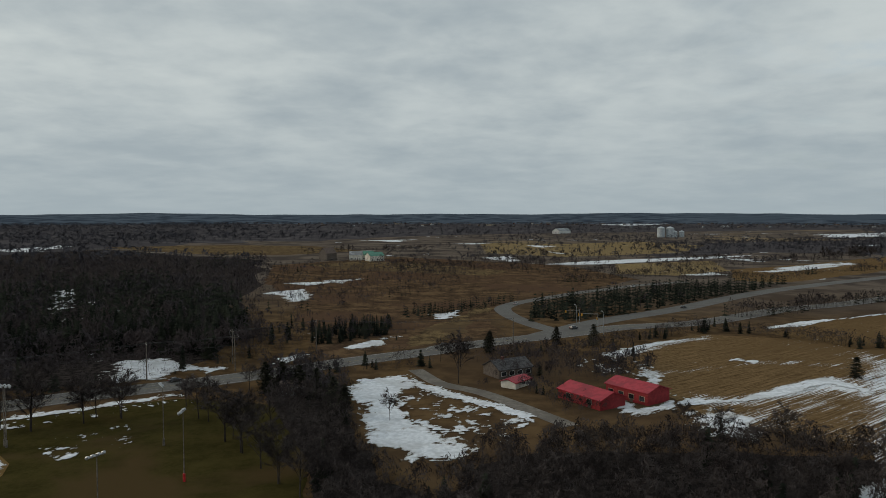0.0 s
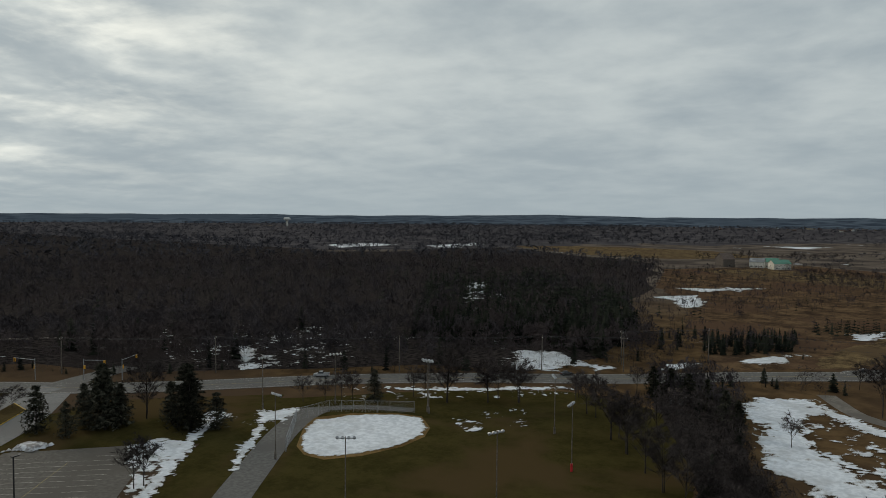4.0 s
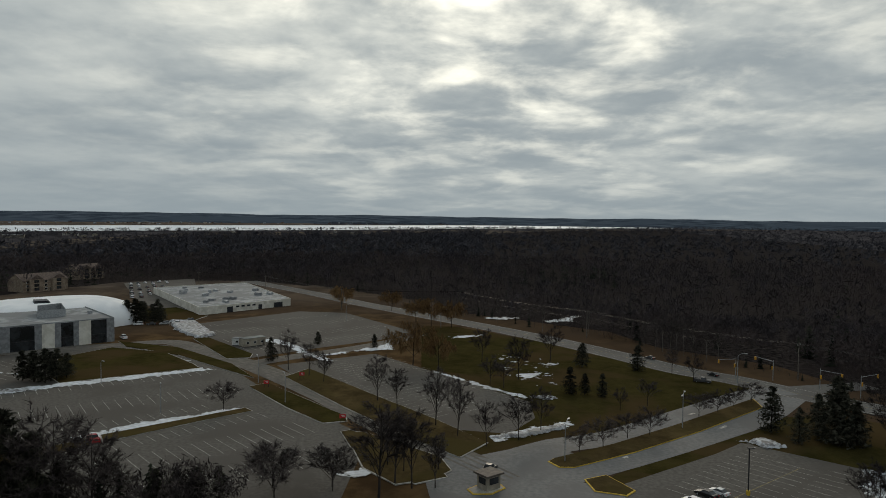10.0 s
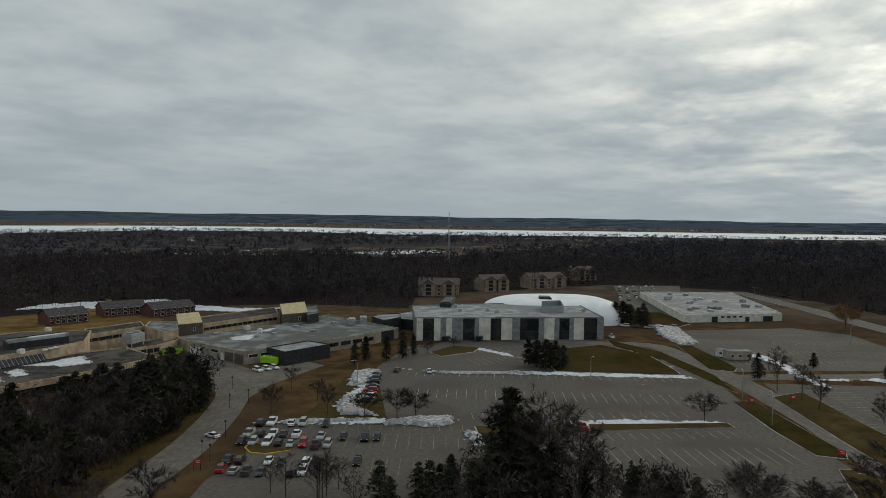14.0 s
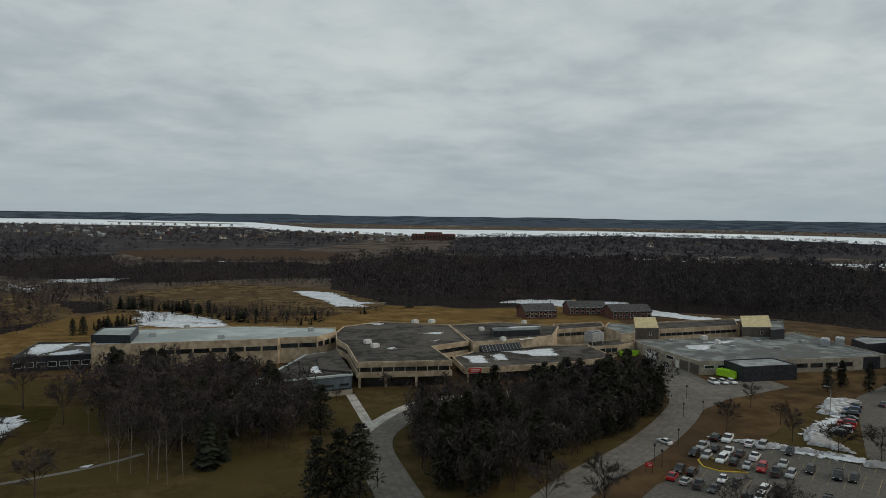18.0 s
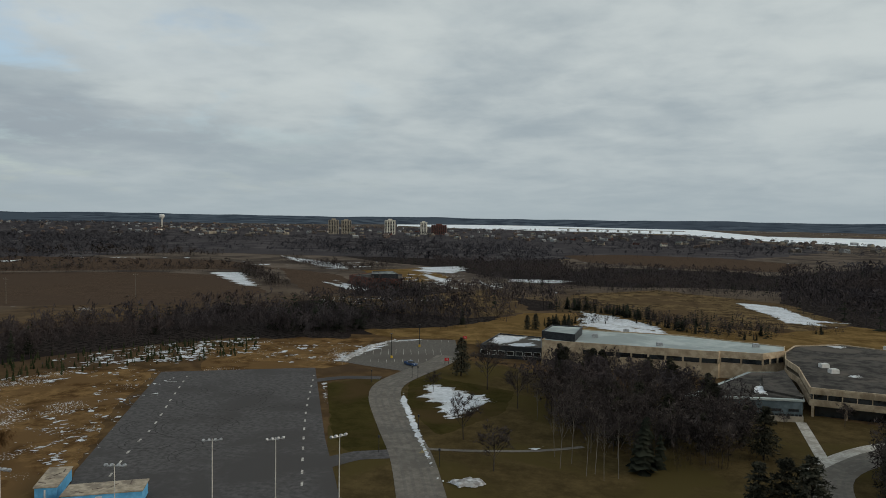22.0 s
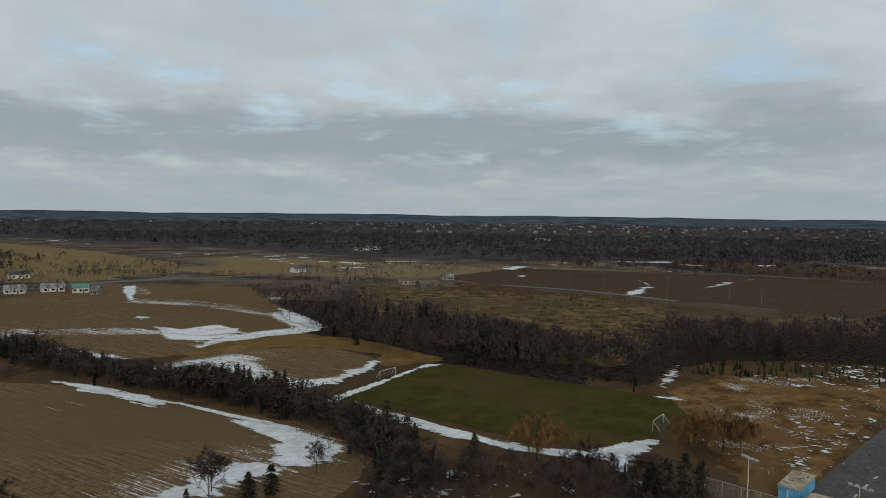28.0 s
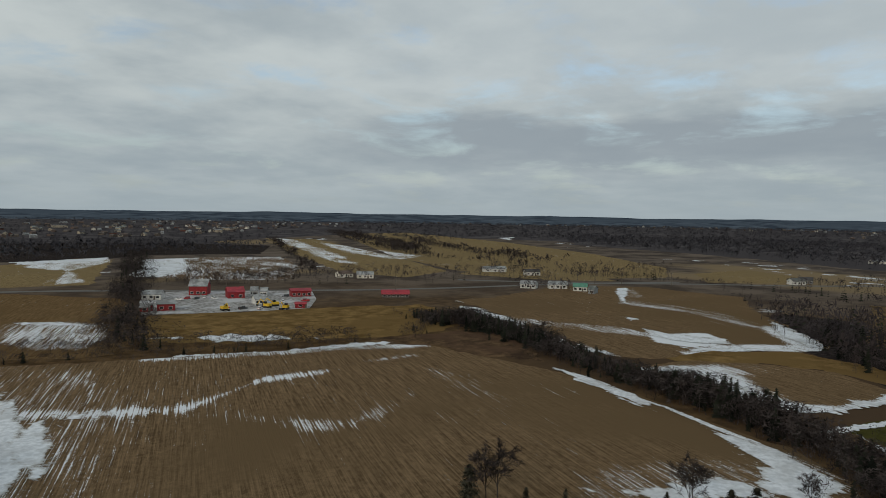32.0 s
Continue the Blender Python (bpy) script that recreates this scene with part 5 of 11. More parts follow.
    (0.3, [(220.7, 30.9), (195.4, 2.2), (171.7, -17.6), (158.6, -24), (149.1, -27.4), (156.5, -22.4), (169.2, -16), (194.1, 3.7), (216.8, 30.3)]),
    (0.3, [(61, -192.6), (47.6, -162.2), (33.2, -128.2), (34.7, -130.9), (47.7, -157.9), (57.9, -181.1)]),
    (0.8, [(19.9, -151.7), (16.4, -153.5), (17.2, -149.7)]),
    (4.0, [(330.5, -519.9), (318.4, -542.8), (247.6, -440.2), (270.2, -454.2)]),
    (4.0, [(382.2, -750.9), (261.9, -642.4), (256, -615.8), (343.7, -703.3)]),
    (4.0, [(195.4, -629.3), (160.4, -697.4), (142.3, -641.2), (169.4, -608.8)]),
    (3.0, [(213.9, -504.6), (171.2, -456.4), (167.3, -436.5), (197.2, -474.3)]),
    (4.0, [(95.5, -576.8), (40, -576.8), (46.9, -549.7), (86.2, -547.2)]),
    (0.5, [(181, -29.1), (191.1, -37), (204.7, -53.5), (223.5, -73.9), (221.1, -81.1), (217.2, -70), (199.9, -52.2), (187.1, -38.6), (179, -33.2)]),
    (0.8, [(190.8, -38.6), (174.6, -45.7), (154.8, -57), (136.1, -68.1), (129.9, -79.2), (131.8, -87.1), (133.7, -95.4), (131, -99), (121.7, -85.6), (114.1, -79.2), (123.2, -79), (132.2, -66.1), (146.9, -54.2), (167.2, -43.8)]),
    (2.0, [(373.7, 117), (367.1, 100.9), (331.7, 73.8), (299.8, 54.7), (264.8, 24.3), (258.2, 27.4), (281, 51.3), (325.5, 81), (362.1, 113.4)]),
    (2.0, [(238.4, 12.4), (246.3, 6.5), (257.4, -12.7), (244, -4.6), (218.4, -24.5), (203.3, -26.1), (215.9, -10.7)]),
    (1.5, [(207.4, -23.3), (210.4, -37.2), (233.1, -58.8), (222.5, -57.1), (204, -39.5), (198.7, -25.5)]),
    (1.5, [(389.8, -42), (354.3, -50.9), (308.1, -54.4), (309.4, -47), (336.5, -40.3)]),
    (2.0, [(328.9, 14.6), (318.3, 1.2), (314.8, -18), (302.3, -19.6), (300.9, 3.4), (312.8, 12.8)]),
    (1.5, [(288.7, -3.2), (295.7, -23.8), (301.3, -40.9), (287.6, -23.1), (280.7, -5.3)]),
    (1.0, [(368.1, 28.4), (360.1, 17.3), (353.2, 22.1)]),
    (1.5, [(231.3, 37.5), (221.1, 25.1), (197, 5.2), (189.8, 1.5), (195.3, 10.9), (215.3, 27.4)]),
    (1.5, [(185.9, -1.4), (173.7, -14), (164.4, -23.8), (149.9, -31.7), (141.3, -28.7), (136.7, -19.8), (135.6, -11), (129, -2.4), (129.8, 14.8), (133, 5.5), (144.5, -7.2), (146.1, -15.3), (155.1, -17.5)]),
    (1.0, [(511.9, 43.1), (518.7, 34.3), (427.6, 29.9), (442.8, 35.7)]),
    (4.0, [(1536.7, 390.2), (1613.6, 367.5), (1414.2, 331.4)]),
    (4.0, [(427.9, 390.8), (569.5, 499.3), (608, 504.2), (513.5, 407.9), (428.2, 370.4)]),
    (3.0, [(490.1, 582.5), (592.5, 562.9), (541.8, 528.4), (470.4, 546.1)]),
    (1.2, [(196.9, 163.4), (220.2, 133.8), (246.6, 105.8), (254.9, 104.6), (249.7, 116.6), (222, 134.9), (201.5, 162.5)]),
    (3.0, [(109.3, 167.6), (144.5, 176.6), (121.1, 137.8), (100.2, 114.1), (86.6, 106.2), (73.1, 112.7)]),
    (2.0, [(124.1, 151.8), (128, 142.1), (134.3, 136.6), (130.9, 134.8), (125, 142.2)]),
    (3.0, [(222.4, 197.8), (241.8, 173), (249.3, 136.2), (230.8, 160)]),
    (2.0, [(229.4, 279.7), (241.5, 260.9), (239.7, 234), (228.4, 259.2)]),
    (0.6, [(100.1, -85), (95.9, -90.5), (85.1, -92.3), (90.6, -86.9)]),
    (1.2, [(175.9, -130.7), (197.7, -154.7), (193, -152.5), (171.1, -130)]),
    (1.0, [(168.6, -119.9), (162.3, -126), (153.8, -127.7), (160.5, -122.8)]),
    (0.8, [(-104.8, 68.9), (-102.7, 74), (-115, 91), (-124.9, 104.9), (-134.4, 122.3), (-139.6, 122.5), (-134.8, 114.9), (-128, 102.7), (-133.4, 100.5), (-134.1, 93.2), (-126, 92), (-118.9, 90.4), (-111.1, 80)]),
    (2, [(392.4, -263.2), (423, -297.8), (429.8, -310), (463, -328.6), (506.8, -342.6), (457.6, -327.4), (428.5, -311.6), (393.1, -279.1), (383.3, -263.4)]),
    (2.5, [(408.2, -337.4), (442.8, -389.9), (468.5, -446.5), (439.9, -393.6), (415.8, -357.6)]),
    (2.5, [(342.2, -532.2), (318.2, -544.4), (246.4, -441.2), (270.5, -455), (310.8, -500.5)]),
    (2, [(611.3, -272.9), (639.2, -317.2), (620.9, -305.5), (590.2, -280.3)]),
    (2, [(535.9, -250.1), (536.6, -266.3), (519.3, -255.5)]),
    (2.5, [(681.4, -442.2), (670, -519.2), (647.7, -494)]),
    (2.5, [(628.1, -486.8), (611, -512.7), (599.3, -495)]),
    (2.5, [(601.8, -564.4), (595.1, -594.7), (571.9, -553.7)]),
    (2.5, [(405.3, -785), (360.7, -745.6), (284.1, -686.1), (252.1, -621.5), (285.8, -638.1), (347, -704.2)]),
    (1.5, [(219.9, -491.8), (190.2, -470), (164.5, -441.9), (183.1, -448)]),
    (3, [(199, 585.1), (231, 607.8), (241, 584.9), (211.8, 569)]),
    (3, [(267.5, 613.6), (361.5, 680.1), (437.3, 744.8), (386.1, 695.2), (289.1, 607.5)]),
    (4, [(872.4, 1644.6), (1215.1, 1948.9), (1024.5, 1642.8), (825.1, 1488.2)]),
    (3, [(628.5, 1116.9), (736, 1179.4), (690.5, 1116.5)]),
    (2.5, [(42.9, 814.9), (82.9, 859.5), (75.7, 784.1), (59.3, 774.5)]),
    (2.5, [(139.3, 965.2), (161.5, 895.9), (143.6, 896.1)]),
    (2, [(135.2, 1162.4), (175, 1120.5), (143.2, 1082)]),
    (2, [(15.4, 1208.3), (96.1, 1256), (52.9, 1185.1)]),
    (3, [(736.6, 3479.6), (1403.7, 4454.7), (2347.6, 6198.9), (1291.1, 3900.1), (836.8, 3128.9)]),
    (1.6, [(-116.7, 514), (-93.5, 522.5), (-66.5, 540.5), (-76.8, 522.4), (-95, 497.5)]),
    (1.6, [(-116, 447.6), (-92.6, 474.8), (-79.8, 417.5), (-84.3, 398.8), (-98.8, 435)]),
    (2, [(23.8, -386.5), (2.2, -371.4), (-19.8, -339.8), (-16.5, -327.2), (4.7, -342.7), (19.4, -362)]),
    (1.5, [(-66, -463.7), (-88.2, -451.8), (-94, -397.4), (-107.8, -388.2), (-86.3, -384.7), (-75.7, -404.2), (-68.5, -431.8)]),
    (2, [(196.8, -666.1), (164, -701.2), (143.4, -645.3), (148.9, -606.5), (179.5, -640.6)]),
    (1.5, [(172.1, -597.9), (130.4, -539.7), (132.9, -517), (159.4, -561.3)]),
    (1.5, [(108.9, -537.1), (83.3, -496.5), (93.6, -499.6)]),
    (1.5, [(92.3, -563.1), (52.5, -562.1), (63.3, -541.5)]),
)
snow = thing("snow_patches", "old snow left lying in patches on the grass", "snow", kind="stuff")
for i, (rag, poly) in enumerate(SNOW):
    ob = ragged("snow", poly, 0.13 + 0.0005 * i, M_SNOW, rag, max(0.7, 0.6 * rag), 3 + i, 0.9, 0.05, (5.0, 0.8, radians(38)) if sum(q[0] for q in poly) / len(poly) > 25 else (1, 1, 0))
    if ob:
        ob.parent = snow
FLECKS = (
    (0.6, -0.35, [(-88.1, 155), (-81.7, 157), (-77.1, 150.4), (-82.8, 147.5)]),
    (1.2, 0.1, [(-87.2, 153.3), (-73.3, 166.9), (-68.4, 150.3), (-79.5, 142.3)]),
    (1.2, -0.1, [(-135.1, 124.2), (-129.8, 129.4), (-113.8, 111.7), (-118.4, 107.2)]),
    (1.5, 0.0, [(128.4, -29.4), (124.9, -57.8), (111.2, -79.6), (98.7, -70.8), (108.9, -26.9)]),
    (1.2, -0.3, [(-267.4, 199.4), (-230.5, 237), (-159.8, 243.5), (-148.5, 191.7), (-189.5, 150.8)]),
    (1.5, -0.1, [(-223.8, 202.4), (-207.7, 244.5), (-155.2, 179.8), (-171.2, 161.4)]),
    (1.5, 0.1, [(-258, 462.5), (-159.6, 364.5), (-113.2, 264.5), (-114.6, 235.9), (-168.3, 307.7)]),
    (0.9, -0.1, [(176.7, -159.2), (175.6, -190.1), (152.5, -237.1), (138, -218.6), (153.3, -176.7)]),
    (0.7, -0.15, [(139, -141.5), (128, -157.5), (104.1, -112.9), (121, -115.9)]),
    (1.5, -0.1, [(132.6, -232), (101.4, -264.3), (94.1, -245.3), (109.7, -216.8)]),
    (2.5, 0.0, [(183.6, -549.7), (170.7, -632.9), (84, -527.3), (86.6, -481.5), (138.6, -437.7)]),
    (2.5, 0.0, [(185.9, -397.8), (152.9, -406.7), (104.4, -412.6), (112.3, -384.5), (165.7, -362.2)]),
    (1.5, 0.0, [(42.4, 244.3), (62.7, 239.5), (72, 226.3), (62.1, 210.8), (46.6, 226.4)]),
    (1.4, 0.3, [(-13.2, 194.3), (-3.9, 200.6), (16.3, 174.9), (20.5, 168.6), (14.5, 154.9), (8, 151.1), (0.8, 159), (-8.9, 172.4)]),
    (0.9, 0.45, [(185.7, -194.9), (170.6, -231.4), (143.3, -257.7), (127.6, -230.6), (140, -210.5), (160.6, -197.5)]),
    (0.45, -0.15, [(147.7, -170.4), (145.4, -194), (129.9, -188.8), (121.5, -162.3), (133.2, -153.7)]),
    (0.45, -0.2, [(135.9, -143.8), (125.4, -159.4), (102.7, -118.7), (106.8, -115.8)]),
    (0.7, -0.1, [(-130.8, 158.7), (-73.4, 197.7), (-65.9, 186.6), (-119.4, 149.5)]),
    (1.0, 0.0, [(-259.4, 38.4), (-238.2, 55.3), (-201.9, 45.3), (-216.1, 34.8)]),
)
for i, (rag, dense, poly) in enumerate(FLECKS):
    ob = ragged("snow", poly, 0.21 + 0.0005 * i, M_SNOW, rag, 0.8, 950 + i, 0.9, 0.0, (1, 1, 0), dense - 0.5)
    if ob:
        ob.parent = snow
# infield of the ball park
field = (-96.8, 127.7)
INFIELD = [(-104.3, 113.3), (-112.1, 124.2), (-115.5, 131.9), (-109.5, 140.4), (-100.7, 146), (-93.7, 146.8), (-86.9, 139.9), (-84.4, 133.5), (-84.8, 125.2), (-88.6, 115.7), (-93.7, 109.8), (-99, 109.8)]
sheet("infield", INFIELD, 0.09, M_STRAW, "sandy ball field infield under snow")
ragged("snow", [(-104.1, 113.9), (-110.9, 123.7), (-113.7, 130.6), (-108, 138.7), (-99.9, 144.3), (-93.5, 145.5), (-87.4, 139.6), (-85.2, 133.8), (-85.8, 126.1), (-89.6, 117), (-94.4, 111.1), (-99.4, 110.9)], 0.14, M_SNOW, 0.8, 0.6, 77, 0.0, 0.05).parent = snow
# ---------------------------------------------------------------- trees
rng = np.random.default_rng(5)


def sliver(rnd, a, b, w):
    """A thin triangle from a to b."""
    d = b - a
    s = np.cross(d, rnd.normal(size=3))
    s = s / (np.linalg.norm(s) + 1e-9) * w / 2
    return np.array([a - s, a + s, b])


def bare_template(rnd, twigs, width, spread=0.26, low=0.16):
    """Leafless crown, 1 m tall: slivers fanning up and out through an egg-shaped crown."""
    tris = [sliver(rnd, np.array([0, 0, 0.0]), np.array([rnd.normal() * 0.03, rnd.normal() * 0.03, 0.7]), min(width * 1.2, 0.02))]
    ph = rnd.uniform(0, 7, 3)
    for i in range(twigs):
        z = low + (0.97 - low) * rnd.uniform() ** 0.85
        reach = spread * math.sqrt(max(0.03, 1 - ((z - 0.52) / 0.5) ** 2)) * rnd.uniform(0.25, 1.1)
        a = rnd.uniform(0, 2 * math.pi)
        reach *= 0.9 + 0.22 * math.sin(2 * a + ph[0] + 5 * z) + 0.2 * math.sin(3 * a + ph[1] - 9 * z) + 0.15 * math.sin(5 * a + ph[2])
        p1 = np.array([reach * math.cos(a), reach * math.sin(a), z])
        back = rnd.uniform(0.25, 0.6)
        p0 = np.array([p1[0] * (1 - back), p1[1] * (1 - back), z - rnd.uniform(0.05, 0.2)])
        p0 = p0 + rnd.normal(size=3) * 0.02
        p0[2] = max(p0[2], 0.03)
        tris.append(sliver(rnd, p0, p1, width * rnd.uniform(0.6, 1.3)))
    return np.array(tris)


def fir_template(rnd, whorls, arms, spread=0.2):
    """Conifer, 1 m tall: drooping ragged sprays in whorls."""
    tris = [sliver(rnd, np.zeros(3), np.array([0, 0, 1.0]), 0.03)]
    for i in range(whorls):
        z = 0.06 + 0.92 * (i / whorls) ** 0.9
        r = spread * (1 - z) ** 0.75 * rnd.uniform(0.8, 1.15) + 0.015
        a0 = rnd.uniform(0, 7)
        for k in range(arms):
            a = a0 + 2 * math.pi * k / arms + rnd.normal() * 0.25
            q = r * rnd.uniform(0.65, 1.2)
            tip = np.array([q * math.cos(a), q * math.sin(a), z - q * rnd.uniform(0.1, 0.5)])
            side = np.array([-math.sin(a), math.cos(a), 0]) * q * rnd.uniform(0.35, 0.6)
            mid = tip * np.array([0.55, 0.55, 1]) + np.array([0, 0, q * 0.15])
            root = np.array([0, 0, z + 0.05])
            tris.append(np.array([root, mid + side, tip]))
            tris.append(np.array([root, tip, mid - side]))
    return np.array(tris)


def bough_template(rnd, whorls, arms, spread, low, power):
    """Evergreen crown, 1 m tall: boughs that reach out of the stem and droop, each set with short needle sprays."""
    tris = []
    for i in range(whorls):
        f = (i + rnd.uniform(0, 1)) / whorls
        z0 = low + (0.97 - low) * f
        for k in range(arms):
            a = rnd.uniform(0, 2 * math.pi)
            out = np.array([math.cos(a), math.sin(a), 0.0])
            side = np.array([-out[1], out[0], 0.0])
            reach = spread * ((1 - f) ** power * 0.93 + 0.05) * min(1.0, 0.5 + 2.6 * f) * rnd.uniform(0.55, 1.2)
            rise = rnd.uniform(-0.35, 0.30)
            for s in np.arange(0.24, 1.05, 0.22):
                c = out * reach * s + side * rnd.normal() * 0.14 * reach + np.array([0, 0, z0 + reach * (rise * s - 0.28 * s * s) + rnd.normal() * 0.008])
                d = out * rnd.uniform(0.4, 1.1) + side * rnd.normal() * 0.8 + np.array([0, 0, rnd.normal() * 0.35])
                for n in range(3):
                    e = d / np.linalg.norm(d) + rnd.normal(size=3) * 0.55
                    e = e / np.linalg.norm(e) * rnd.uniform(0.030, 0.070)
                    w = np.cross(e, rnd.normal(size=3))
                    w = w / (np.linalg.norm(w) + 1e-9) * 0.0125
                    tris.append(np.array([c - e * 0.6 - w, c - e * 0.6 + w, c + e]))
    return tris


def puff_template(rnd, strokes, leaves, width, size, spread=0.3, low=0.3):
    """Leafless crown seen from afar, 1 m tall: a few upright strokes and a rounded cloud of small twig tufts."""
    tris = list(bare_template(rnd, strokes, width, spread * 0.8, low * 0.6))
    ph = rnd.uniform(0, 7, 2)
    for i in range(leaves):
        d = rnd.normal(size=3)
        d[2] = abs(d[2]) * 1.2 - 0.35
        d = d / np.linalg.norm(d) * rnd.uniform(0.35, 1.0) ** 0.5
        k = 0.85 + 0.2 * math.sin(2 * math.atan2(d[1], d[0]) + ph[0]) + 0.12 * math.sin(5 * d[2] + ph[1])
        c = np.array([d[0] * spread * k, d[1] * spread * k, 0.62 + 0.36 * d[2]])
        e = rnd.normal(size=3) * np.array([1, 1, 1.5])
        e = e / np.linalg.norm(e) * size * rnd.uniform(0.6, 1.3)
        w = np.cross(e, rnd.normal(size=3))
        w = w / (np.linalg.norm(w) + 1e-9) * size * rnd.uniform(0.12, 0.3)
        tris.append(np.array([c - e - w, c - e * 0.4 + w, c + e]))
    return np.array(tris)


BARE_NEAR = [puff_template(rng, 64, 110, 0.0042, 0.058, 0.27, 0.12) for _ in range(8)]
BARE_MID = [puff_template(rng, 30, 50, 0.0070, 0.085, 0.27, 0.2) for _ in range(8)]
BARE_FAR = [puff_template(rng, 6, 13, 0.018, 0.13, 0.29, 0.25) for _ in range(8)]
BARE_DIST = [puff_template(rng, 2, 8, 0.04, 0.24, 0.34, 0.2) for _ in range(8)]
FIR_MID = [fir_template(rng, 11, 7, (0.17, 0.23)[i % 2]) for i in range(6)]
FIR_FAR = [fir_template(rng, 4, 5, 0.2) for _ in range(6)]
FIR_DIST = [fir_template(rng, 2, 4) for _ in range(6)]
SHRUB = [puff_template(rng, 22, 24, 0.010, 0.075, 0.3, 0.05) * np.array([1.7, 1.7, 1]) for _ in range(6)]


def scatter(kinds, xs, ys, hs, wide, seed):
    """Places scaled and turned templates; returns vertices and faces."""
    rnd = np.random.default_rng(seed)
    out = []
    pick = rnd.integers(0, len(kinds), len(xs))
    turn = rnd.uniform(0, 2 * math.pi, len(xs))
    for k, tpl in enumerate(kinds):
        sel = np.where(pick == k)[0]
        if not len(sel):
            continue
        flat = tpl.reshape(-1, 3)
        c, s = np.cos(turn[sel])[:, None], np.sin(turn[sel])[:, None]
        h = hs[sel][:, None]
        w = h * wide * rnd.uniform(0.8, 1.25, (len(sel), 1))
        X = (flat[:, 0] * c - flat[:, 1] * s) * w + xs[sel][:, None]
        Y = (flat[:, 0] * s + flat[:, 1] * c) * w + ys[sel][:, None]
        Z = flat[:, 2] * h
        out.append(np.stack([X, Y, Z], -1).reshape(-1, 3))
    v = np.concatenate(out)
    return v, np.arange(len(v)).reshape(-1, 3)


def spots(poly, spacing, seed, edge=0.0, clump=0.0):
    """Random points in a polygon, one for each spacing x spacing, thinned in clearings."""
    xs, ys = [p[0] for p in poly], [p[1] for p in poly]
    rnd = np.random.default_rng(seed)
    n = int((max(xs) - min(xs)) * (max(ys) - min(ys)) / spacing ** 2)
    x, y = rnd.uniform(min(xs), max(xs), n), rnd.uniform(min(ys), max(ys), n)
    ok = inside(x, y, poly)
    if clump:
        ok &= value_noise(x, y, 26.0, seed) * 0.7 + value_noise(x, y, 9.0, seed + 3) * 0.3 > clump - 1
    return x[ok], y[ok]


def woods(label, poly, fir=0.1, height=13.0, near=4.5, seed=1, clump=0.0, floor=True, far_step=1.0, needles=None):
    """A wood: dense thin-branched trees near, coarser ones farther off, tinted for haze beyond 760 m, one object of
    each kind.
    """
    root = thing("woodland", label, "woods", kind="stuff")
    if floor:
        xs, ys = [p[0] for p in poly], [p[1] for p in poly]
        f = ragged("forest_floor", poly, 0.018 + 0.0003 * (seed % 37), M_FAR_HAZY if np.hypot(np.mean(xs), np.mean(ys)) > 1100 else M_FLOOR, 2.0, max(2.5, math.sqrt((max(xs) - min(xs)) * (max(ys) - min(ys)) / 4000)), seed)
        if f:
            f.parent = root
    sets = {}
    for lo, hi, step, lod in ((0, 190, near, 4), (190, 330, near, 0), (330, 760, near * 1.6, 1), (760, 1700, near * 3.4 * far_step, 2), (1700, 4700, near * 6.0 * far_step, 3)):
        x, y = spots(poly, step, seed + lod, 0, clump)
        d = np.hypot(x, y)
        ok = (d >= lo) & (d < hi)
        if hi > 1000:
            ok &= ~inside(x, y, SHORE)
        x, y = x[ok], y[ok]
        if not len(x):
            continue
        rnd = np.random.default_rng(seed + 50 + lod)
        grove = (value_noise(x, y, 75.0, seed + 5) * 0.7 + value_noise(x, y, 24.0, seed + 6) * 0.3) * 0.5 + 0.5
        is_fir = rnd.uniform(size=len(x)) < (np.clip((grove - 0.84 + 0.7 * fir) * 5, min(0.02, fir), 0.85) if fir < 0.6 else fir)
        h = height * rnd.uniform(0.6, 1.15, len(x)) * (0.85 + 0.3 * grove)
        for flag, kinds, mat in ((False, (BARE_MID, BARE_FAR, BARE_DIST, BARE_DIST, BARE_NEAR)[lod], (M_WOODS, M_WOODS, M_WOODS_HAZY, M_WOODS_HAZY, M_SHRUB)[lod]),
                                 (True, (FIR_MID, FIR_FAR, FIR_DIST, FIR_DIST, FIR_MID)[lod], needles or (M_FIRS, M_FIRS, M_FIRS_HAZY, M_FIRS_HAZY, M_FIRS)[lod])):
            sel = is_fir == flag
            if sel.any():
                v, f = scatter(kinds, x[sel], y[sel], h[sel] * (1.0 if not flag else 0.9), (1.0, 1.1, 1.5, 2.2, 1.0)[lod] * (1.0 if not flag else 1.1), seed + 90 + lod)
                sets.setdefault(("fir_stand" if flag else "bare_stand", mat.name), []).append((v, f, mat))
    for (name, _), items in sets.items():
        off, vs, fs = 0, [], []
        for v, f, mat in items:
            vs.append(v)
            fs.append(f + off)
            off += len(v)
        ob = new(name, triangles(name, np.concatenate(vs), np.concatenate(fs), items[0][2]))
        ob.parent = root
    return root


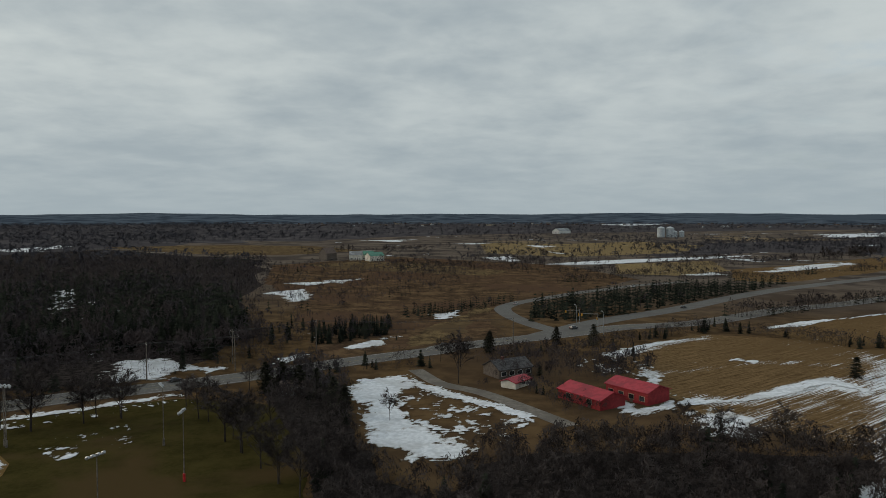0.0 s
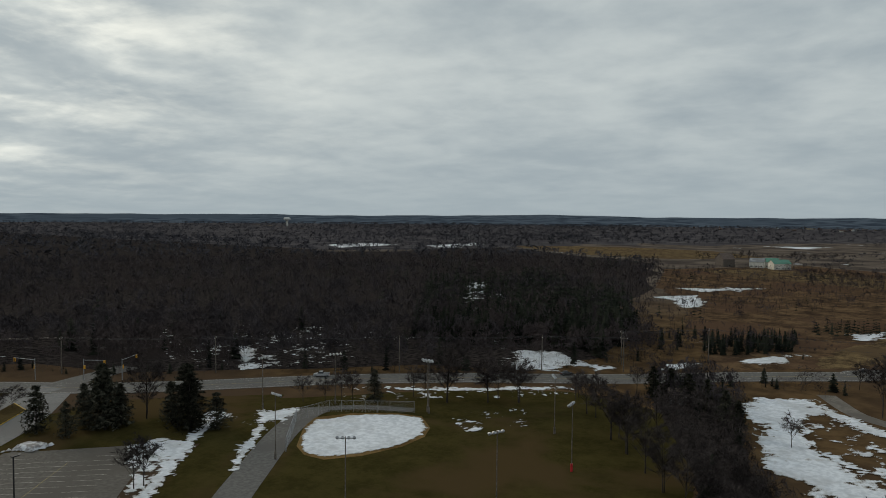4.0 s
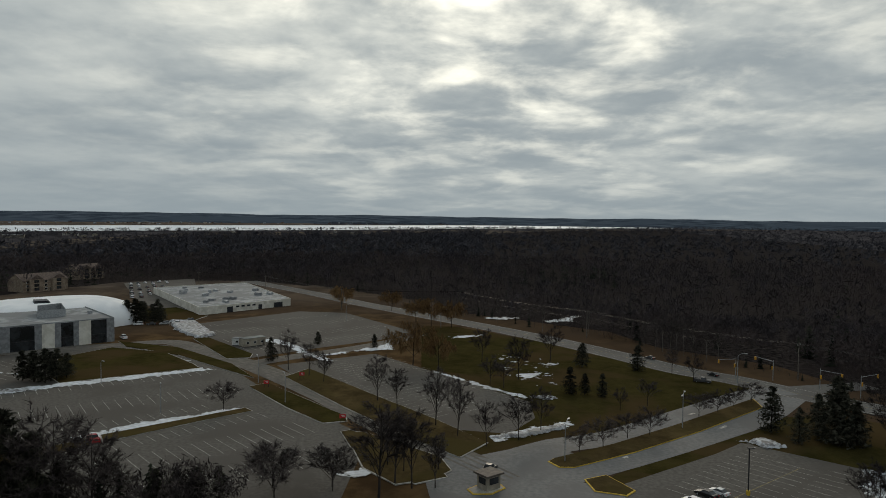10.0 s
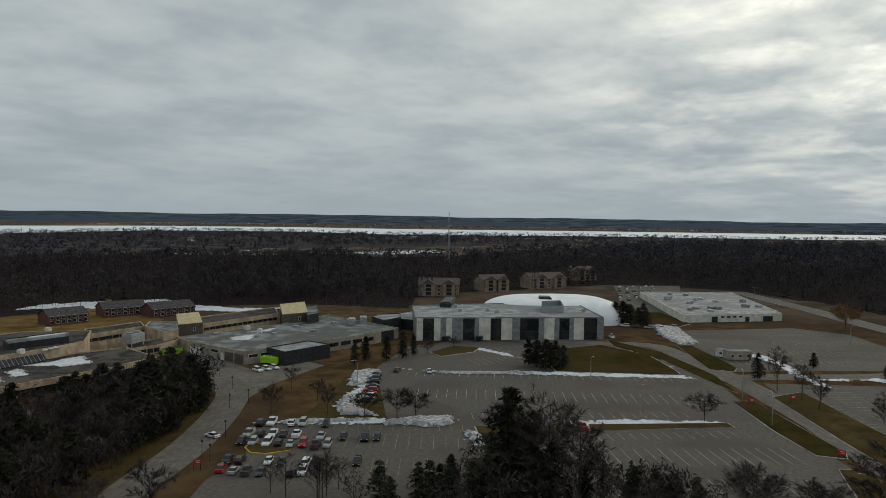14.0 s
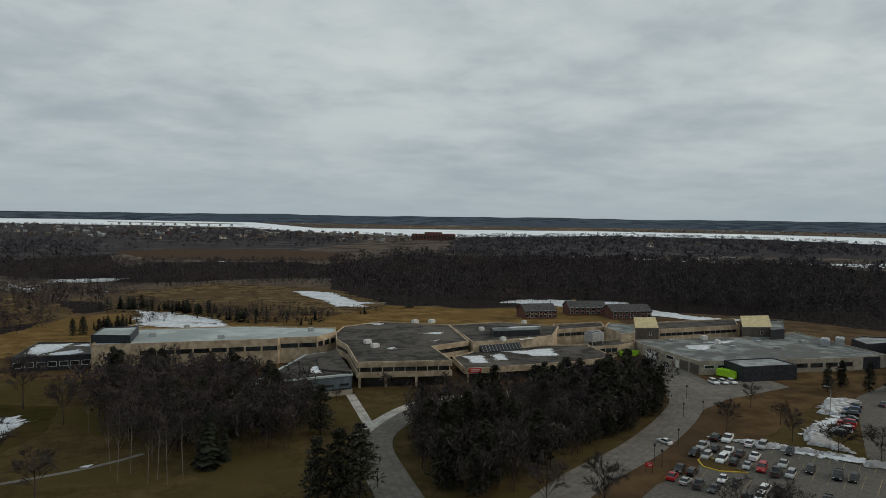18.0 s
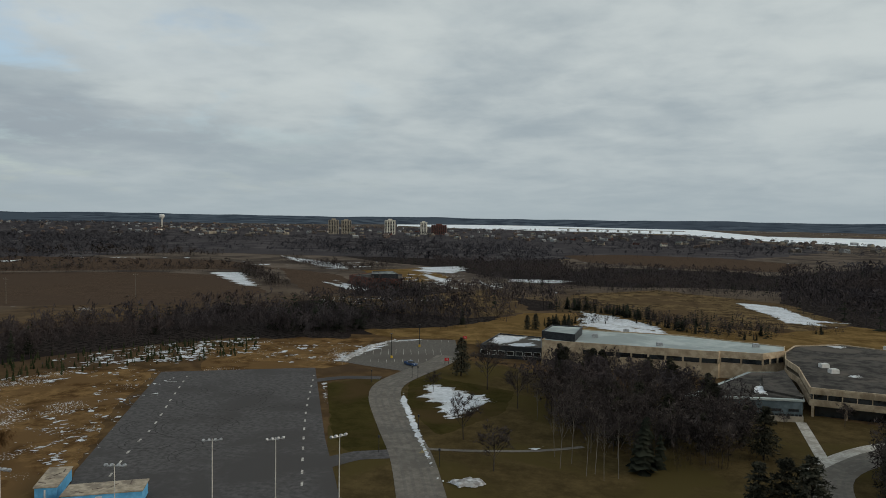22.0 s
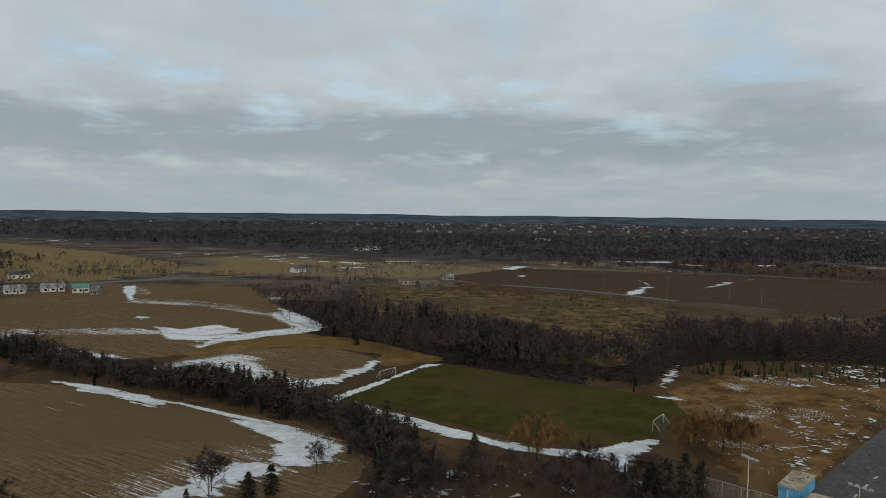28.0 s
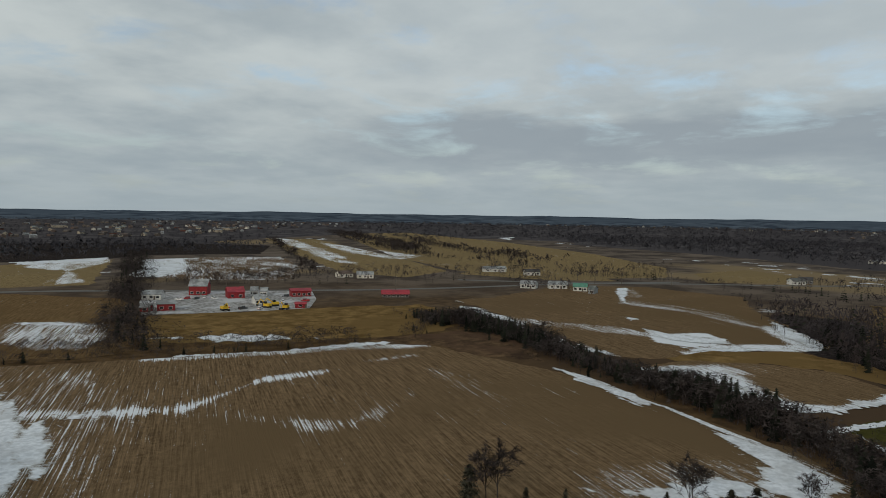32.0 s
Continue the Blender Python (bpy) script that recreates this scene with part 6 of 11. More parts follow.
def hedge(label, pts, width=5.0, height=5.0, step=2.2, fir=0.15, seed=1, mat=None):
    """A hedgerow along a line: shrubs with some firs and small trees."""
    line = curve(pts, 3.0)
    rnd = np.random.default_rng(seed)
    x, y = [], []
    for a, b in zip(line, line[1:]):
        n = max(1, int((b - a).length * width / step ** 2))
        t = rnd.uniform(size=n)
        q = np.array(a)[None] + (np.array(b) - np.array(a))[None] * t[:, None] + rnd.normal(size=(n, 2)) * width / 3
        x.append(q[:, 0])
        y.append(q[:, 1])
    x, y = np.concatenate(x), np.concatenate(y)
    h = height * rnd.uniform(0.35, 1.1, len(x)) * np.clip(0.85 + 0.55 * value_noise(x, y, 22.0, seed + 9), 0.35, 1.5)
    isf = rnd.uniform(size=len(x)) < fir * (0.5 + value_noise(x, y, 14.0, seed))
    root = thing("hedgerow", label, "hedge", kind="stuff")
    away = np.hypot(x.mean(), y.mean())
    near = away < 420 or np.hypot(x, y).min() < 260
    if away > 700:
        x, y, h, isf = x[::4], y[::4], h[::4] * 1.1, isf[::4]
    for name, sel, kinds, m in (("shrubs", ~isf, SHRUB if near else BARE_FAR if away < 700 else BARE_DIST, mat or M_SHRUB), ("cedars", isf, FIR_MID if near else FIR_FAR, M_FIRS)):
        if sel.any():
            v, f = scatter(kinds, x[sel], y[sel], h[sel], 1.0 if name == "shrubs" else 1.3, seed)
            new(name, triangles(name, v, f, m)).parent = root


woods("grey-brown bare woods beyond the school meadow", [(200.3, -695.9), (105.6, -588.4), (46.4, -543.1), (33.2, -614), (67.5, -787.9), (101.6, -1084.5), (389.5, -1223.3), (600.6, -1320.7), (492.3, -984.8), (364.5, -843), (259.8, -728.5)], 0.05, 10.0, 4.6, 301, 0.2, True)
woods("dark belt of bare trees and cedars along the meadow", [(125.1, -311.6), (95.8, -323.2), (73.1, -341), (51.3, -376.6), (33.3, -390.2), (42.9, -429.5), (86.5, -448.1), (138.5, -468), (189.2, -472.4)], 0.32, 11.0, 3.9, 311, 0.05, True)
woods("dense dark wood behind the residences", [(-82, -417.6), (-115.9, -367.2), (-171.4, -381.1), (-229.9, -388.8), (-250.6, -352.5), (-285, -291.8), (-323.9, -287), (-688.8, -613.3), (-553.3, -699.9), (-405.4, -748.7), (-281.1, -895), (-138.3, -706.8)], 0.15, 12.0, 4.8, 321, 0.15, True)
NW_EDGE = [(-537, -93.3), (-478.6, -38.2), (-430.8, -0.2), (-365.9, 29.2), (-338.3, 54.5), (-303.6, 83.8), (-270, 99.4), (-240.7, 117.3), (-210.2, 130.5), (-192.8, 140), (-178.4, 152.7), (-161.9, 167.4), (-144, 176.1), (-123.5, 189.2), (-109.5, 201), (-94.9, 208.1), (-80.1, 226.3), (-63, 250), (-69.9, 277.4), (-95.7, 347.4), (-123.1, 447.3), (-132.4, 545.1), (-196.6, 784.8), (-316, 872.8), (-472.4, 1014.7), (-578.6, 925.5)]
NW_BACK = [(-548.4, 781.8), (-639.2, 753), (-962.3, 872.6), (-1748.3, 1063.3), (-3031.9, 1194.8), (-2609, 610.8), (-1950.8, 193.8), (-1767.9, -2.3), (-1353.3, -318.7), (-985, -455.9), (-610.5, -301)]
woods("bare brown deciduous wood mixed with dark conifers", NW_EDGE + NW_BACK, 0.22, 11.5, 5.1, 11, 0.42, far_step=1.15)
woods("dark green conifer plantation", [(-158.8, 239.8), (-280.7, 447.7), (-256, 482.3), (-218.8, 522.6), (-125.7, 431.8), (-78.3, 283.8), (-76.3, 235.2), (-111.4, 260), (-127.9, 239.8)], 0.92, 13.0, 3.6, 21, 0.6, False)
woods("dark wood between school and lake", [(-232.1, -357.4), (-261, -310.3), (-293.9, -256.6), (-355.8, -257.9), (-404.4, -243.1), (-504.1, -202.6), (-533.5, -176), (-530.1, -100.6), (-473.5, -43.7), (-763.2, -34), (-700.4, 87.5), (-2465.9, 303.4), (-1843.7, -84.3), (-1607.5, -436.7), (-955.3, -524.7), (-739.9, -494.1), (-585.7, -607.5), (-479.3, -737)], 0.25, 12.5, 4.8, 31, 0.25)
woods("dark wood behind the school meadow", [(-102.6, -498), (-121.7, -403), (-138.4, -355.7), (-171.9, -355.4), (-202, -357.6), (-236.6, -316.8), (-279, -300.1), (-336.7, -291), (-631.2, -547.4), (-513.7, -598.1), (-398.2, -706.5), (-243.1, -656), (-148.8, -553.3)], 0.22, 12.0, 4.4, 41, 0.12)
woods("wood of bare trees and dark firs behind the pitch", [(251.3, -86.9), (215.9, -101.6), (204.2, -111.5), (174.6, -127.8), (193.5, -147.9), (199.5, -174.4), (189.3, -204.6), (171, -231.9), (147.2, -259.6), (123.9, -255.3), (107.1, -266.5), (122.9, -311.3), (167.4, -341.4), (203.3, -351.8), (213.6, -289.2), (243.9, -240.4), (250.4, -194.3), (221.4, -156), (224.1, -141.8), (254.9, -120.1), (289.4, -100.2)], 0.3, 10.5, 3.9, 51, 0.1)
woods("bare brown wood beyond the pitch", [(178.9, -108.4), (205.1, -94.2), (221.9, -81.3), (245, -59.6), (277, -51.2), (346.6, -38.5), (392.1, -39), (414.3, -54.4), (392.2, -89.3), (331.6, -99.7), (280.8, -107.2), (248.6, -121.2), (215.4, -131.4)], 0.18, 10.0, 4.2, 61, 0.15)
woods("belt of bare trees along the fields", [(147.7, -274.3), (184.4, -377.1), (153.2, -408.2), (87.5, -356), (46.6, -351), (63.3, -321.1), (77.4, -295.8), (104.7, -278.9)], 0.35, 10.0, 4.4, 71, 0.2)
woods("scrubby bare trees beyond the meadow", [(74.5, -324.2), (75.6, -381.5), (46.4, -397.6), (24.6, -457.3), (-39.9, -541.8), (-105.8, -525.1), (-134, -666.6), (28, -729.5), (95.7, -638), (114.3, -576.5), (103.1, -448.5)], 0.2, 6.0, 3.8, 81, 0.8, False)
woods("tall thicket of bare trees and cedars below the fields", [(-27.3, 144), (-22, 147.5), (-15.5, 133), (-2.4, 122.2), (4.8, 130.1), (8.7, 142.3), (20.7, 145.7), (35.3, 147.4), (54.3, 147.4), (71.7, 143.9), (90.2, 142.2), (101.8, 137.4), (73.9, 99), (31.1, 91.5), (-4.8, 91.5), (-13.3, 106.1)], 0.12, 8.0, 2.5, 91, 0.15)
woods("thicket of dark cedars round a shed", [(-56.3, 216.2), (-41.9, 232.5), (-26.5, 200.6), (-24.2, 172.4), (-17.6, 151.1), (-13.2, 131.5), (-13.1, 112), (-20.4, 112), (-27.2, 137.5), (-36.5, 159), (-47.7, 188.3)], 0.4, 7.5, 2.9, 101, 0.45)
woods("thicket of conifers and birches before the school", [(26.6, -201.8), (19.2, -228.9), (0.7, -226.3), (-13, -212), (-24.7, -196.2), (-31.3, -179.7), (-25.9, -154.7), (-11.1, -139.8), (1.4, -143.9), (13.2, -160.2)], 0.0, 10.0, 3.4, 111, 0.1, False)
woods("grove of dark pines inside the drop-off loop", [(-46.3, -152.7), (-55.5, -164.5), (-68, -166.3), (-89.7, -170.4), (-105.7, -169.8), (-103, -151.5), (-81, -127.4), (-66.8, -119.3), (-52.6, -112.3), (-44.5, -113.6), (-43.6, -129)], 0.0, 10.5, 3.2, 121, 0.06, False)
woods("row of dark conifers before the parking lot", [(-88.5, -61.7), (-106.9, -69.8), (-115.2, -62.7), (-117.7, -48.8), (-122.5, -36.4), (-125, -28.7), (-108.1, -22.9)], 0.45, 9.5, 3.2, 131, 0.2, False)
woods("grove of bare trees and pines beside the service drive", [(-96.7, -169.6), (-111.3, -171.9), (-129.8, -185.7), (-132.2, -168.2), (-109, -146.3), (-91.6, -131.3), (-76.6, -134.6)], 0.4, 11.0, 3.2, 141, 0.1, False)
woods("rough thicket with snow between the bushes", [(115.8, -26.5), (127, -35.6), (126.1, -52.4), (118.5, -72.4), (112.4, -86.5), (91.8, -74), (100, -23)], 0.3, 5.2, 1.8, 151, 0.2, False)
woods("far woods toward the ridge", [(-1090.7, 1262.8), (-787.6, 1260.7), (-651.3, 1399.9), (-233.7, 1309.4), (-105.1, 1570.4), (108.5, 1792.7), (492.3, 1956.6), (1093, 2228.7), (1812.8, 2486.2), (2768, 3798.4), (59.8, 4699.6), (-2487.4, 3987.8), (-3069.6, 3559.1)], 0.2, 11.0, 5.2, 161, 0.3, True, 1.55)
woods("far woods and hedges", [(1036.2, 508.6), (1325.6, 412.9), (1537.9, 380.5), (1347.1, 93.6), (1184.1, -131.8), (1375.7, -332.7), (1025.3, -466.5), (741.4, -560.2), (626.3, -769.6), (2972.7, -3640.4), (4531.3, -1248.1), (4487.9, 1396), (4220.8, 2067.6)], 0.2, 10.0, 5.2, 171, 0.35, True, 1.55)
woods("far woods and town trees", [(838.4, -798.7), (584.3, -759.7), (473.4, -803.1), (270, -816.4), (133.2, -807.2), (4.5, -986.3), (-146.7, -970.3), (-351.4, -1328.6), (-267.6, -2390.5), (750.4, -3030.2), (2350.2, -3058.7), (2776.7, -2648.1)], 0.2, 9.0, 5.0, 181, 0.45, True, 1.55)
woods("far lake shore woods", [(-318.1, -851), (-529.8, -814.6), (-733.3, -760.5), (-1109.2, -609.4), (-1849.2, -502.6), (-2551.6, 313.9), (-2473.5, 487.5), (-3339.8, 657.5), (-2976, -137), (-2399.9, -859), (-2062.6, -1594.8), (-1340.2, -2058.9), (-659.3, -1760.5)], 0.2, 10.0, 4.0, 191, 0.45, True, 1.2)
woods("scattered trees across the far farmland", [(-35, 522), (120, 696.2), (322.1, 782.6), (760.5, 1041.6), (1299.2, 1781.1), (545.7, 1647.2), (128.8, 1394), (-103, 896.7)], 0.15, 7.0, 7.0, 201, 0.5, False)
woods("bare trees and pines by the farm", [(422.3, 239.4), (453.6, 212.3), (499.7, 160.3), (536.3, 91), (579.1, 9.9), (794.5, 2.6), (667, 102.8), (575.6, 236.9), (541.9, 296.4)], 0.2, 8.0, 7.0, 211, 0.5, False)
woods("bare trees round the roadside houses", [(454.8, 100.9), (456.3, 84.5), (454.8, 55.3), (472, 51.2), (532.6, 85.1), (540.5, 119.7)], 0.3, 6.5, 4.5, 212, 0.7, False)
woods("dense grey-brown woods beyond the farm fields", [(1276.7, 187), (1028.1, -45.6), (809.7, -187.1), (725.3, -268.3), (704.3, -395.9), (546.1, -457.9), (581.9, -676.6), (563, -780.8), (1139.4, -1576.8), (1323.3, -1029.5), (1506, -556.4), (1833.7, -81.4), (1798.3, 285.9)], 0.14, 10.0, 5.0, 213, 0.15, True)
woods("dark belt of bare woods beyond the farm", [(456.7, 623.1), (515.3, 556.1), (578.7, 549.9), (641.2, 562.1), (727.8, 473.4), (921.3, 579.9), (906.9, 751.9), (807.3, 870.8), (695.4, 948.1)], 0.14, 10.0, 5.0, 214, 0.1, True)
woods("dark spruce plantation between the roads", [(39.8, 328.7), (47.3, 378.9), (75.4, 416.9), (112.9, 446.8), (162.5, 488.7), (218.3, 500.4), (256.5, 521.2), (214.3, 473.7), (130, 390.6), (81.3, 343.2), (56.9, 328.7)], 0.97, 9.0, 2.5, 221, 0.1, False)
woods("bare thicket thinning out into the scrub", [(-126.6, 447.4), (-169.2, 697.3), (-87.9, 765.2), (8.2, 639.6), (31.7, 521.8), (-8.6, 447.1), (-38.8, 391), (-56.1, 312.3), (-52.9, 249.4), (-62.4, 239.7)], 0.25, 6.0, 5.0, 232, 0.55, False)
woods("low dark cedars in the scrub", [(-23.1, 343.4), (-7.3, 379), (11.2, 390.9), (40, 431.5), (45.3, 417), (13.1, 357.1), (-11.7, 332.3)], 0.9, 6.0, 2.7, 231, 0.3, False)
woods("low dark cedars in the scrub", [(-55.5, 283.7), (-46.1, 312.3), (-24.5, 325.4), (-20, 297.3), (-36.5, 277.3), (-48.3, 268.9)], 0.8, 6.5, 2.7, 241, 0.3, False)

woods("far dark woods along the horizon", [(-2822.1, -323.7), (-2536.9, 100.9), (-2834.6, 663.7), (-3309.9, 1943.4), (-2497.7, 2411.8), (-1086.9, 1420.6), (-547.2, 1243.7), (-304, 1212.2), (-1149.3, 4557.3), (-3381.3, 3264.5), (-4574.8, 182.8), (-4525.2, -518.3)], 0.25, 11.0, 5.4, 251, 0.2, True, 1.55)
woods("dark woods rolling away to the horizon", [(-2753.4, 1085), (-1706.2, 896.1), (-1177.1, 823.7), (-900.3, 792.1), (-657.2, 762.8), (-563.1, 854.6), (-462, 1050.8), (-410.1, 1151.5), (-677, 1897.8), (-850.8, 1497), (-1149.1, 1501.8), (-2497.7, 2411.8), (-3309.9, 1943.4)], 0.22, 9.0, 5.0, 331, 0.15, True, 1.2)
woods("far woods round the farms", [(396.2, 670.6), (461.3, 561.4), (621.9, 590.9), (1180.2, 742.9), (1767.4, 728.9), (1360.4, 210.8), (1098.7, -72.9), (981.8, -311.4), (4482.6, -1412.9), (4473.2, 1442.4), (2986.5, 3629.1), (2394.8, 4044.1)], 0.2, 10.0, 6.0, 261, 0.4, True, 1.55)
woods("nursery rows of young conifers in snowy grass", [(188.4, -145.2), (197.7, -154.7), (202.1, -176.7), (190.5, -206.2), (172.2, -233.5), (144, -258.9), (126.6, -228.7), (138.9, -208.8), (158.1, -194.3), (165.4, -179), (179.6, -157.1)], 0.97, 2.9, 3.5, 271, 0.2, False, 1.0, M_YOUNG)
woods("scattered shrubs on the scrubland", [(-126.9, 522.3), (-46.7, 696.8), (108, 626.4), (137.4, 544.3), (38.7, 417), (10, 347.2), (-18.3, 271.2), (-44.9, 249.4), (-64.3, 328.9)], 0.3, 2.6, 5.0, 281, 0.9, False)
woods("scattered cedars on rough grass", [(421.5, -199.1), (371, -249), (323.5, -247.6), (298.3, -188.8), (294.3, -138.9)], 0.6, 3.0, 5.0, 291, 0.7, False)
woods("scattered bare shrubs and cedars on rough grass", [(472.7, -117.1), (436.1, -184.3), (359, -252.8), (278.4, -216), (229.1, -156.3), (258.3, -121.5), (301, -96.8), (335.3, -79)], 0.3, 4.0, 4.2, 351, 0.95, False)
woods("bare trees and cedars round the lane houses", [(533.7, -22.9), (399.7, -39.7), (465.1, -102), (476.4, -200), (565.2, -255.1), (676.9, -229.2), (736.2, -131.3), (590.6, -72.5)], 0.3, 6.5, 5.0, 361, 0.95, False)
woods("grey-brown belt of bare woods between far fields", [(310.9, 1161), (514.9, 1252.3), (886.8, 1419.8), (1035, 1418.3), (634.2, 868.1), (558.6, 893.5), (421.7, 934.5), (247.3, 824.5)], 0.1, 9.0, 5.0, 371, 0.3, True)
woods("dark belt of bare trees beside the highway fields", [(176.5, 639.2), (212.3, 596.2), (260.7, 645.4), (373.6, 736.3), (383, 792.4), (271.3, 745.6), (203.3, 696.1)], 0.2, 7.0, 4.6, 381, 0.3, False)
woods("bare belt of trees along the snowy strip", [(-2.5, 765.3), (42.2, 696.9), (91.7, 652.9), (157.5, 666.6), (125.6, 729), (63.2, 825.6)], 0.1, 8.0, 5.0, 391, 0.4, False)
woods("bare trees round the far farms", [(-4.6, 1428.7), (183.4, 1307.6), (392.7, 1424.7), (610.2, 1841.8), (385.3, 2240.8), (64.4, 2245.8)], 0.15, 8.0, 6.0, 392, 0.95, False)
woods("bare trees round the lakeside houses", [(191.9, -1635.7), (7.6, -1108.5), (-191.3, -1248.4), (-342.4, -1080.9), (-540.3, -1248.3), (-687.4, -1722.2), (-298.8, -1953), (15.6, -2189.2)], 0.2, 8.0, 5.0, 393, 0.95, False)
woods("bare bushes and small trees round the farmhouse", [(14.6, 239.6), (36.4, 257.6), (71.2, 249.2), (67.8, 218.3), (47.5, 199.3), (37, 213.1), (27.5, 194.2), (15.5, 200.6)], 0.12, 5.5, 3.2, 394, 0.85, False)
woods("tangle of bushes between farmhouse and barns", [(7.4, 200.6), (24.4, 194.2), (29.6, 170), (40.3, 174.8), (45.7, 185.4), (31.6, 200.6), (28.4, 200.6), (19.3, 207.4)], 0.08, 3.5, 2.6, 395, 0.7, False)
woods("dark bare wood behind the school wings", [(-276.2, -350.1), (-277.3, -307), (-296.4, -280.5), (-305.7, -228.1), (-355.1, -260.9), (-416.6, -308.5), (-393.8, -372.6), (-351.4, -445.3)], 0.3, 9.0, 4.6, 511, 0.1)
woods("low dark cedars and bushes behind the school", [(42, -385.7), (-1.2, -369), (-22.6, -329.8), (-61.3, -325.3), (-71.7, -343.6), (-59.7, -372.4), (-29.3, -386.6), (7.3, -404.7), (42.1, -425.2)], 0.6, 5.5, 2.7, 521, 0.15, False)
woods("thin bare bushes along the school meadow", [(102.5, -483.8), (46.1, -498.7), (-19.6, -504.2), (-61.4, -476.9), (-116.1, -481.2), (-165.4, -455.8), (-180, -522.1), (-115.3, -553.8), (54.8, -593.4), (126.2, -596)], 0.2, 5.5, 3.6, 531, 0.4, False)
woods("dark bare trees round the residences", [(-262.1, -352.6), (-255.8, -307.7), (-289.1, -281), (-302.7, -235.3), (-320.1, -237.6), (-353.2, -259.2), (-402.9, -298.3), (-357.4, -347.4), (-292.1, -396)], 0.3, 8.5, 4.6, 541, 0.1)
woods("grey-brown bare wood before the open field", [(46.4, -543.1), (3.4, -537.8), (-54.4, -557.6), (-111.3, -548.5), (-146, -654.4), (-114.1, -741.8), (-42.8, -748.8), (34.9, -754.9), (45, -644.3)], 0.08, 7.0, 4.2, 396, 0.35, True)
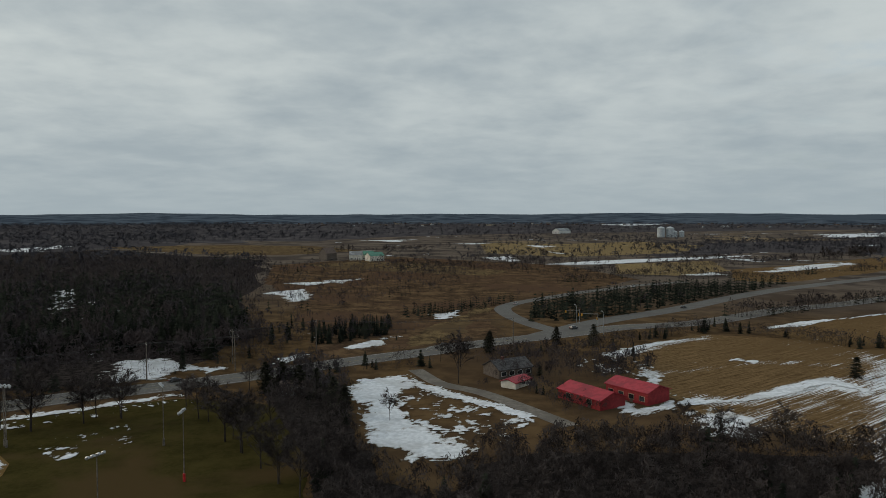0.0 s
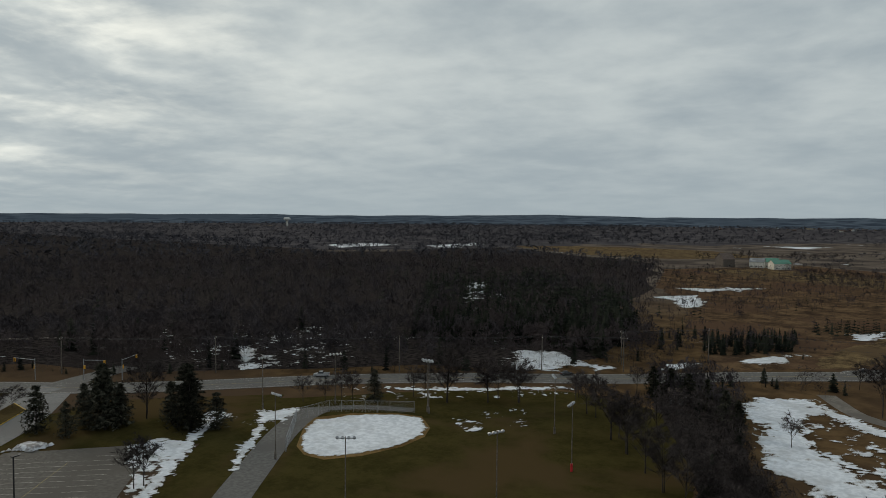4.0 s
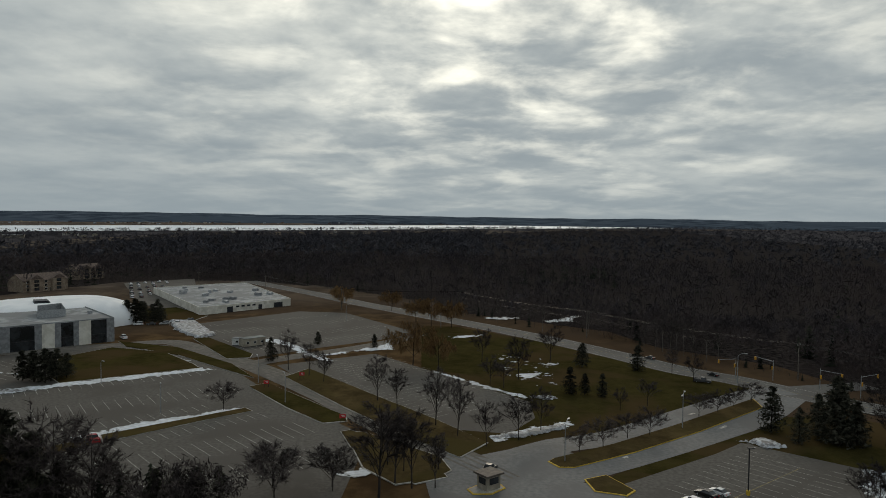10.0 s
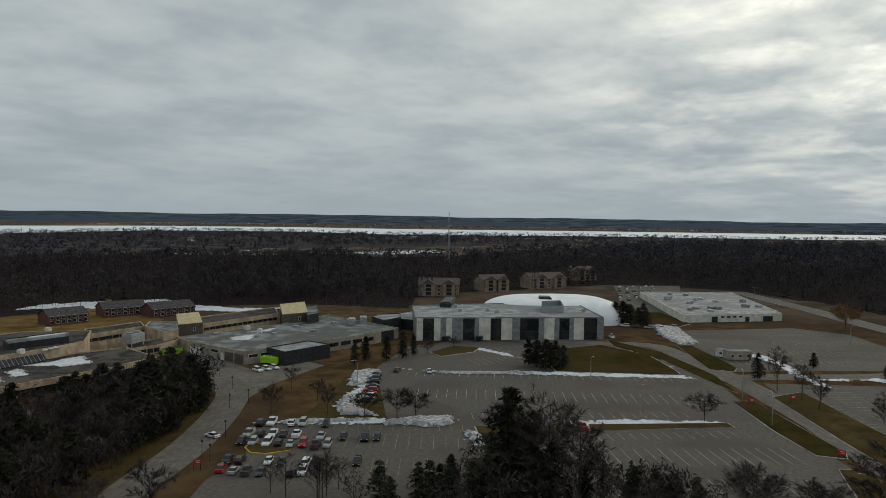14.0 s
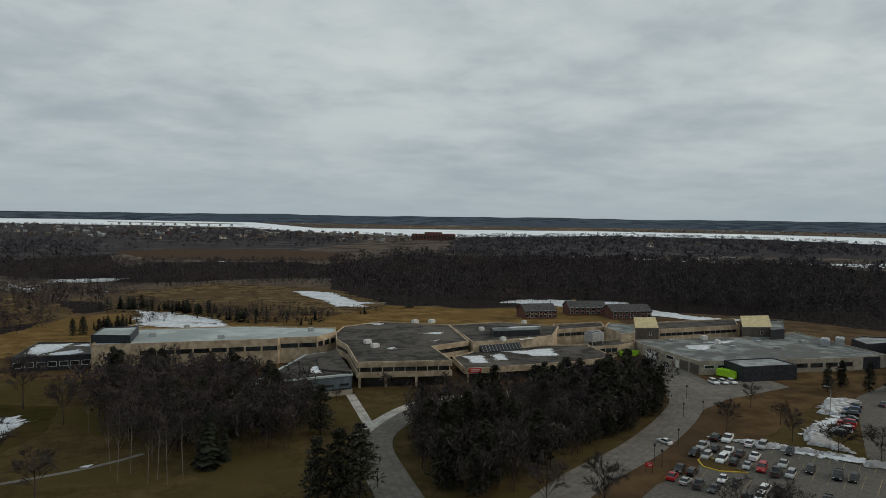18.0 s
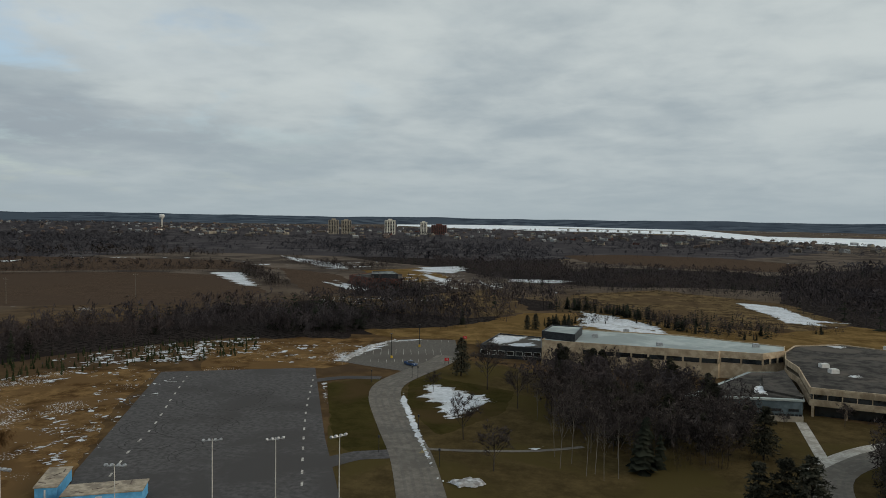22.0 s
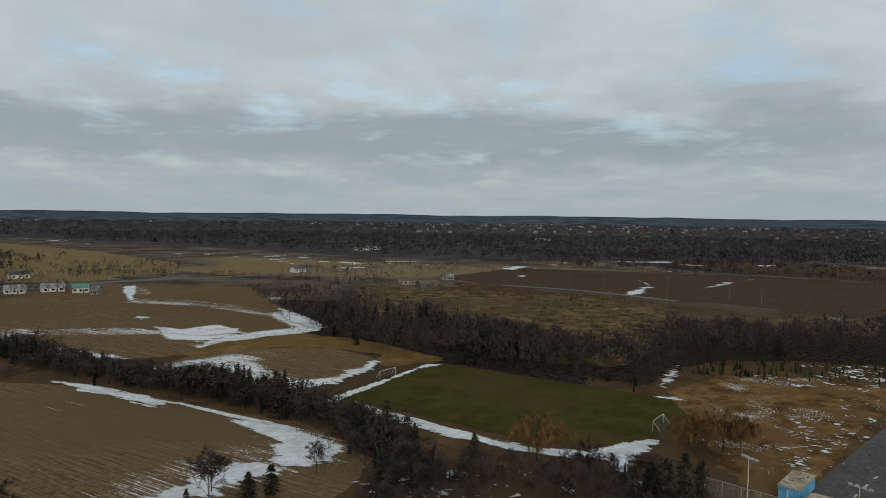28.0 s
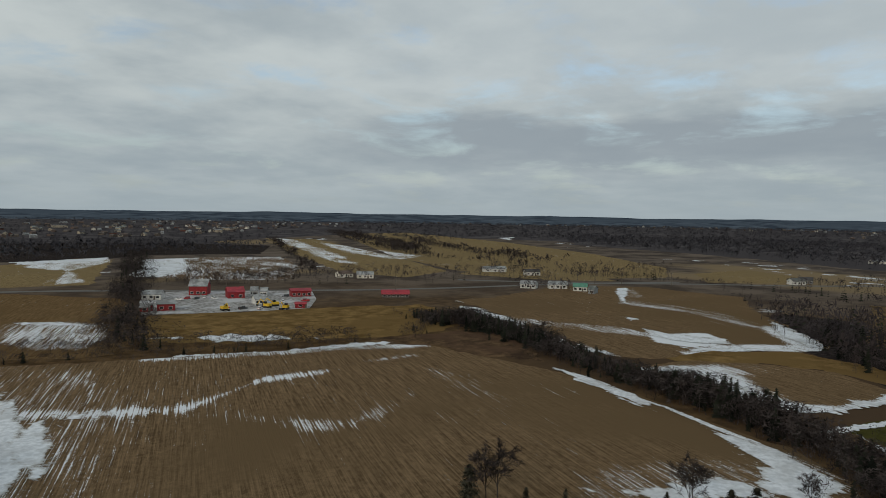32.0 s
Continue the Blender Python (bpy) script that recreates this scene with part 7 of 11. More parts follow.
HEDGES = (
    ([(326.1, 122.4), (307.8, 96.5), (292.6, 69.1), (252.5, 37.4), (220, 9), (194.7, -14.2), (167.2, -32.5), (144.4, -39.2), (123.1, -40)], 10.0, 5.2, 0.35),
    ([(326.1, 122.4), (307.8, 96.5), (292.6, 69.1), (252.5, 37.4), (220, 9), (194.7, -14.2), (167.2, -32.5), (144.4, -39.2), (123.1, -40)], 6.0, 5.6, 0.5),
    ([(158.8, 217.5), (168.4, 205.5), (186.8, 177.7), (212.5, 152), (237.8, 120.4), (251.9, 117.7)], 5.0, 4.5, 0.1),
    ([(195.4, 181.6), (241.3, 222.9), (299.6, 275.2), (365.7, 334), (468.9, 424.8), (696.8, 625.1)], 13.0, 6.0, 0.12),
    ([(263.7, 103.3), (331.9, 106.2), (293.9, 68.6), (254.2, 38.4)], 5.0, 3.5, 0.2),
    ([(1108.4, 697.7), (594.9, 337.4), (493.8, 270)], 8.0, 6.0, 0.1),
    ([(1332.5, 676.5), (828, 325.8), (727.1, 195.9), (655.9, 122.1)], 8.0, 6.0, 0.1),
    ([(447.2, 355.3), (463.1, 306.1), (498.4, 282.7)], 6.0, 6.0, 0.0),
    ([(206.9, 186.6), (224.9, 156), (237.2, 139.2), (251.9, 117.7)], 4.0, 4.5, 0.0),
    ([(175.2, 229.2), (185.3, 210.5), (198, 185.9)], 5.0, 7.0, 0.0),
    ([(387, 348.7), (402.2, 319.5), (421.1, 292), (447.9, 258.6)], 6.0, 6.0, 0.0),
    ([(53.4, 259.7), (83.2, 283.5), (114.8, 307.4)], 6.0, 4.5, 0.2),
    ([(116.1, 304.4), (131.2, 294.2), (148, 277.1), (164.7, 261.8), (191.6, 247.1)], 7.0, 5.0, 0.3),
    ([(137.8, 346.9), (167.4, 350.8), (201.8, 378.5), (271.8, 416.5)], 6.0, 5.0, 0.2),
    ([(18.5, 239.6), (36.7, 259.7), (47.3, 239.6), (63.4, 235)], 9.0, 3.5, 0.15),
    ([(-29.3, 222.4), (-15.7, 232.4), (-8, 226.4)], 6.0, 4.0, 0.3),
    ([(679.8, -321.5), (578.3, -423.7), (466.3, -536.5), (344.4, -573.2)], 8.0, 7.0, 0.05),
    ([(890.2, -362.4), (728.1, -461.4), (667.1, -657.4), (466.7, -749)], 10.0, 7.0, 0.05),
    ([(-52.3, 696.8), (58, 626.6), (157.2, 569.1)], 6.0, 6.0, 0.0),
    ([(90, 521.7), (192.5, 579.6), (276.3, 543.9)], 6.0, 5.0, 0.3),
    ([(259.8, 782.9), (361.9, 736.3), (558.6, 893.5)], 12.0, 8.0, 0.1),
    ([(32.7, -324.7), (1.6, -356.7), (-37.5, -324.4), (-52, -318)], 6.0, 4.5, 0.6),
    ([(178.8, -367.6), (123.2, -328.4), (89.6, -355.1), (53.6, -340.4)], 8.0, 6.0, 0.2),
    ([(503.7, -409.6), (470.3, -455.4), (434.2, -493.4), (389.4, -520.7), (326.2, -553.2)], 5, 6, 0),
    ([(613.1, -354.5), (570.5, -388.8), (528.4, -422.8)], 14, 6, 0),
    ([(668.5, -588.3), (613.4, -653.3), (541.1, -699.6), (479.3, -732.1)], 6, 7, 0.05),
    ([(738.2, -392.4), (736.5, -501.8), (698.1, -614.3)], 14, 7, 0.1),
    ([(323, -557.5), (263.4, -484.2), (226.9, -436.7)], 10, 6, 0.1),
    ([(878.6, -249.9), (834.2, -321.4), (844.2, -448.8)], 8, 5, 0.2),
    ([(207.2, 569), (257.1, 568.8), (319.9, 601.5), (407.2, 651.5)], 6, 5, 0.3),
    ([(25, 871.8), (117.4, 836.3), (207.9, 824.7)], 10, 6, 0),
    ([(-174.8, 898.1), (-109.3, 952.2), (-19.1, 997)], 12, 6, 0.2),
    ([(1270.2, 492.1), (990.5, 320.9), (844.3, 219.8), (756.8, 130.8)], 16, 7, 0),
    ([(1511.6, 777.3), (1137.2, 494.8), (845, 320.7)], 22, 8, 0),
    ([(623.9, 92.9), (589.6, 7.8), (574.9, -38.4)], 8, 5, 0.2),
    ([(565.2, -255.1), (571.8, -304), (489.2, -310.2)], 5, 4, 0.1),
    ([(78.9, -481.5), (43.4, -508), (-21.9, -526.5)], 8, 4, 0.3),
    ([(338, -675.8), (248.6, -606.6), (221.7, -635.2)], 14, 6, 0),
    ([(159.8, -447.7), (136.8, -462.7), (106.7, -472)], 6, 6, 0.7),
    ([(226, -82), (210.9, -98.3), (195.4, -112.7), (173.6, -126.6)], 6, 6, 0.2),
    ([(30.8, -398.5), (8.5, -387.2), (-15.3, -363.5), (-39.5, -344.3), (-65.5, -334.1)], 7, 5, 0.65),
    ([(-83.8, -353.9), (-93.4, -346.4)], 5, 5, 0.8),
)
hedge("brushy edge of the wood along the highway", NW_EDGE[:18], 9.0, 5.5, 2.7, 0.2, 299)
for i, (pts, w, h, fir) in enumerate(HEDGES):
    hedge("bare brown hedgerow with a few dark cedars", pts, w * 1.5, h * 1.35, 1.5 if i < 2 else 2.1 if w < 8 else 2.6, fir, 300 + i)


def bare_tree(label, seed, base=0.25, centre=0.60, tall=0.40, bark=None, twig=None, limbs=15, per=15, droop=0.0, group="park trees", wide=0.3, stout=0.0125, fine=0.0048):
    """Leafless broadleaf tree, 1 m tall: trunk, limbs that fill an uneven rounded crown, branches and fine twigs."""
    rnd = random.Random(seed)
    nr = np.random.default_rng(seed)
    wood, crown = Geo(), Geo()
    ph = [rnd.uniform(0, 6.3) for _ in range(3)]
    lean = Vector((rnd.gauss(0, 0.02), rnd.gauss(0, 0.02), 0))

    def stem(z):
        return Vector((lean.x * z, lean.y * z, z))

    wood.tube(stem(0), stem(base), stout, stout * 0.8, 6, False).tube(stem(base), stem(0.62), stout * 0.8, stout * 0.4, 5, False).tube(stem(0.62), stem(0.9), stout * 0.4, stout * 0.1, 4, False)
    for i in range(limbs):
        f = (i + rnd.random()) / limbs
        z0 = base + (0.80 - base) * f
        a = i * 2.4 + rnd.uniform(-0.5, 0.5)
        up = rnd.uniform(0.25, 1.0) * (0.4 + 0.6 * f) - 0.3 * (1 - f)
        env = wide * (1 + 0.16 * math.sin(2 * a + ph[0]) + 0.12 * math.sin(3 * a + ph[1])) * math.sqrt(max(0.06, 1 - min(up, 0.97) ** 2)) * rnd.uniform(0.78, 1.05)
        tip = Vector((env * math.cos(a), env * math.sin(a), centre + tall * up))
        root = stem(z0)
        bend = root.lerp(tip, 0.5) + Vector((0, 0, 0.06 + 0.04 * rnd.random()))
        r = stout * (0.36 - 0.16 * f)
        wood.tube(root, bend, r, r * 0.6, 4, False).tube(bend, tip, r * 0.6, r * 0.15, 3, False)
        for k in range(6):
            t = 0.25 + 0.75 * (k + rnd.random()) / 6
            p = root.lerp(bend, t * 2) if t < 0.5 else bend.lerp(tip, t * 2 - 1)
            out = (tip - root).normalized()
            d = (out + Vector((rnd.gauss(0, 0.65), rnd.gauss(0, 0.65), rnd.gauss(0.25, 0.5)))).normalized()
            q = p + d * wide * rnd.uniform(0.25, 0.5)
            crown.poly(sliver(nr, np.array(p), np.array(q), stout * 0.28).tolist())
            for n in range(per):
                c = p.lerp(q, rnd.uniform(0.1, 1.0))
                e = (d + Vector((rnd.gauss(0, 0.8), rnd.gauss(0, 0.8), rnd.gauss(0.1, 0.7)))).normalized()
                g = c + e * wide * rnd.uniform(0.10, 0.32)
                if droop:
                    g.z = c.z - droop * rnd.uniform(0.1, 0.34)
                crown.poly(sliver(nr, np.array(c), np.array(g), fine if not droop else 0.009).tolist())
    ob = thing("bare_tree", label, "tree", group)
    part("trunk", wood, bark or M_BARK, ob)
    part("crown", crown, twig or M_TWIG, ob)
    return ob


def conifer(label, seed, whorls=17, arms=9, spread=0.2, low=0.08, group="park conifers", power=0.75):
    """Evergreen, 1 m tall: a trunk and many ragged needle sprays with gaps between them."""
    rnd = random.Random(seed)
    ob = thing("conifer", label, "conifer", group)
    part("trunk", Geo().tube((0, 0, 0), (0, 0, 0.95), 0.017, 0.003, 6), M_BARK, ob)
    nr = np.random.default_rng(seed)
    g = Geo()
    for t in bough_template(nr, whorls, arms, spread, low, power):
        g.poly(t.tolist())
    part("crown", g, M_NEEDLE, ob)
    return ob


def plant(models, places, seed, wide=1.0):
    """Sets copies of the models at (x, y, height) and keeps each model for its first place."""
    rnd = random.Random(seed)
    for i, (x, y, h) in enumerate(places):
        mod = models[rnd.randrange(len(models))]
        w = h * wide * rnd.uniform(0.88, 1.15)
        m = Matrix.LocRotScale((x, y, 0), Euler((0, 0, rnd.uniform(0, 6.28))), (w, w, h))
        if not mod.get("used"):
            mod["used"] = 1
            mod.matrix_basis = m
            mod["first"] = 1
        else:
            c = copy_thing(mod, pose(0, 0, 0))
            c.matrix_basis = m


def clear_marks(models):
    for mod in models:
        if not mod.get("used"):
            for o in (*mod.children_recursive, mod):
                bpy.data.objects.remove(o)
    for o in bpy.data.objects:
        for key in ("used", "first"):
            if key in o:
                del o[key]


LAWN_TREES = [bare_tree("leafless grey-brown deciduous tree on the lawn", 40 + i, 0.20, 0.58, 0.42, limbs=18, per=24, wide=0.34, fine=0.0064) for i in range(5)]
GROVE_TREES = [bare_tree("leafless brown tree in a dense grove", 45 + i, 0.15, 0.56, 0.42, limbs=12, per=9, group="grove trees", wide=0.33, fine=0.0095) for i in range(3)]
ROUND_TREES = [bare_tree("small round-crowned leafless tree in the parking lot", 60 + i, 0.14, 0.54, 0.44, limbs=20, per=24, group="parking lot trees", wide=0.46, fine=0.0075) for i in range(3)]
TALL_TREES = [bare_tree("tall leafless tree with upright branches", 70 + i, 0.18, 0.56, 0.42, group="lot edge trees", limbs=24, per=20, wide=0.25, fine=0.006) for i in range(3)]
WILLOWS = [bare_tree("leafless willow with orange-brown twigs", 80 + i, 0.18, 0.60, 0.36, twig=M_WILLOW, per=22, droop=0.8, group="willows", wide=0.46) for i in range(2)]
BIRCHES = [bare_tree("slender leafless birch with pale bark", 90 + i, 0.35, 0.66, 0.34, bark=M_BIRCH, twig=M_TWIG, per=14, group="birches", wide=0.18, stout=0.0048) for i in range(2)]
SPRUCES = [conifer("dark green spruce with drooping branches", 20 + i, 17, 9, 0.35, 0.05, power=0.6) for i in range(4)]
PINES = [conifer("broad dark green pine with a ragged crown", 30 + i, 16, 10, 0.29, 0.12, power=0.42) for i in range(3)]

plant(TALL_TREES, [(-189.5, -4.7, 12.8), (-181.9, 0.6, 11.1), (-166.4, 9.7, 13.6), (-158.2, 14.2, 13.9), (-228.3, -34.2, 12.4), (-219.4, -26.6, 10.7), (-211.3, -21.3, 9.4), (-139.9, -1.4, 12.2), (-136.1, 1.8, 12), (-136.8, 8.7, 7.7)], 1)
plant(LAWN_TREES, [(-151, 19.9, 9.7), (-155.4, 27.7, 9.9), (-160.6, 33.8, 10), (-214.3, 37.8, 12.8), (-240.5, 53.4, 12.5), (-203, 31.6, 8.6), (-207.2, 28.1, 8.7), (-240.1, 29.6, 11.2), (-178.6, 58.3, 6.1), (-182.8, 67, 7.2), (-219.6, 88.3, 8.3), (-112.1, 81.4, 9.7), (-148.8, 109.1, 15.4), (-210.4, 91.4, 8.4)], 2)
plant(ROUND_TREES, [(-173.1, 76.9, 5.9), (-176.5, 83.4, 5.5), (-181.4, 90, 4.9), (-185.3, 96.8, 5.5), (-157.8, 58.6, 6.3), (-155.8, 52.7, 5.6), (-149.7, 45.3, 6.3), (-146.9, 39.3, 4.9), (-181, -43.3, 7.4), (-129, -22.1, 8.1), (-129.3, -11.4, 7.6)], 3, 1.35)
plant(SPRUCES, [(-159.9, 88.7, 11.2), (-151.3, 90.4, 8.2), (-150.9, 98.9, 15.4), (-153.1, 105, 7.7), (-135.4, 110.2, 15.6), (-140.5, 109.8, 10.6), (-225.9, 79.2, 8.7), (-196, 49.4, 8.2), (-193, 57.8, 6.9), (-242.9, -42.3, 8.1)], 4, 1.15)
plant(PINES, [(-195.2, 53.4, 6.2), (-232, 62.4, 8.2), (-265.5, -7.9, 5.6), (-271.8, -29.6, 5.4)], 5, 1.2)
plant(WILLOWS, [(-235.4, 5.9, 14.5), (-229.5, 14.1, 11.4), (-376.6, -28.6, 12.8), (-370.1, -2.1, 10.8), (-331.5, 9.5, 10.9), (-320.2, 16.1, 13.1), (-315.4, 25, 12.1)], 6, 1.1)
plant(LAWN_TREES, [(-86, 167.6, 11), (-105.8, 161.5, 8.6), (-95, 161.4, 16.1), (-118.5, 146.1, 9.4), (-117, 148.8, 8.3), (-79.4, 172.5, 10.8), (-127.6, 141.2, 7.2), (-42, 146.4, 13.2), (4.5, 208.2, 14.5), (-56.7, 169.2, 10.8), (-55.1, 199.9, 8.2), (-30.3, 129.6, 7.6), (-112.3, 79.5, 9), (-152.5, 112.1, 7.5), (-122.4, 144, 7.2), (-103.1, 163, 8.6), (-46.9, 156.2, 8.5), (-67.3, 185.9, 7.2)], 7)
plant(SPRUCES, [(-112.1, 152.1, 8.9), (-133.2, 109, 13.7), (-149.7, 98.8, 14.6), (-149.1, 102.4, 10.1), (16.8, 253.8, 8.3), (-156, 97.7, 10.2), (-128.3, 112.6, 9)], 8, 1.2)
plant(ROUND_TREES, [(-137.8, -106.3, 7.3), (-208.8, -147.5, 5.7), (-225.5, -147, 4.3), (-122.2, -20.7, 10), (-141.2, -103, 6.6), (-134, -113.5, 6.2)], 9, 1.15)
plant(LAWN_TREES, [(-120.4, -132.2, 8.3), (-129.6, -121.8, 7.6), (-137.8, -133.3, 5.9), (-109.8, -51.9, 20.1), (-112.3, -45.4, 11.4), (-142.9, -148.4, 7), (-108, -56.5, 18.9)], 10)
plant(PINES, [(-106, -57.6, 21.2), (-107.8, -54.2, 17.3), (-215.5, -107.3, 7.8), (-218.1, -102.7, 8.2), (-325.2, -119.9, 10.6), (-326.3, -114.5, 10.2), (-331.7, -109, 10.6), (-187.1, -158.4, 8.4), (-190.7, -151.9, 9.2), (-197.2, -149.9, 9.6), (-178.4, -155.7, 8.1), (-204.7, -150.7, 7.7)], 11, 0.95)
plant(SPRUCES, [(-102.6, -67, 8.5), (-102.8, -69.4, 6.5), (-100.9, -70.4, 7.5), (-116.5, -38.7, 8.4), (-117.9, -36, 7.7), (-120, -33, 7.3), (-122.8, -30.2, 6.6), (-100, -72.2, 7)], 12, 1.15)
plant(PINES, [(-103.3, -148, 16.5), (-116, -157.7, 13.2), (-122.4, -160, 10.4), (-93.9, -141.5, 17.7), (-107.8, -148.5, 12.4)], 13, 1.0)
plant(LAWN_TREES, [(34.3, -153.9, 10.3), (24.1, -136.1, 9.5), (37.9, -200.9, 14.7), (26.4, -183.5, 11.9), (52.1, -193.3, 6.3)], 14)
plant(BIRCHES, [(15.8, -172.2, 12), (11.4, -167.5, 13), (6.1, -152.8, 11), (0.6, -150.9, 10), (-2, -160.7, 12), (20.2, -174.7, 11), (2.7, -169.7, 12), (11.6, -141.6, 15), (6.3, -138.7, 13), (4.7, -140.4, 15.5), (13.4, -148.4, 12.1), (9.6, -145.1, 15.4), (2.9, -137.3, 12.9), (0.2, -139.1, 14.8)], 15)
plant(PINES, [(49.1, -215.7, 12.4), (-25.2, -120.1, 13.2), (-29.1, -120.3, 13.7), (-21.5, -121.1, 11.9), (-29.1, -158.9, 11.6), (-26.5, -167.3, 9.5), (41.8, -315.2, 6.9), (38.1, -315.7, 7.6), (32.3, -316.3, 6.4)], 16, 1.1)
plant(LAWN_TREES, [(-53, -190.8, 6.3), (-65.5, -99.2, 11.2), (-58, -105.5, 9.4), (-55, -163.1, 6.2), (-38.2, -185.1, 4.4)], 17)
plant(WILLOWS, [(127.4, -66.1, 9.7), (120.9, -107.2, 8.8), (121.3, -100.1, 8.4), (121.3, -112.1, 6.8), (125.1, -106.3, 5.6)], 18, 1.5)
plant(LAWN_TREES, [(114.3, -70, 8.1), (124, -2.6, 9.9), (116.5, -67.7, 6.5), (134.1, -22.4, 5.5)], 19)
plant(SPRUCES, [(195.4, -21.8, 7.3), (197.5, -19, 5.5), (170.1, -37.4, 4.8), (157, -42.5, 7.5), (136.3, -56, 4.5), (126.9, -13.2, 5.6), (124.3, -9.1, 5.5), (218.7, 6.1, 5.8), (206.2, -12.1, 6.4), (214.6, 4.5, 5.7), (207.6, -7.6, 5.6), (171, -39.8, 3.6), (208.9, 1.4, 5.1), (195.1, -16.6, 5.7), (150.4, -45.4, 5.1)], 20, 1.3)
plant(PINES, [(98.9, -76.2, 9.3), (99, -79.7, 9.8), (99.1, -83.3, 8.3), (99.8, -73.4, 8.8), (100.7, -70.6, 8.3)], 21, 0.9)
plant(LAWN_TREES, [(130.6, -3.2, 8.1), (117.2, 28.8, 11.9), (117.7, 30.9, 9), (140.8, -23.1, 4.6)], 22)
plant(PINES, [(115.9, 33.5, 7.1), (117.8, 23.9, 3.7), (121.4, 17.7, 3), (125.2, 1, 3.4), (292.2, 55, 3.6)], 23, 1.0)
plant(SPRUCES, [(43.7, 271.1, 7), (57.4, 268.8, 8.5), (16.9, 259.8, 6.7), (126.1, 214.4, 6.9), (30, 218.4, 3.5)], 24, 1.3)
plant(LAWN_TREES, [(5.7, 230.7, 12.1), (-0.8, 239.6, 7.8), (-12.9, 170, 7.6), (54.6, 158.9, 7.8), (62, 154.9, 7.6), (73.9, 151, 9.2)], 25)


def grove(models, poly, spacing, lo, hi, seed, wide=1.0):
    """Single trees close together over a patch."""
    x, y = spots(poly, spacing, seed)
    rnd = np.random.default_rng(seed + 1)
    plant(models, list(zip(x.tolist(), y.tolist(), rnd.uniform(lo, hi, len(x)).tolist())), seed, wide)


LOOP = [(-46.3, -152.7), (-55.5, -164.5), (-68, -166.3), (-89.7, -170.4), (-105.7, -169.8), (-101.7, -152.2), (-79.9, -128), (-65.8, -119.8), (-52.6, -112.3), (-44.5, -113.6), (-43.6, -129)]
THICKET = [(26.6, -201.8), (19.2, -228.9), (0.7, -226.3), (-13, -212), (-24.7, -196.2), (-31.3, -179.7), (-25.9, -154.7), (-11.5, -144.7), (0.2, -153), (14.2, -171.4)]
grove(PINES, LOOP, 8.0, 8.5, 13.0, 401, 1.15)
grove(GROVE_TREES, LOOP, 6.8, 7.0, 12.0, 411, 0.95)
grove(PINES, THICKET, 11.0, 7.5, 11.5, 402, 1.15)
grove(GROVE_TREES, THICKET, 6.4, 7.0, 11.5, 412, 0.95)
grove(PINES, [(-95.6, -171.8), (-114.5, -176.9), (-132, -188.7), (-132.2, -168.2), (-109.6, -145.2), (-91.6, -131.3), (-76.6, -134.6)], 6.2, 8.0, 12.5, 403, 1.25)
grove(GROVE_TREES, [(-83.8, -96), (-91.2, -94.8), (-95.7, -86), (-96.9, -78.3), (-90.1, -71.7), (-78.9, -89.2)], 5.5, 6.0, 9.0, 404, 1.1)
grove(SPRUCES, [(-93.4, -77.2), (-99.1, -73.9), (-103.7, -67.6), (-104.9, -62.6), (-97.1, -57.9), (-87.7, -71.9)], 5.0, 5.0, 8.0, 405, 1.2)
grove(PINES, [(-101.5, -58.9), (-108.2, -58.8), (-112.5, -53.2), (-111.6, -49.4), (-103.3, -45.7), (-96.1, -55.3)], 4.6, 11.0, 15.0, 406, 1.1)
plant(TALL_TREES, [(-123.9, -2.7, 17), (-130.2, 0.1, 13.8), (-128.1, 3.2, 14.3), (-127.9, 7.5, 9.2), (-109.4, -45.8, 16.5), (-127.1, -11.1, 8.2)], 407, 1.15)
plant(LAWN_TREES, [(-95.8, 162.4, 10.2), (-86.1, 167.8, 12.3), (-85.4, 172.5, 9.8), (-78.7, 171.5, 12.1), (-59.8, 171.5, 10.7), (-48.1, 154.2, 12.8), (-42.5, 146.8, 12.2), (-30.6, 129.5, 11.4), (-35.9, 137.5, 11.3), (-66.9, 182.7, 7.4), (-25.4, 123.5, 11.2), (-40.1, 163.2, 9.3), (-22.9, 126, 8.3)], 408, 1.15)
plant(SPRUCES, [(-49.1, 194.3, 9.5), (-45.9, 200.6, 8.5), (-39.8, 194.3, 8.7), (-34.5, 191.3, 8.5), (-28.6, 182.7, 8.2), (-24.2, 172.4, 8.4)], 409, 1.3)
plant(PINES, [(-330.2, -125.9, 9.6), (-326.8, -120.9, 10.8), (-325.2, -116.6, 11.5), (-325.3, -112.9, 10.2), (-323.7, -108.6, 9.2), (-325.4, -105.5, 9), (-333.6, -129.7, 7.3), (-214.7, -109.5, 9.1), (-213.2, -105.6, 9.3), (-211.8, -101.7, 10.3), (-214.6, -99.8, 9.7), (-217.5, -98.2, 7.8)], 413, 1.3)
plant(BIRCHES, [(-261.8, 98.6, 12.9), (-258.4, 100, 13.8), (-255.1, 101.5, 13.5), (-253, 103, 13), (-249.8, 104.7, 14.7), (-246.8, 106.7, 13.1), (-267.6, 96.3, 11), (-329.2, 47.6, 11.2), (-303.4, 63.8, 11.9), (-292, 80.7, 11.5), (-240.8, 109.1, 12), (-238.9, 112.3, 11.3)], 414, 1.2)
clear_marks(LAWN_TREES + GROVE_TREES + ROUND_TREES + TALL_TREES + WILLOWS + BIRCHES + SPRUCES + PINES)
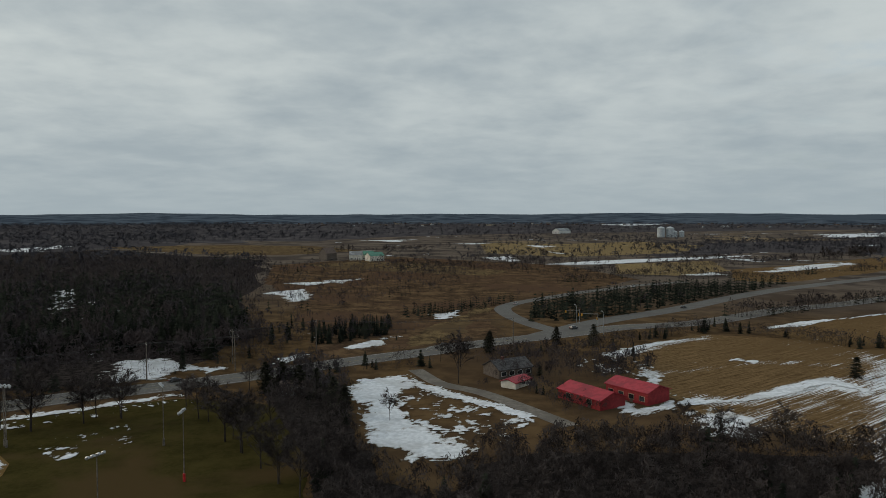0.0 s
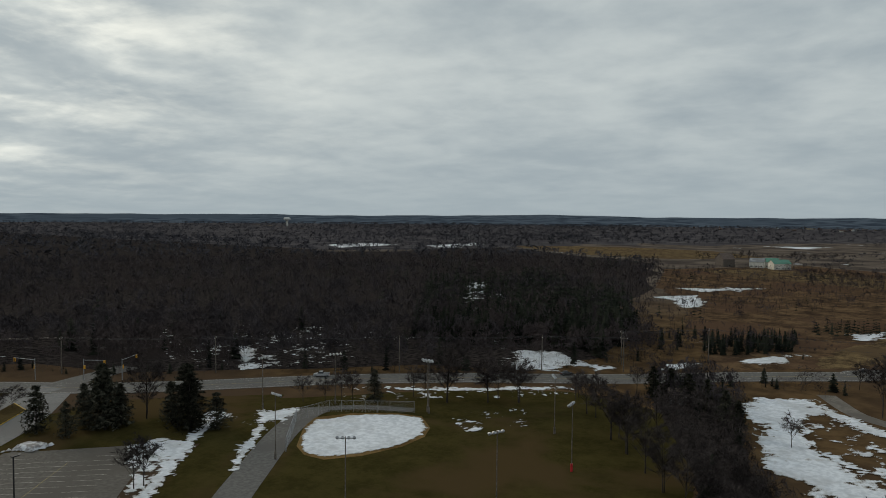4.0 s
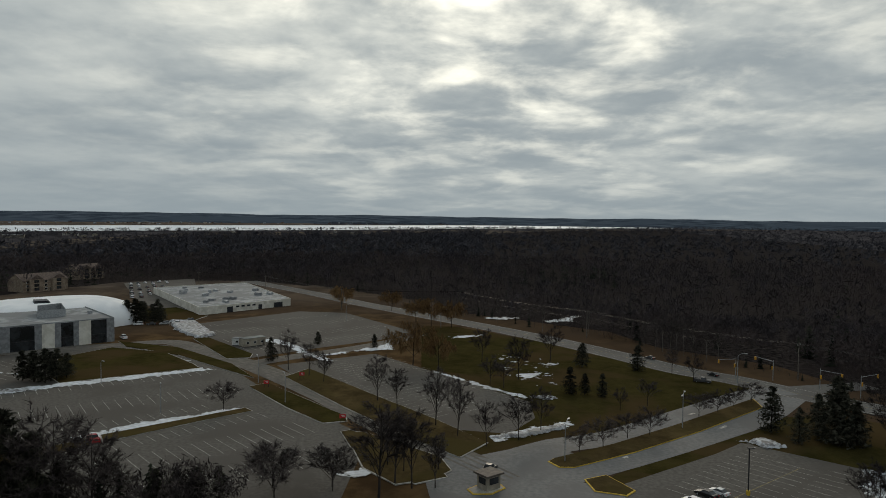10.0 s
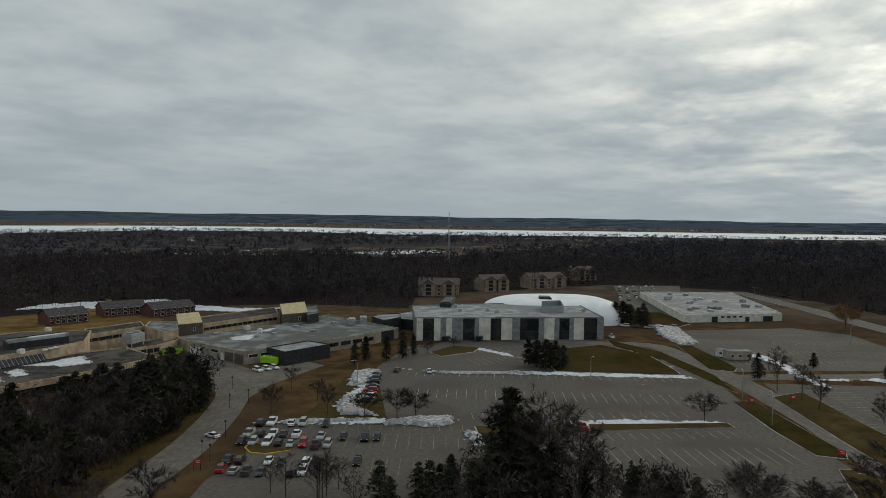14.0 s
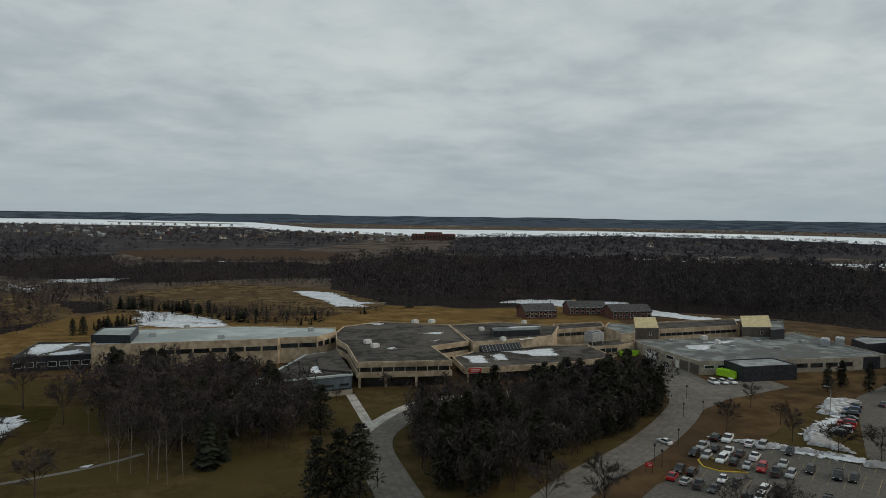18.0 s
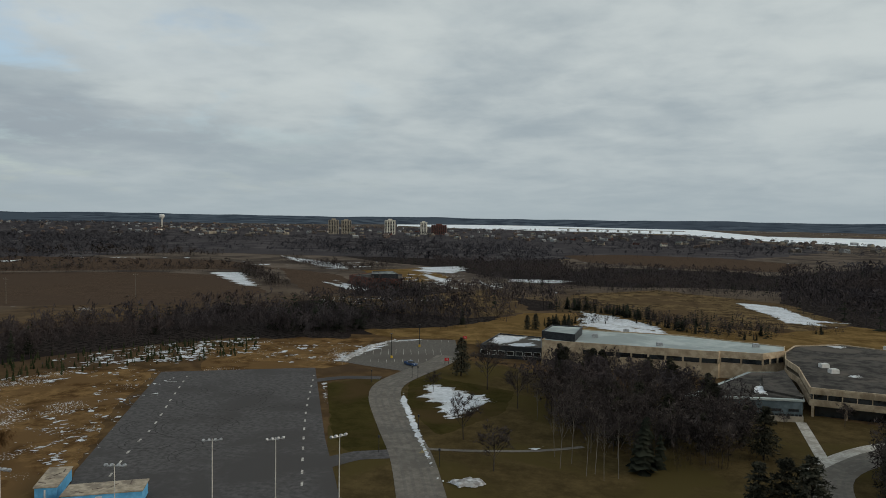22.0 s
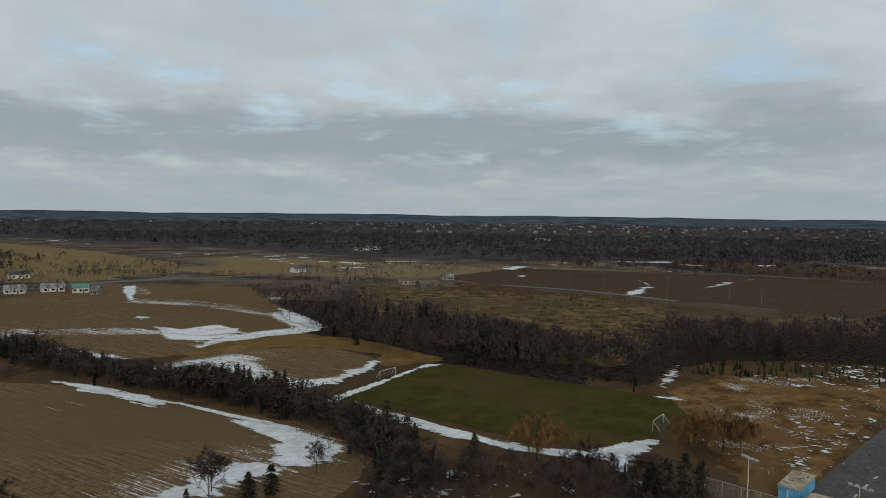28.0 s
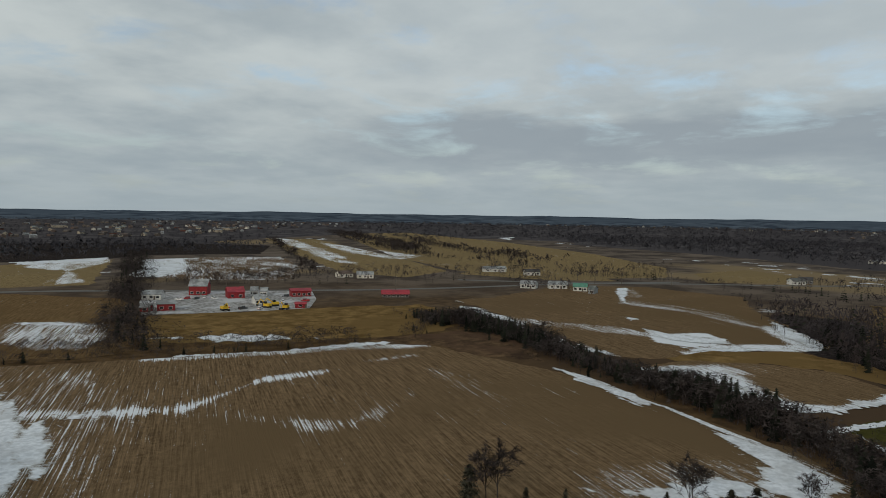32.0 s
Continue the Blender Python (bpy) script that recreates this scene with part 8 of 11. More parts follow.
# ---------------------------------------------------------------- building materials
M_BEIGE = material("beige_precast_concrete", (0.36, 0.28, 0.19), (0.48, 0.385, 0.27), 0.6, 6, 0.85, 0.15, 0.25, (0.29, 0.22, 0.145))
M_TAN = material("tan_block", (0.27, 0.235, 0.185), (0.36, 0.32, 0.255), 0.5, 6, 0.85, 0.1, 0.2, (0.23, 0.20, 0.155))
M_ROOF_DARK = material("dark_gravel_roof", (0.028, 0.026, 0.024), (0.078, 0.071, 0.064), 0.25, 8, 0.95, 0.2, 0.06, (0.100, 0.088, 0.075), spec=0.1, gritty=0.7)
M_ROOF_GREEN = material("pale_green_grey_roof", (0.30, 0.345, 0.34), (0.40, 0.44, 0.43), 0.2, 7, 0.75, 0.1, 0.06, (0.25, 0.285, 0.28))
M_ROOF_PATCH = material("patched_grey_roof", (0.075, 0.084, 0.082), (0.215, 0.235, 0.225), 0.16, 9, 0.8, 0.1, 0.07, (0.085, 0.085, 0.080))
M_ROOF_WHITE = material("white_membrane_roof", (0.15, 0.158, 0.162), (0.33, 0.345, 0.35), 0.2, 10, 0.7, 0.1, 0.05, (0.17, 0.175, 0.178), gritty=0.68)
M_DARKWALL = material("black_cladding", (0.014, 0.016, 0.020), (0.030, 0.033, 0.038), 1.0, 4, 0.5, 0.1)
M_BLUEGREY = material("blue_grey_cladding", (0.085, 0.115, 0.13), (0.125, 0.16, 0.18), 0.8, 5, 0.45, 0.1, 0.1, (0.075, 0.10, 0.115))
M_BROWN_CLAD = material("brown_cladding", (0.075, 0.060, 0.050), (0.115, 0.095, 0.078), 1.2, 5, 0.7)
M_BUFF = material("buff_brick", (0.20, 0.155, 0.115), (0.30, 0.24, 0.18), 1.5, 6, 0.9, 0.1, 0.3, (0.17, 0.125, 0.095))
M_GOLD = material("tan_metal_roof", (0.40, 0.32, 0.15), (0.52, 0.42, 0.21), 0.6, 5, 0.5)
M_GREY_CLAD = material("grey_cladding", (0.17, 0.175, 0.18), (0.25, 0.255, 0.26), 0.8, 5, 0.55)
M_WHITE_WALL = material("off_white_panel", (0.58, 0.55, 0.48), (0.70, 0.67, 0.60), 0.4, 6, 0.7, 0.1, 0.15, (0.52, 0.49, 0.42))
M_DOME = material("white_fabric", (0.78, 0.80, 0.82), (0.88, 0.89, 0.90), 0.12, 4, 0.6)
M_GLASS = material("dark_window_glass", (0.012, 0.014, 0.016), (0.03, 0.034, 0.038), 0.3, 3, 0.12, spec=0.6)
M_BRICK = material("red_brick", (0.085, 0.036, 0.028), (0.145, 0.060, 0.045), 3.0, 5, 0.9, 0.2, 0.3, (0.08, 0.036, 0.03))
M_SHINGLE = material("dark_shingles", (0.040, 0.038, 0.040), (0.080, 0.076, 0.076), 1.0, 6, 0.9, 0.3)
M_SHINGLE_B = material("brown_shingles", (0.085, 0.062, 0.052), (0.140, 0.104, 0.086), 1.0, 6, 0.9, 0.3)
M_RED_ROOF = material("red_metal_roof", (0.26, 0.014, 0.026), (0.34, 0.024, 0.038), 0.7, 5, 0.5, 0.1, 0.2, (0.21, 0.014, 0.024))
M_RED_WALL = material("red_barn_siding", (0.19, 0.014, 0.018), (0.26, 0.022, 0.026), 1.2, 5, 0.7, 0.1, 0.3, (0.20, 0.02, 0.022))
M_WHITE = material("white_paint", (0.50, 0.50, 0.48), (0.62, 0.62, 0.60), 1.5, 5, 0.6)
M_BLUE = material("sky_blue_paint", (0.10, 0.36, 0.62), (0.15, 0.44, 0.72), 0.8, 5, 0.6, 0.1, 0.3, (0.09, 0.31, 0.54))
M_PLY = material("weathered_tan_roof", (0.28, 0.235, 0.17), (0.40, 0.34, 0.26), 0.8, 6, 0.85, 0.2, 0.3, (0.20, 0.165, 0.125))
M_GREEN_TIN = material("green_metal_roof", (0.055, 0.17, 0.12), (0.085, 0.23, 0.165), 0.8, 5, 0.5)
M_LIME = material("lime_green_paint", (0.30, 0.58, 0.02), (0.40, 0.70, 0.04), 1.2, 4, 0.5)
M_STEEL = material("galvanised_steel", (0.30, 0.31, 0.32), (0.42, 0.43, 0.44), 2.0, 4, 0.45, metal=0.6)
M_POLE = material("weathered_pole_wood", (0.10, 0.085, 0.070), (0.17, 0.145, 0.12), 2.0, 5, 0.9)
M_CONC_POLE = material("pale_concrete_pole", (0.40, 0.385, 0.35), (0.52, 0.50, 0.46), 2.0, 5, 0.85)
M_BLACK = material("black_metal", (0.014, 0.014, 0.015), (0.028, 0.028, 0.030), 3.0, 3, 0.5)
M_LAMP = material("lamp_lens", (0.62, 0.63, 0.62), (0.74, 0.75, 0.74), 3.0, 2, 0.3)
M_SIGN_RED = material("red_sign", (0.42, 0.02, 0.025), (0.52, 0.03, 0.035), 2.0, 3, 0.5)
M_ORANGE = material("signal_yellow", (0.55, 0.27, 0.02), (0.65, 0.33, 0.03), 2.0, 3, 0.5)
M_YELLOW = material("machine_yellow", (0.60, 0.38, 0.02), (0.70, 0.46, 0.04), 2.0, 3, 0.5)
M_SILO = material("grey_corrugated_silo", (0.34, 0.37, 0.39), (0.46, 0.49, 0.51), 0.4, 4, 0.45, metal=0.3)
M_GRAVEL_YARD = material("snowy_gravel_yard", (0.13, 0.12, 0.11), (0.34, 0.335, 0.33), 0.5, 9, 0.9, 0.1, 0.06, (0.42, 0.42, 0.43))


def shift(poly, d):
    """Polygon moved inwards by d metres."""
    n = len(poly)
    area = sum(poly[i - 1][0] * poly[i][1] - poly[i][0] * poly[i - 1][1] for i in range(n))
    sgn = 1 if area > 0 else -1
    out = []
    for i in range(n):
        a, b, c = Vector(poly[i - 1]), Vector(poly[i]), Vector(poly[(i + 1) % n])
        e0, e1 = (b - a).normalized(), (c - b).normalized()
        n0, n1 = Vector((-e0.y, e0.x)) * sgn, Vector((-e1.y, e1.x)) * sgn
        bis = n0 + n1
        k = d / max(0.35, bis.length_squared / 2)
        out.append(tuple(b + bis * k))
    return out


def walls(root, poly, z0, z1, wall, roof, rim=None, parapet=0.45, name="wall"):
    """Walls with a coping and a roof deck set below it."""
    w = part(name, Geo().prism(poly, z0, z1 - parapet), wall, root)
    inner = shift(poly, 0.35)
    n = len(poly)
    for i in range(n):
        j = (i + 1) % n
        part("coping", Geo().prism([poly[i], poly[j], inner[j], inner[i]], z1 - parapet, z1), rim or wall, root)
    part("roof", Geo().prism(inner, z1 - parapet, z1 - parapet + 0.12), roof, root)
    return w


def oriented(a, b, z=0.0):
    """Frame with x along a wall from a to b and y out of it, to the right of a-b."""
    a, b = Vector(a), Vector(b)
    d = (b - a).normalized()
    return Matrix(((d.x, d.y, 0, a.x), (d.y, -d.x, 0, a.y), (0, 0, 1, z), (0, 0, 0, 1))), (b - a).length


def window_row(root, a, b, z0, z1, n, fill=0.86, frame_mat=None, start=0.0, end=1.0, name="window"):
    """A row of windows, each with its frame and pane, on the wall from a to b (outside on the right)."""
    m, length = oriented(a, b)
    length *= end - start
    x0 = (Vector(b) - Vector(a)).length * start
    step = length / n
    for i in range(n):
        c = x0 + (i + 0.5) * step
        hw = step * fill / 2
        fr = Geo()
        t = min(0.12, hw * 0.2)
        fr.box(c - hw, c + hw, 0, 0.10, z0, z0 + t).box(c - hw, c + hw, 0, 0.10, z1 - t, z1)
        fr.box(c - hw, c - hw + t, 0, 0.10, z0 + t, z1 - t).box(c + hw - t, c + hw, 0, 0.10, z0 + t, z1 - t)
        win = part(name, fr.move(m), frame_mat or M_DARKWALL, root)
        part("pane", Geo().box(c - hw + t, c + hw - t, -0.02, 0.04, z0 + t, z1 - t).move(m), M_GLASS, win)


def panel(root, name, a, b, f0, f1, z0, z1, mat, out=0.12):
    m, length = oriented(a, b)
    part(name, Geo().box(length * f0, length * f1, -0.02, out, z0, z1).move(m), mat, root)


def roof_unit(root, p, sx, sy, sz, z, mat, turn=0.0, name="rooftop_unit"):
    g = Geo().box(-sx / 2, sx / 2, -sy / 2, sy / 2, 0, sz * 0.85).box(-sx * 0.42, sx * 0.42, -sy * 0.42, sy * 0.42, sz * 0.85, sz)
    part(name, g.move(pose(p[0], p[1], z, 0, 0, turn)), mat, root)


def roof_snow(root, poly, z, seed):
    ob = ragged("snow", poly, z, M_SNOW, 0.9, 0.3, seed, 0.3, 0.05)
    if ob:
        ob.parent = root


# ---------------------------------------------------------------- school buildings
main = thing("school_block", "beige two-storey school block with a dark gravel roof", "school building")
MAIN = [(-46.8, -198.9), (-74.5, -194.2), (-76.1, -217.2), (-91.4, -223.1), (-97.5, -258.8), (-73.6, -273.4), (-57.1, -265.2), (-51.3, -251.5), (-48.7, -238), (-49.7, -225.6)]
part("plinth", Geo().prism(shift(MAIN, 1.6), 0, 2.9), M_GLASS, main, "recessed dark glazed ground floor")
part("lower_band", Geo().prism(MAIN, 2.9, 4.5), M_BEIGE, main)
part("window_band", Geo().prism(shift(MAIN, 0.5), 4.5, 5.9), M_GLASS, main, "continuous dark ribbon window")
walls(main, MAIN, 5.9, 7.6, M_BEIGE, M_ROOF_DARK, name="upper_band")
for f in np.linspace(0.02, 0.98, 30):
    panel(main, "rib", MAIN[0], MAIN[1], f - 0.006, f + 0.006, 5.95, 7.2, M_BEIGE, 0.25)
for f in np.linspace(0.03, 0.97, 9):
    panel(main, "mullion", MAIN[0], MAIN[1], f - 0.004, f + 0.004, 4.5, 5.9, M_BEIGE, -0.1)
for f in (0.03, 0.3, 0.62, 0.93):
    panel(main, "column", MAIN[0], MAIN[1], f - 0.012, f + 0.012, 0, 2.9, M_BEIGE, -0.4)
for p in [(-57.5, -229.3), (-58.1, -221.6), (-86.8, -268.5), (-93.4, -267.4)]:
    roof_unit(main, p, 2.4, 1.8, 1.3, 7.2, M_WHITE, 20)
for i, q in enumerate(([(-80.4, -243.6), (-86.7, -245), (-91.8, -244.2), (-86.9, -239.5)], [(-61.1, -220.2), (-65.2, -220.5), (-63.5, -216.1), (-60.7, -216.3)], [(-67.4, -270.4), (-75, -270.3), (-71.5, -265.6)], [(-78.7, -228.1), (-83.3, -229.7), (-81.1, -225.8)])):
    roof_snow(main, q, 7.3, 500 + i)

east = thing("school_block", "beige school block with a long sloped skylight and flat roof", "school building")
EAST = [(-97.5, -258.8), (-92, -220.5), (-116.6, -223.6), (-125.7, -226.4), (-138.5, -244.9), (-120.9, -260.4)]
walls(east, EAST, 0, 7.6, M_BEIGE, M_ROOF_DARK)
m, ln = oriented(EAST[1], EAST[2])
sky_l = part("skylight_frame", Geo().prism([(ln * 0.1, 0), (ln * 0.75, 0), (ln * 0.75, 2.2), (ln * 0.1, 2.2)], 4.3, 6.2, [(ln * 0.1, 0), (ln * 0.75, 0), (ln * 0.75, 0.2), (ln * 0.1, 0.2)]).move(m), M_DARKWALL, east)
for k in range(12):
    x = ln * (0.1 + 0.65 * (k + 0.5) / 12)
    part("glazing_bar", Geo().tube((x, 2.25, 4.3), (x, 0.25, 6.25), 0.07, 0.07, 4).move(m), M_STEEL, sky_l)
pent = [(-103.6, -229.2), (-121.7, -228.6), (-126.3, -238.7), (-106.5, -239.3)]
walls(east, pent, 7.2, 9.4, M_DARKWALL, M_ROOF_PATCH, name="penthouse")
roof_snow(east, [(-110.8, -236), (-125.5, -235.8), (-125.6, -238.8), (-115.1, -240.2)], 9.1, 511)
roof_snow(east, [(-109.2, -221), (-116.8, -222.8), (-116.1, -225.7)], 7.3, 512)
for p in [(-105.2, -244.1), (-103.8, -222), (-128.9, -256)]:
    roof_unit(east, p, 1.6, 1.6, 1.4, 7.2, M_WHITE, 15)

front = thing("school_block", "low beige school wing with red banner and snowy roof", "school building")
FRONT = [(-79.3, -196.5), (-91, -195.6), (-115.3, -196.1), (-133.9, -199.4), (-137.5, -221.7), (-117.5, -225.3), (-93.5, -221.6), (-82.1, -214)]
part("plinth", Geo().prism(shift(FRONT, 1.2), 0, 2.6), M_GLASS, front, "recessed dark glazed ground floor")
walls(front, FRONT, 2.6, 4.4, M_BEIGE, M_ROOF_DARK, name="fascia")
for f in np.linspace(0.02, 0.98, 12):
    panel(front, "rib", FRONT[0], FRONT[1], f - 0.01, f + 0.01, 2.7, 4.2, M_BEIGE, 0.2)
for f in (0.1, 0.4, 0.7, 0.95):
    panel(front, "column", FRONT[0], FRONT[1], f - 0.02, f + 0.02, 0, 2.6, M_BEIGE, -0.3)
panel(front, "banner", FRONT[0], FRONT[1], 0.12, 0.45, 2.9, 4.3, M_SIGN_RED, 0.3)
for z in (3.3, 3.75):
    panel(front, "banner_lettering", FRONT[0], FRONT[1], 0.17, 0.40, z, z + 0.22, M_WHITE, 0.33)
for i, q in enumerate(([(-85.6, -215.5), (-93.4, -214.1), (-90, -201.8), (-85.2, -203.9)], [(-95.2, -214.4), (-101, -217.3), (-98.7, -205.7), (-93.8, -205.8)], [(-101.9, -219.1), (-122, -219.6), (-117.7, -207.7), (-109.3, -208.2)])):
    roof_snow(front, q, 4.1, 520 + i)

wing = thing("school_wing", "long beige two-storey wing with a pale green flat roof", "school building")
WING = [(26.9, -241.4), (-29.4, -238.3), (-30.1, -240), (-42.5, -239.2), (-50.3, -246.7), (-52.3, -256.3), (-19.5, -268.8), (6.5, -269.7), (15.4, -270.8), (25.2, -266.1)]
walls(wing, WING, 0, 8.6, M_BEIGE, M_ROOF_GREEN)
window_row(wing, WING[0], WING[1], 4.6, 6.3, 8, 0.93, M_BEIGE, 0.24, 1.0)
window_row(wing, WING[1], WING[2], 4.6, 6.3, 4, 0.93, M_BEIGE, 0.0, 0.92)
window_row(wing, WING[2], WING[3], 4.9, 6.6, 2, 0.95, M_BEIGE)
window_row(wing, WING[3], WING[4], 4.9, 6.8, 3, 0.8, M_BEIGE)
PENT = [(27.6, -246.6), (15.9, -242.6), (14.5, -261.4), (25.5, -262.1)]
walls(wing, PENT, 8.2, 10.9, M_DARKWALL, M_ROOF_GREEN, name="stair_tower")
for p in [(9.8, -254.9), (-11.6, -244.5), (-1, -270.3), (-42.7, -253.1)]:
    roof_unit(wing, p, 2.0, 1.4, 1.3, 8.2, M_STEEL, 10)

annex = thing("school_annex", "low dark annex with a snowy black roof", "school building")
ANNEX = [(49.7, -247.7), (27.6, -248.2), (30.3, -271.1), (47.3, -274.7)]
walls(annex, ANNEX, 0, 4.6, M_DARKWALL, M_ROOF_DARK)
window_row(annex, ANNEX[0], ANNEX[1], 1.2, 2.8, 7, 0.8, M_WHITE)
for i, q in enumerate(([(48, -255), (46.8, -271.9), (35.6, -271.3), (38.4, -260.4), (43.2, -251.1)], [(41.3, -252.6), (32.9, -259), (29, -252.6), (36.6, -248.9)], [(35.9, -266), (30.5, -269.6), (29.8, -263.3)])):
    roof_snow(annex, q, 4.3, 530 + i)

atrium = thing("entrance_pavilion", "angular blue-grey clad pavilion with sloping roof planes", "pavilion")
ATR = [(-10.4, -183.1), (-18.4, -189), (-43.8, -192.3), (-46.2, -226.3), (-36, -223.1), (-19.5, -193.6)]
part("wall", Geo().prism(ATR, 0, 5.3), M_BLUEGREY, atrium)
part("base_wall", Geo().prism(shift(ATR, -0.25), 0, 1.5), M_TAN, atrium)
part("roof_edge", Geo().prism(shift(ATR, -0.35), 5.3, 5.75), M_ROOF_GREEN, atrium)
part("roof", Geo().prism(shift(ATR, 0.9), 5.75, 5.9), M_ROOF_DARK, atrium)
part("ridge_fin", Geo().prism([ATR[2], (-35.7, -198.2), (-38.6, -217.4), ATR[3]], 5.75, 6.4), M_ROOF_DARK, atrium)
roof_snow(atrium, [(-32.3, -195.6), (-35.9, -194), (-36.8, -209.2)], 6.0, 541)
window_row(atrium, ATR[1], ATR[2], 2.6, 3.3, 6, 0.6, M_DARKWALL)
window_row(atrium, ATR[1], ATR[2], 1.5, 2.0, 12, 0.8, M_DARKWALL, 0.55, 1.0)

link_b = thing("link_roof", "low roofed link and court between the school wings", "school building")
walls(link_b, [(-28.6, -215.6), (-45.6, -225.3), (-47.5, -207), (-44.2, -199.1), (-31.1, -202.2), (-18, -198.5)], 0, 3.5, M_TAN, M_ROOF_GREEN)

garage = thing("workshop_block", "low beige workshop block with a patched grey roof", "school building")
GAR = [(-156.4, -184.6), (-157.1, -215.2), (-159.1, -225.4), (-204.5, -219.6), (-238.1, -223.9), (-232, -197.2), (-228.9, -176.3), (-212.9, -175.7), (-189.7, -178.8)]
walls(garage, GAR, 0, 4.5, M_TAN, M_ROOF_PATCH)
for f0, f1, z0, z1, mat in ((0.02, 0.16, 0, 3.2, M_BROWN_CLAD), (0.19, 0.33, 0, 3.2, M_BROWN_CLAD), (0.35, 0.4, 0, 2.6, M_WHITE), (0.74, 0.96, 0.3, 3.0, M_WHITE)):
    panel(garage, "garage_door", GAR[1], GAR[0], 1 - f1, 1 - f0, z0, z1, mat)
window_row(garage, GAR[1], GAR[0], 2.2, 3.4, 1, 0.95, M_WHITE, 0.42, 0.56)
window_row(garage, GAR[0], GAR[8], 2.0, 3.2, 2, 0.8, M_WHITE, 0.03, 0.3)
window_row(garage, GAR[8], GAR[7], 1.5, 3.0, 4, 0.8, M_BROWN_CLAD)
for i, (x, y) in enumerate(((1043, 588), (1065, 595), (990, 592), (1130, 590), (1090, 600), (1160, 600), (1030, 605))):
    pt = [(-188, -220.2), (-186.2, -210.8), (-173.3, -220.6), (-204.7, -210.1), (-186.9, -203.6), (-201.2, -197.4), (-222.1, -205.7)][i]
    roof_unit(garage, pt, 2.2, 1.6, 1.5 if i < 2 else 0.6, 4.2, M_WHITE if i < 2 else M_STEEL, 30 * i)
for i, q in enumerate(([(-170.8, -210.6), (-184.3, -210.2), (-173.9, -201.4), (-168.1, -203.9)], [(-181.9, -214), (-200.3, -215), (-190.3, -210.5)])):
    roof_snow(garage, q, 4.25, 550 + i)
for p in [(-225.3, -198.4), (-232.6, -198.3)]:
    roof_unit(garage, p, 6.0, 3.0, 2.4, 4.2, M_STEEL, 40, "air_handler")

shop = thing("workshop_extension", "black clad workshop extension with a white flat roof", "school building")
walls(shop, [(-164.6, -183), (-162.7, -172.3), (-182.5, -170.7), (-183.1, -181.7)], 0, 4.9, M_DARKWALL, M_ROOF_WHITE)
black2 = thing("workshop_extension", "black clad link block beside the sports hall", "school building")
walls(black2, [(-237.4, -197.4), (-231.8, -186.2), (-244.3, -186.8), (-254.4, -195.1), (-245.7, -200.3)], 0, 6.2, M_DARKWALL, M_ROOF_WHITE)
walls(black2, [(-248.1, -189.7), (-249.5, -183.2), (-274.7, -202.7), (-262.7, -202.6)], 0, 4.6, M_DARKWALL, M_ROOF_WHITE, name="corridor")
walls(black2, [(-225.5, -187.6), (-216.2, -176), (-224.2, -175), (-233, -187.1)], 0, 4.2, M_DARKWALL, M_ROOF_WHITE, name="porch")

bar = thing("classroom_bar", "long beige classroom bar with a strip of windows", "school building")
BAR = [(-173.2, -228.7), (-212.9, -229.4), (-225.6, -245.5), (-183.2, -245.2)]
walls(bar, BAR, 0, 7.4, M_BEIGE, M_ROOF_DARK)
window_row(bar, BAR[0], BAR[1], 4.6, 5.7, 14, 0.9, M_DARKWALL, 0.02, 0.98)
bar2 = thing("classroom_bar", "beige classroom bar behind the main block", "school building")
BAR2 = [(-133.4, -240.3), (-158, -242.8), (-163.8, -254.3), (-140.6, -253.3)]
walls(bar2, BAR2, 0, 7.0, M_BEIGE, M_ROOF_DARK)
window_row(bar2, BAR2[0], BAR2[1], 4.2, 5.4, 9, 0.9, M_DARKWALL)
stair = thing("classroom_bar", "plain beige corner block of the classroom bar", "school building")
walls(stair, [(-157.3, -241.6), (-153.8, -224.3), (-159.9, -224.7), (-171.8, -242.4), (-165, -250.5)], 0, 7.2, M_BEIGE, M_ROOF_PATCH)
for a, b, c, d in ([(-163.6, -230), (-172.8, -227.8), (-182.4, -242.9), (-173.2, -244.8)], [(-207.3, -220.8), (-219, -217.7), (-235, -235.9), (-221.2, -237.4)]):
    tower = thing("vent_tower", "brown ventilation tower with a slanting tan metal roof", "roof tower")
    part("wall", Geo().prism([a, b, c, d], 0, 8.0), M_BROWN_CLAD, tower)
    g = Geo()
    g.v += [(*a, 7.9), (*b, 7.9), (*c, 9.8), (*d, 9.8), (*c, 7.9), (*d, 7.9)]
    g.f += [(0, 1, 2, 3), (1, 4, 2), (0, 3, 5), (3, 2, 4, 5)]
    part("roof", g, M_GOLD, tower)
    window_row(tower, a, b, 5.0, 6.6, 1, 0.3, M_WHITE, 0.5, 0.8)
walls(bar, [(-213.3, -212.7), (-220.6, -213), (-241.3, -234.5), (-232.9, -233.8)], 0, 8.0, M_DARKWALL, M_ROOF_PATCH, name="plant_room")
court = thing("service_court_block", "beige court block with a window strip beside the bins", "school building")
CB = [(-135.6, -218.6), (-147.9, -218.4), (-158.1, -222.1), (-161.7, -229.1), (-142, -229)]
walls(court, CB, 0, 4.2, M_BEIGE, M_ROOF_DARK)
window_row(court, CB[0], CB[1], 1.8, 3.2, 5, 0.85, M_DARKWALL)
cool = thing("cooling_tower", "grey steel cooling unit on a frame", "cooling unit")
cp = (-142.1, -225)
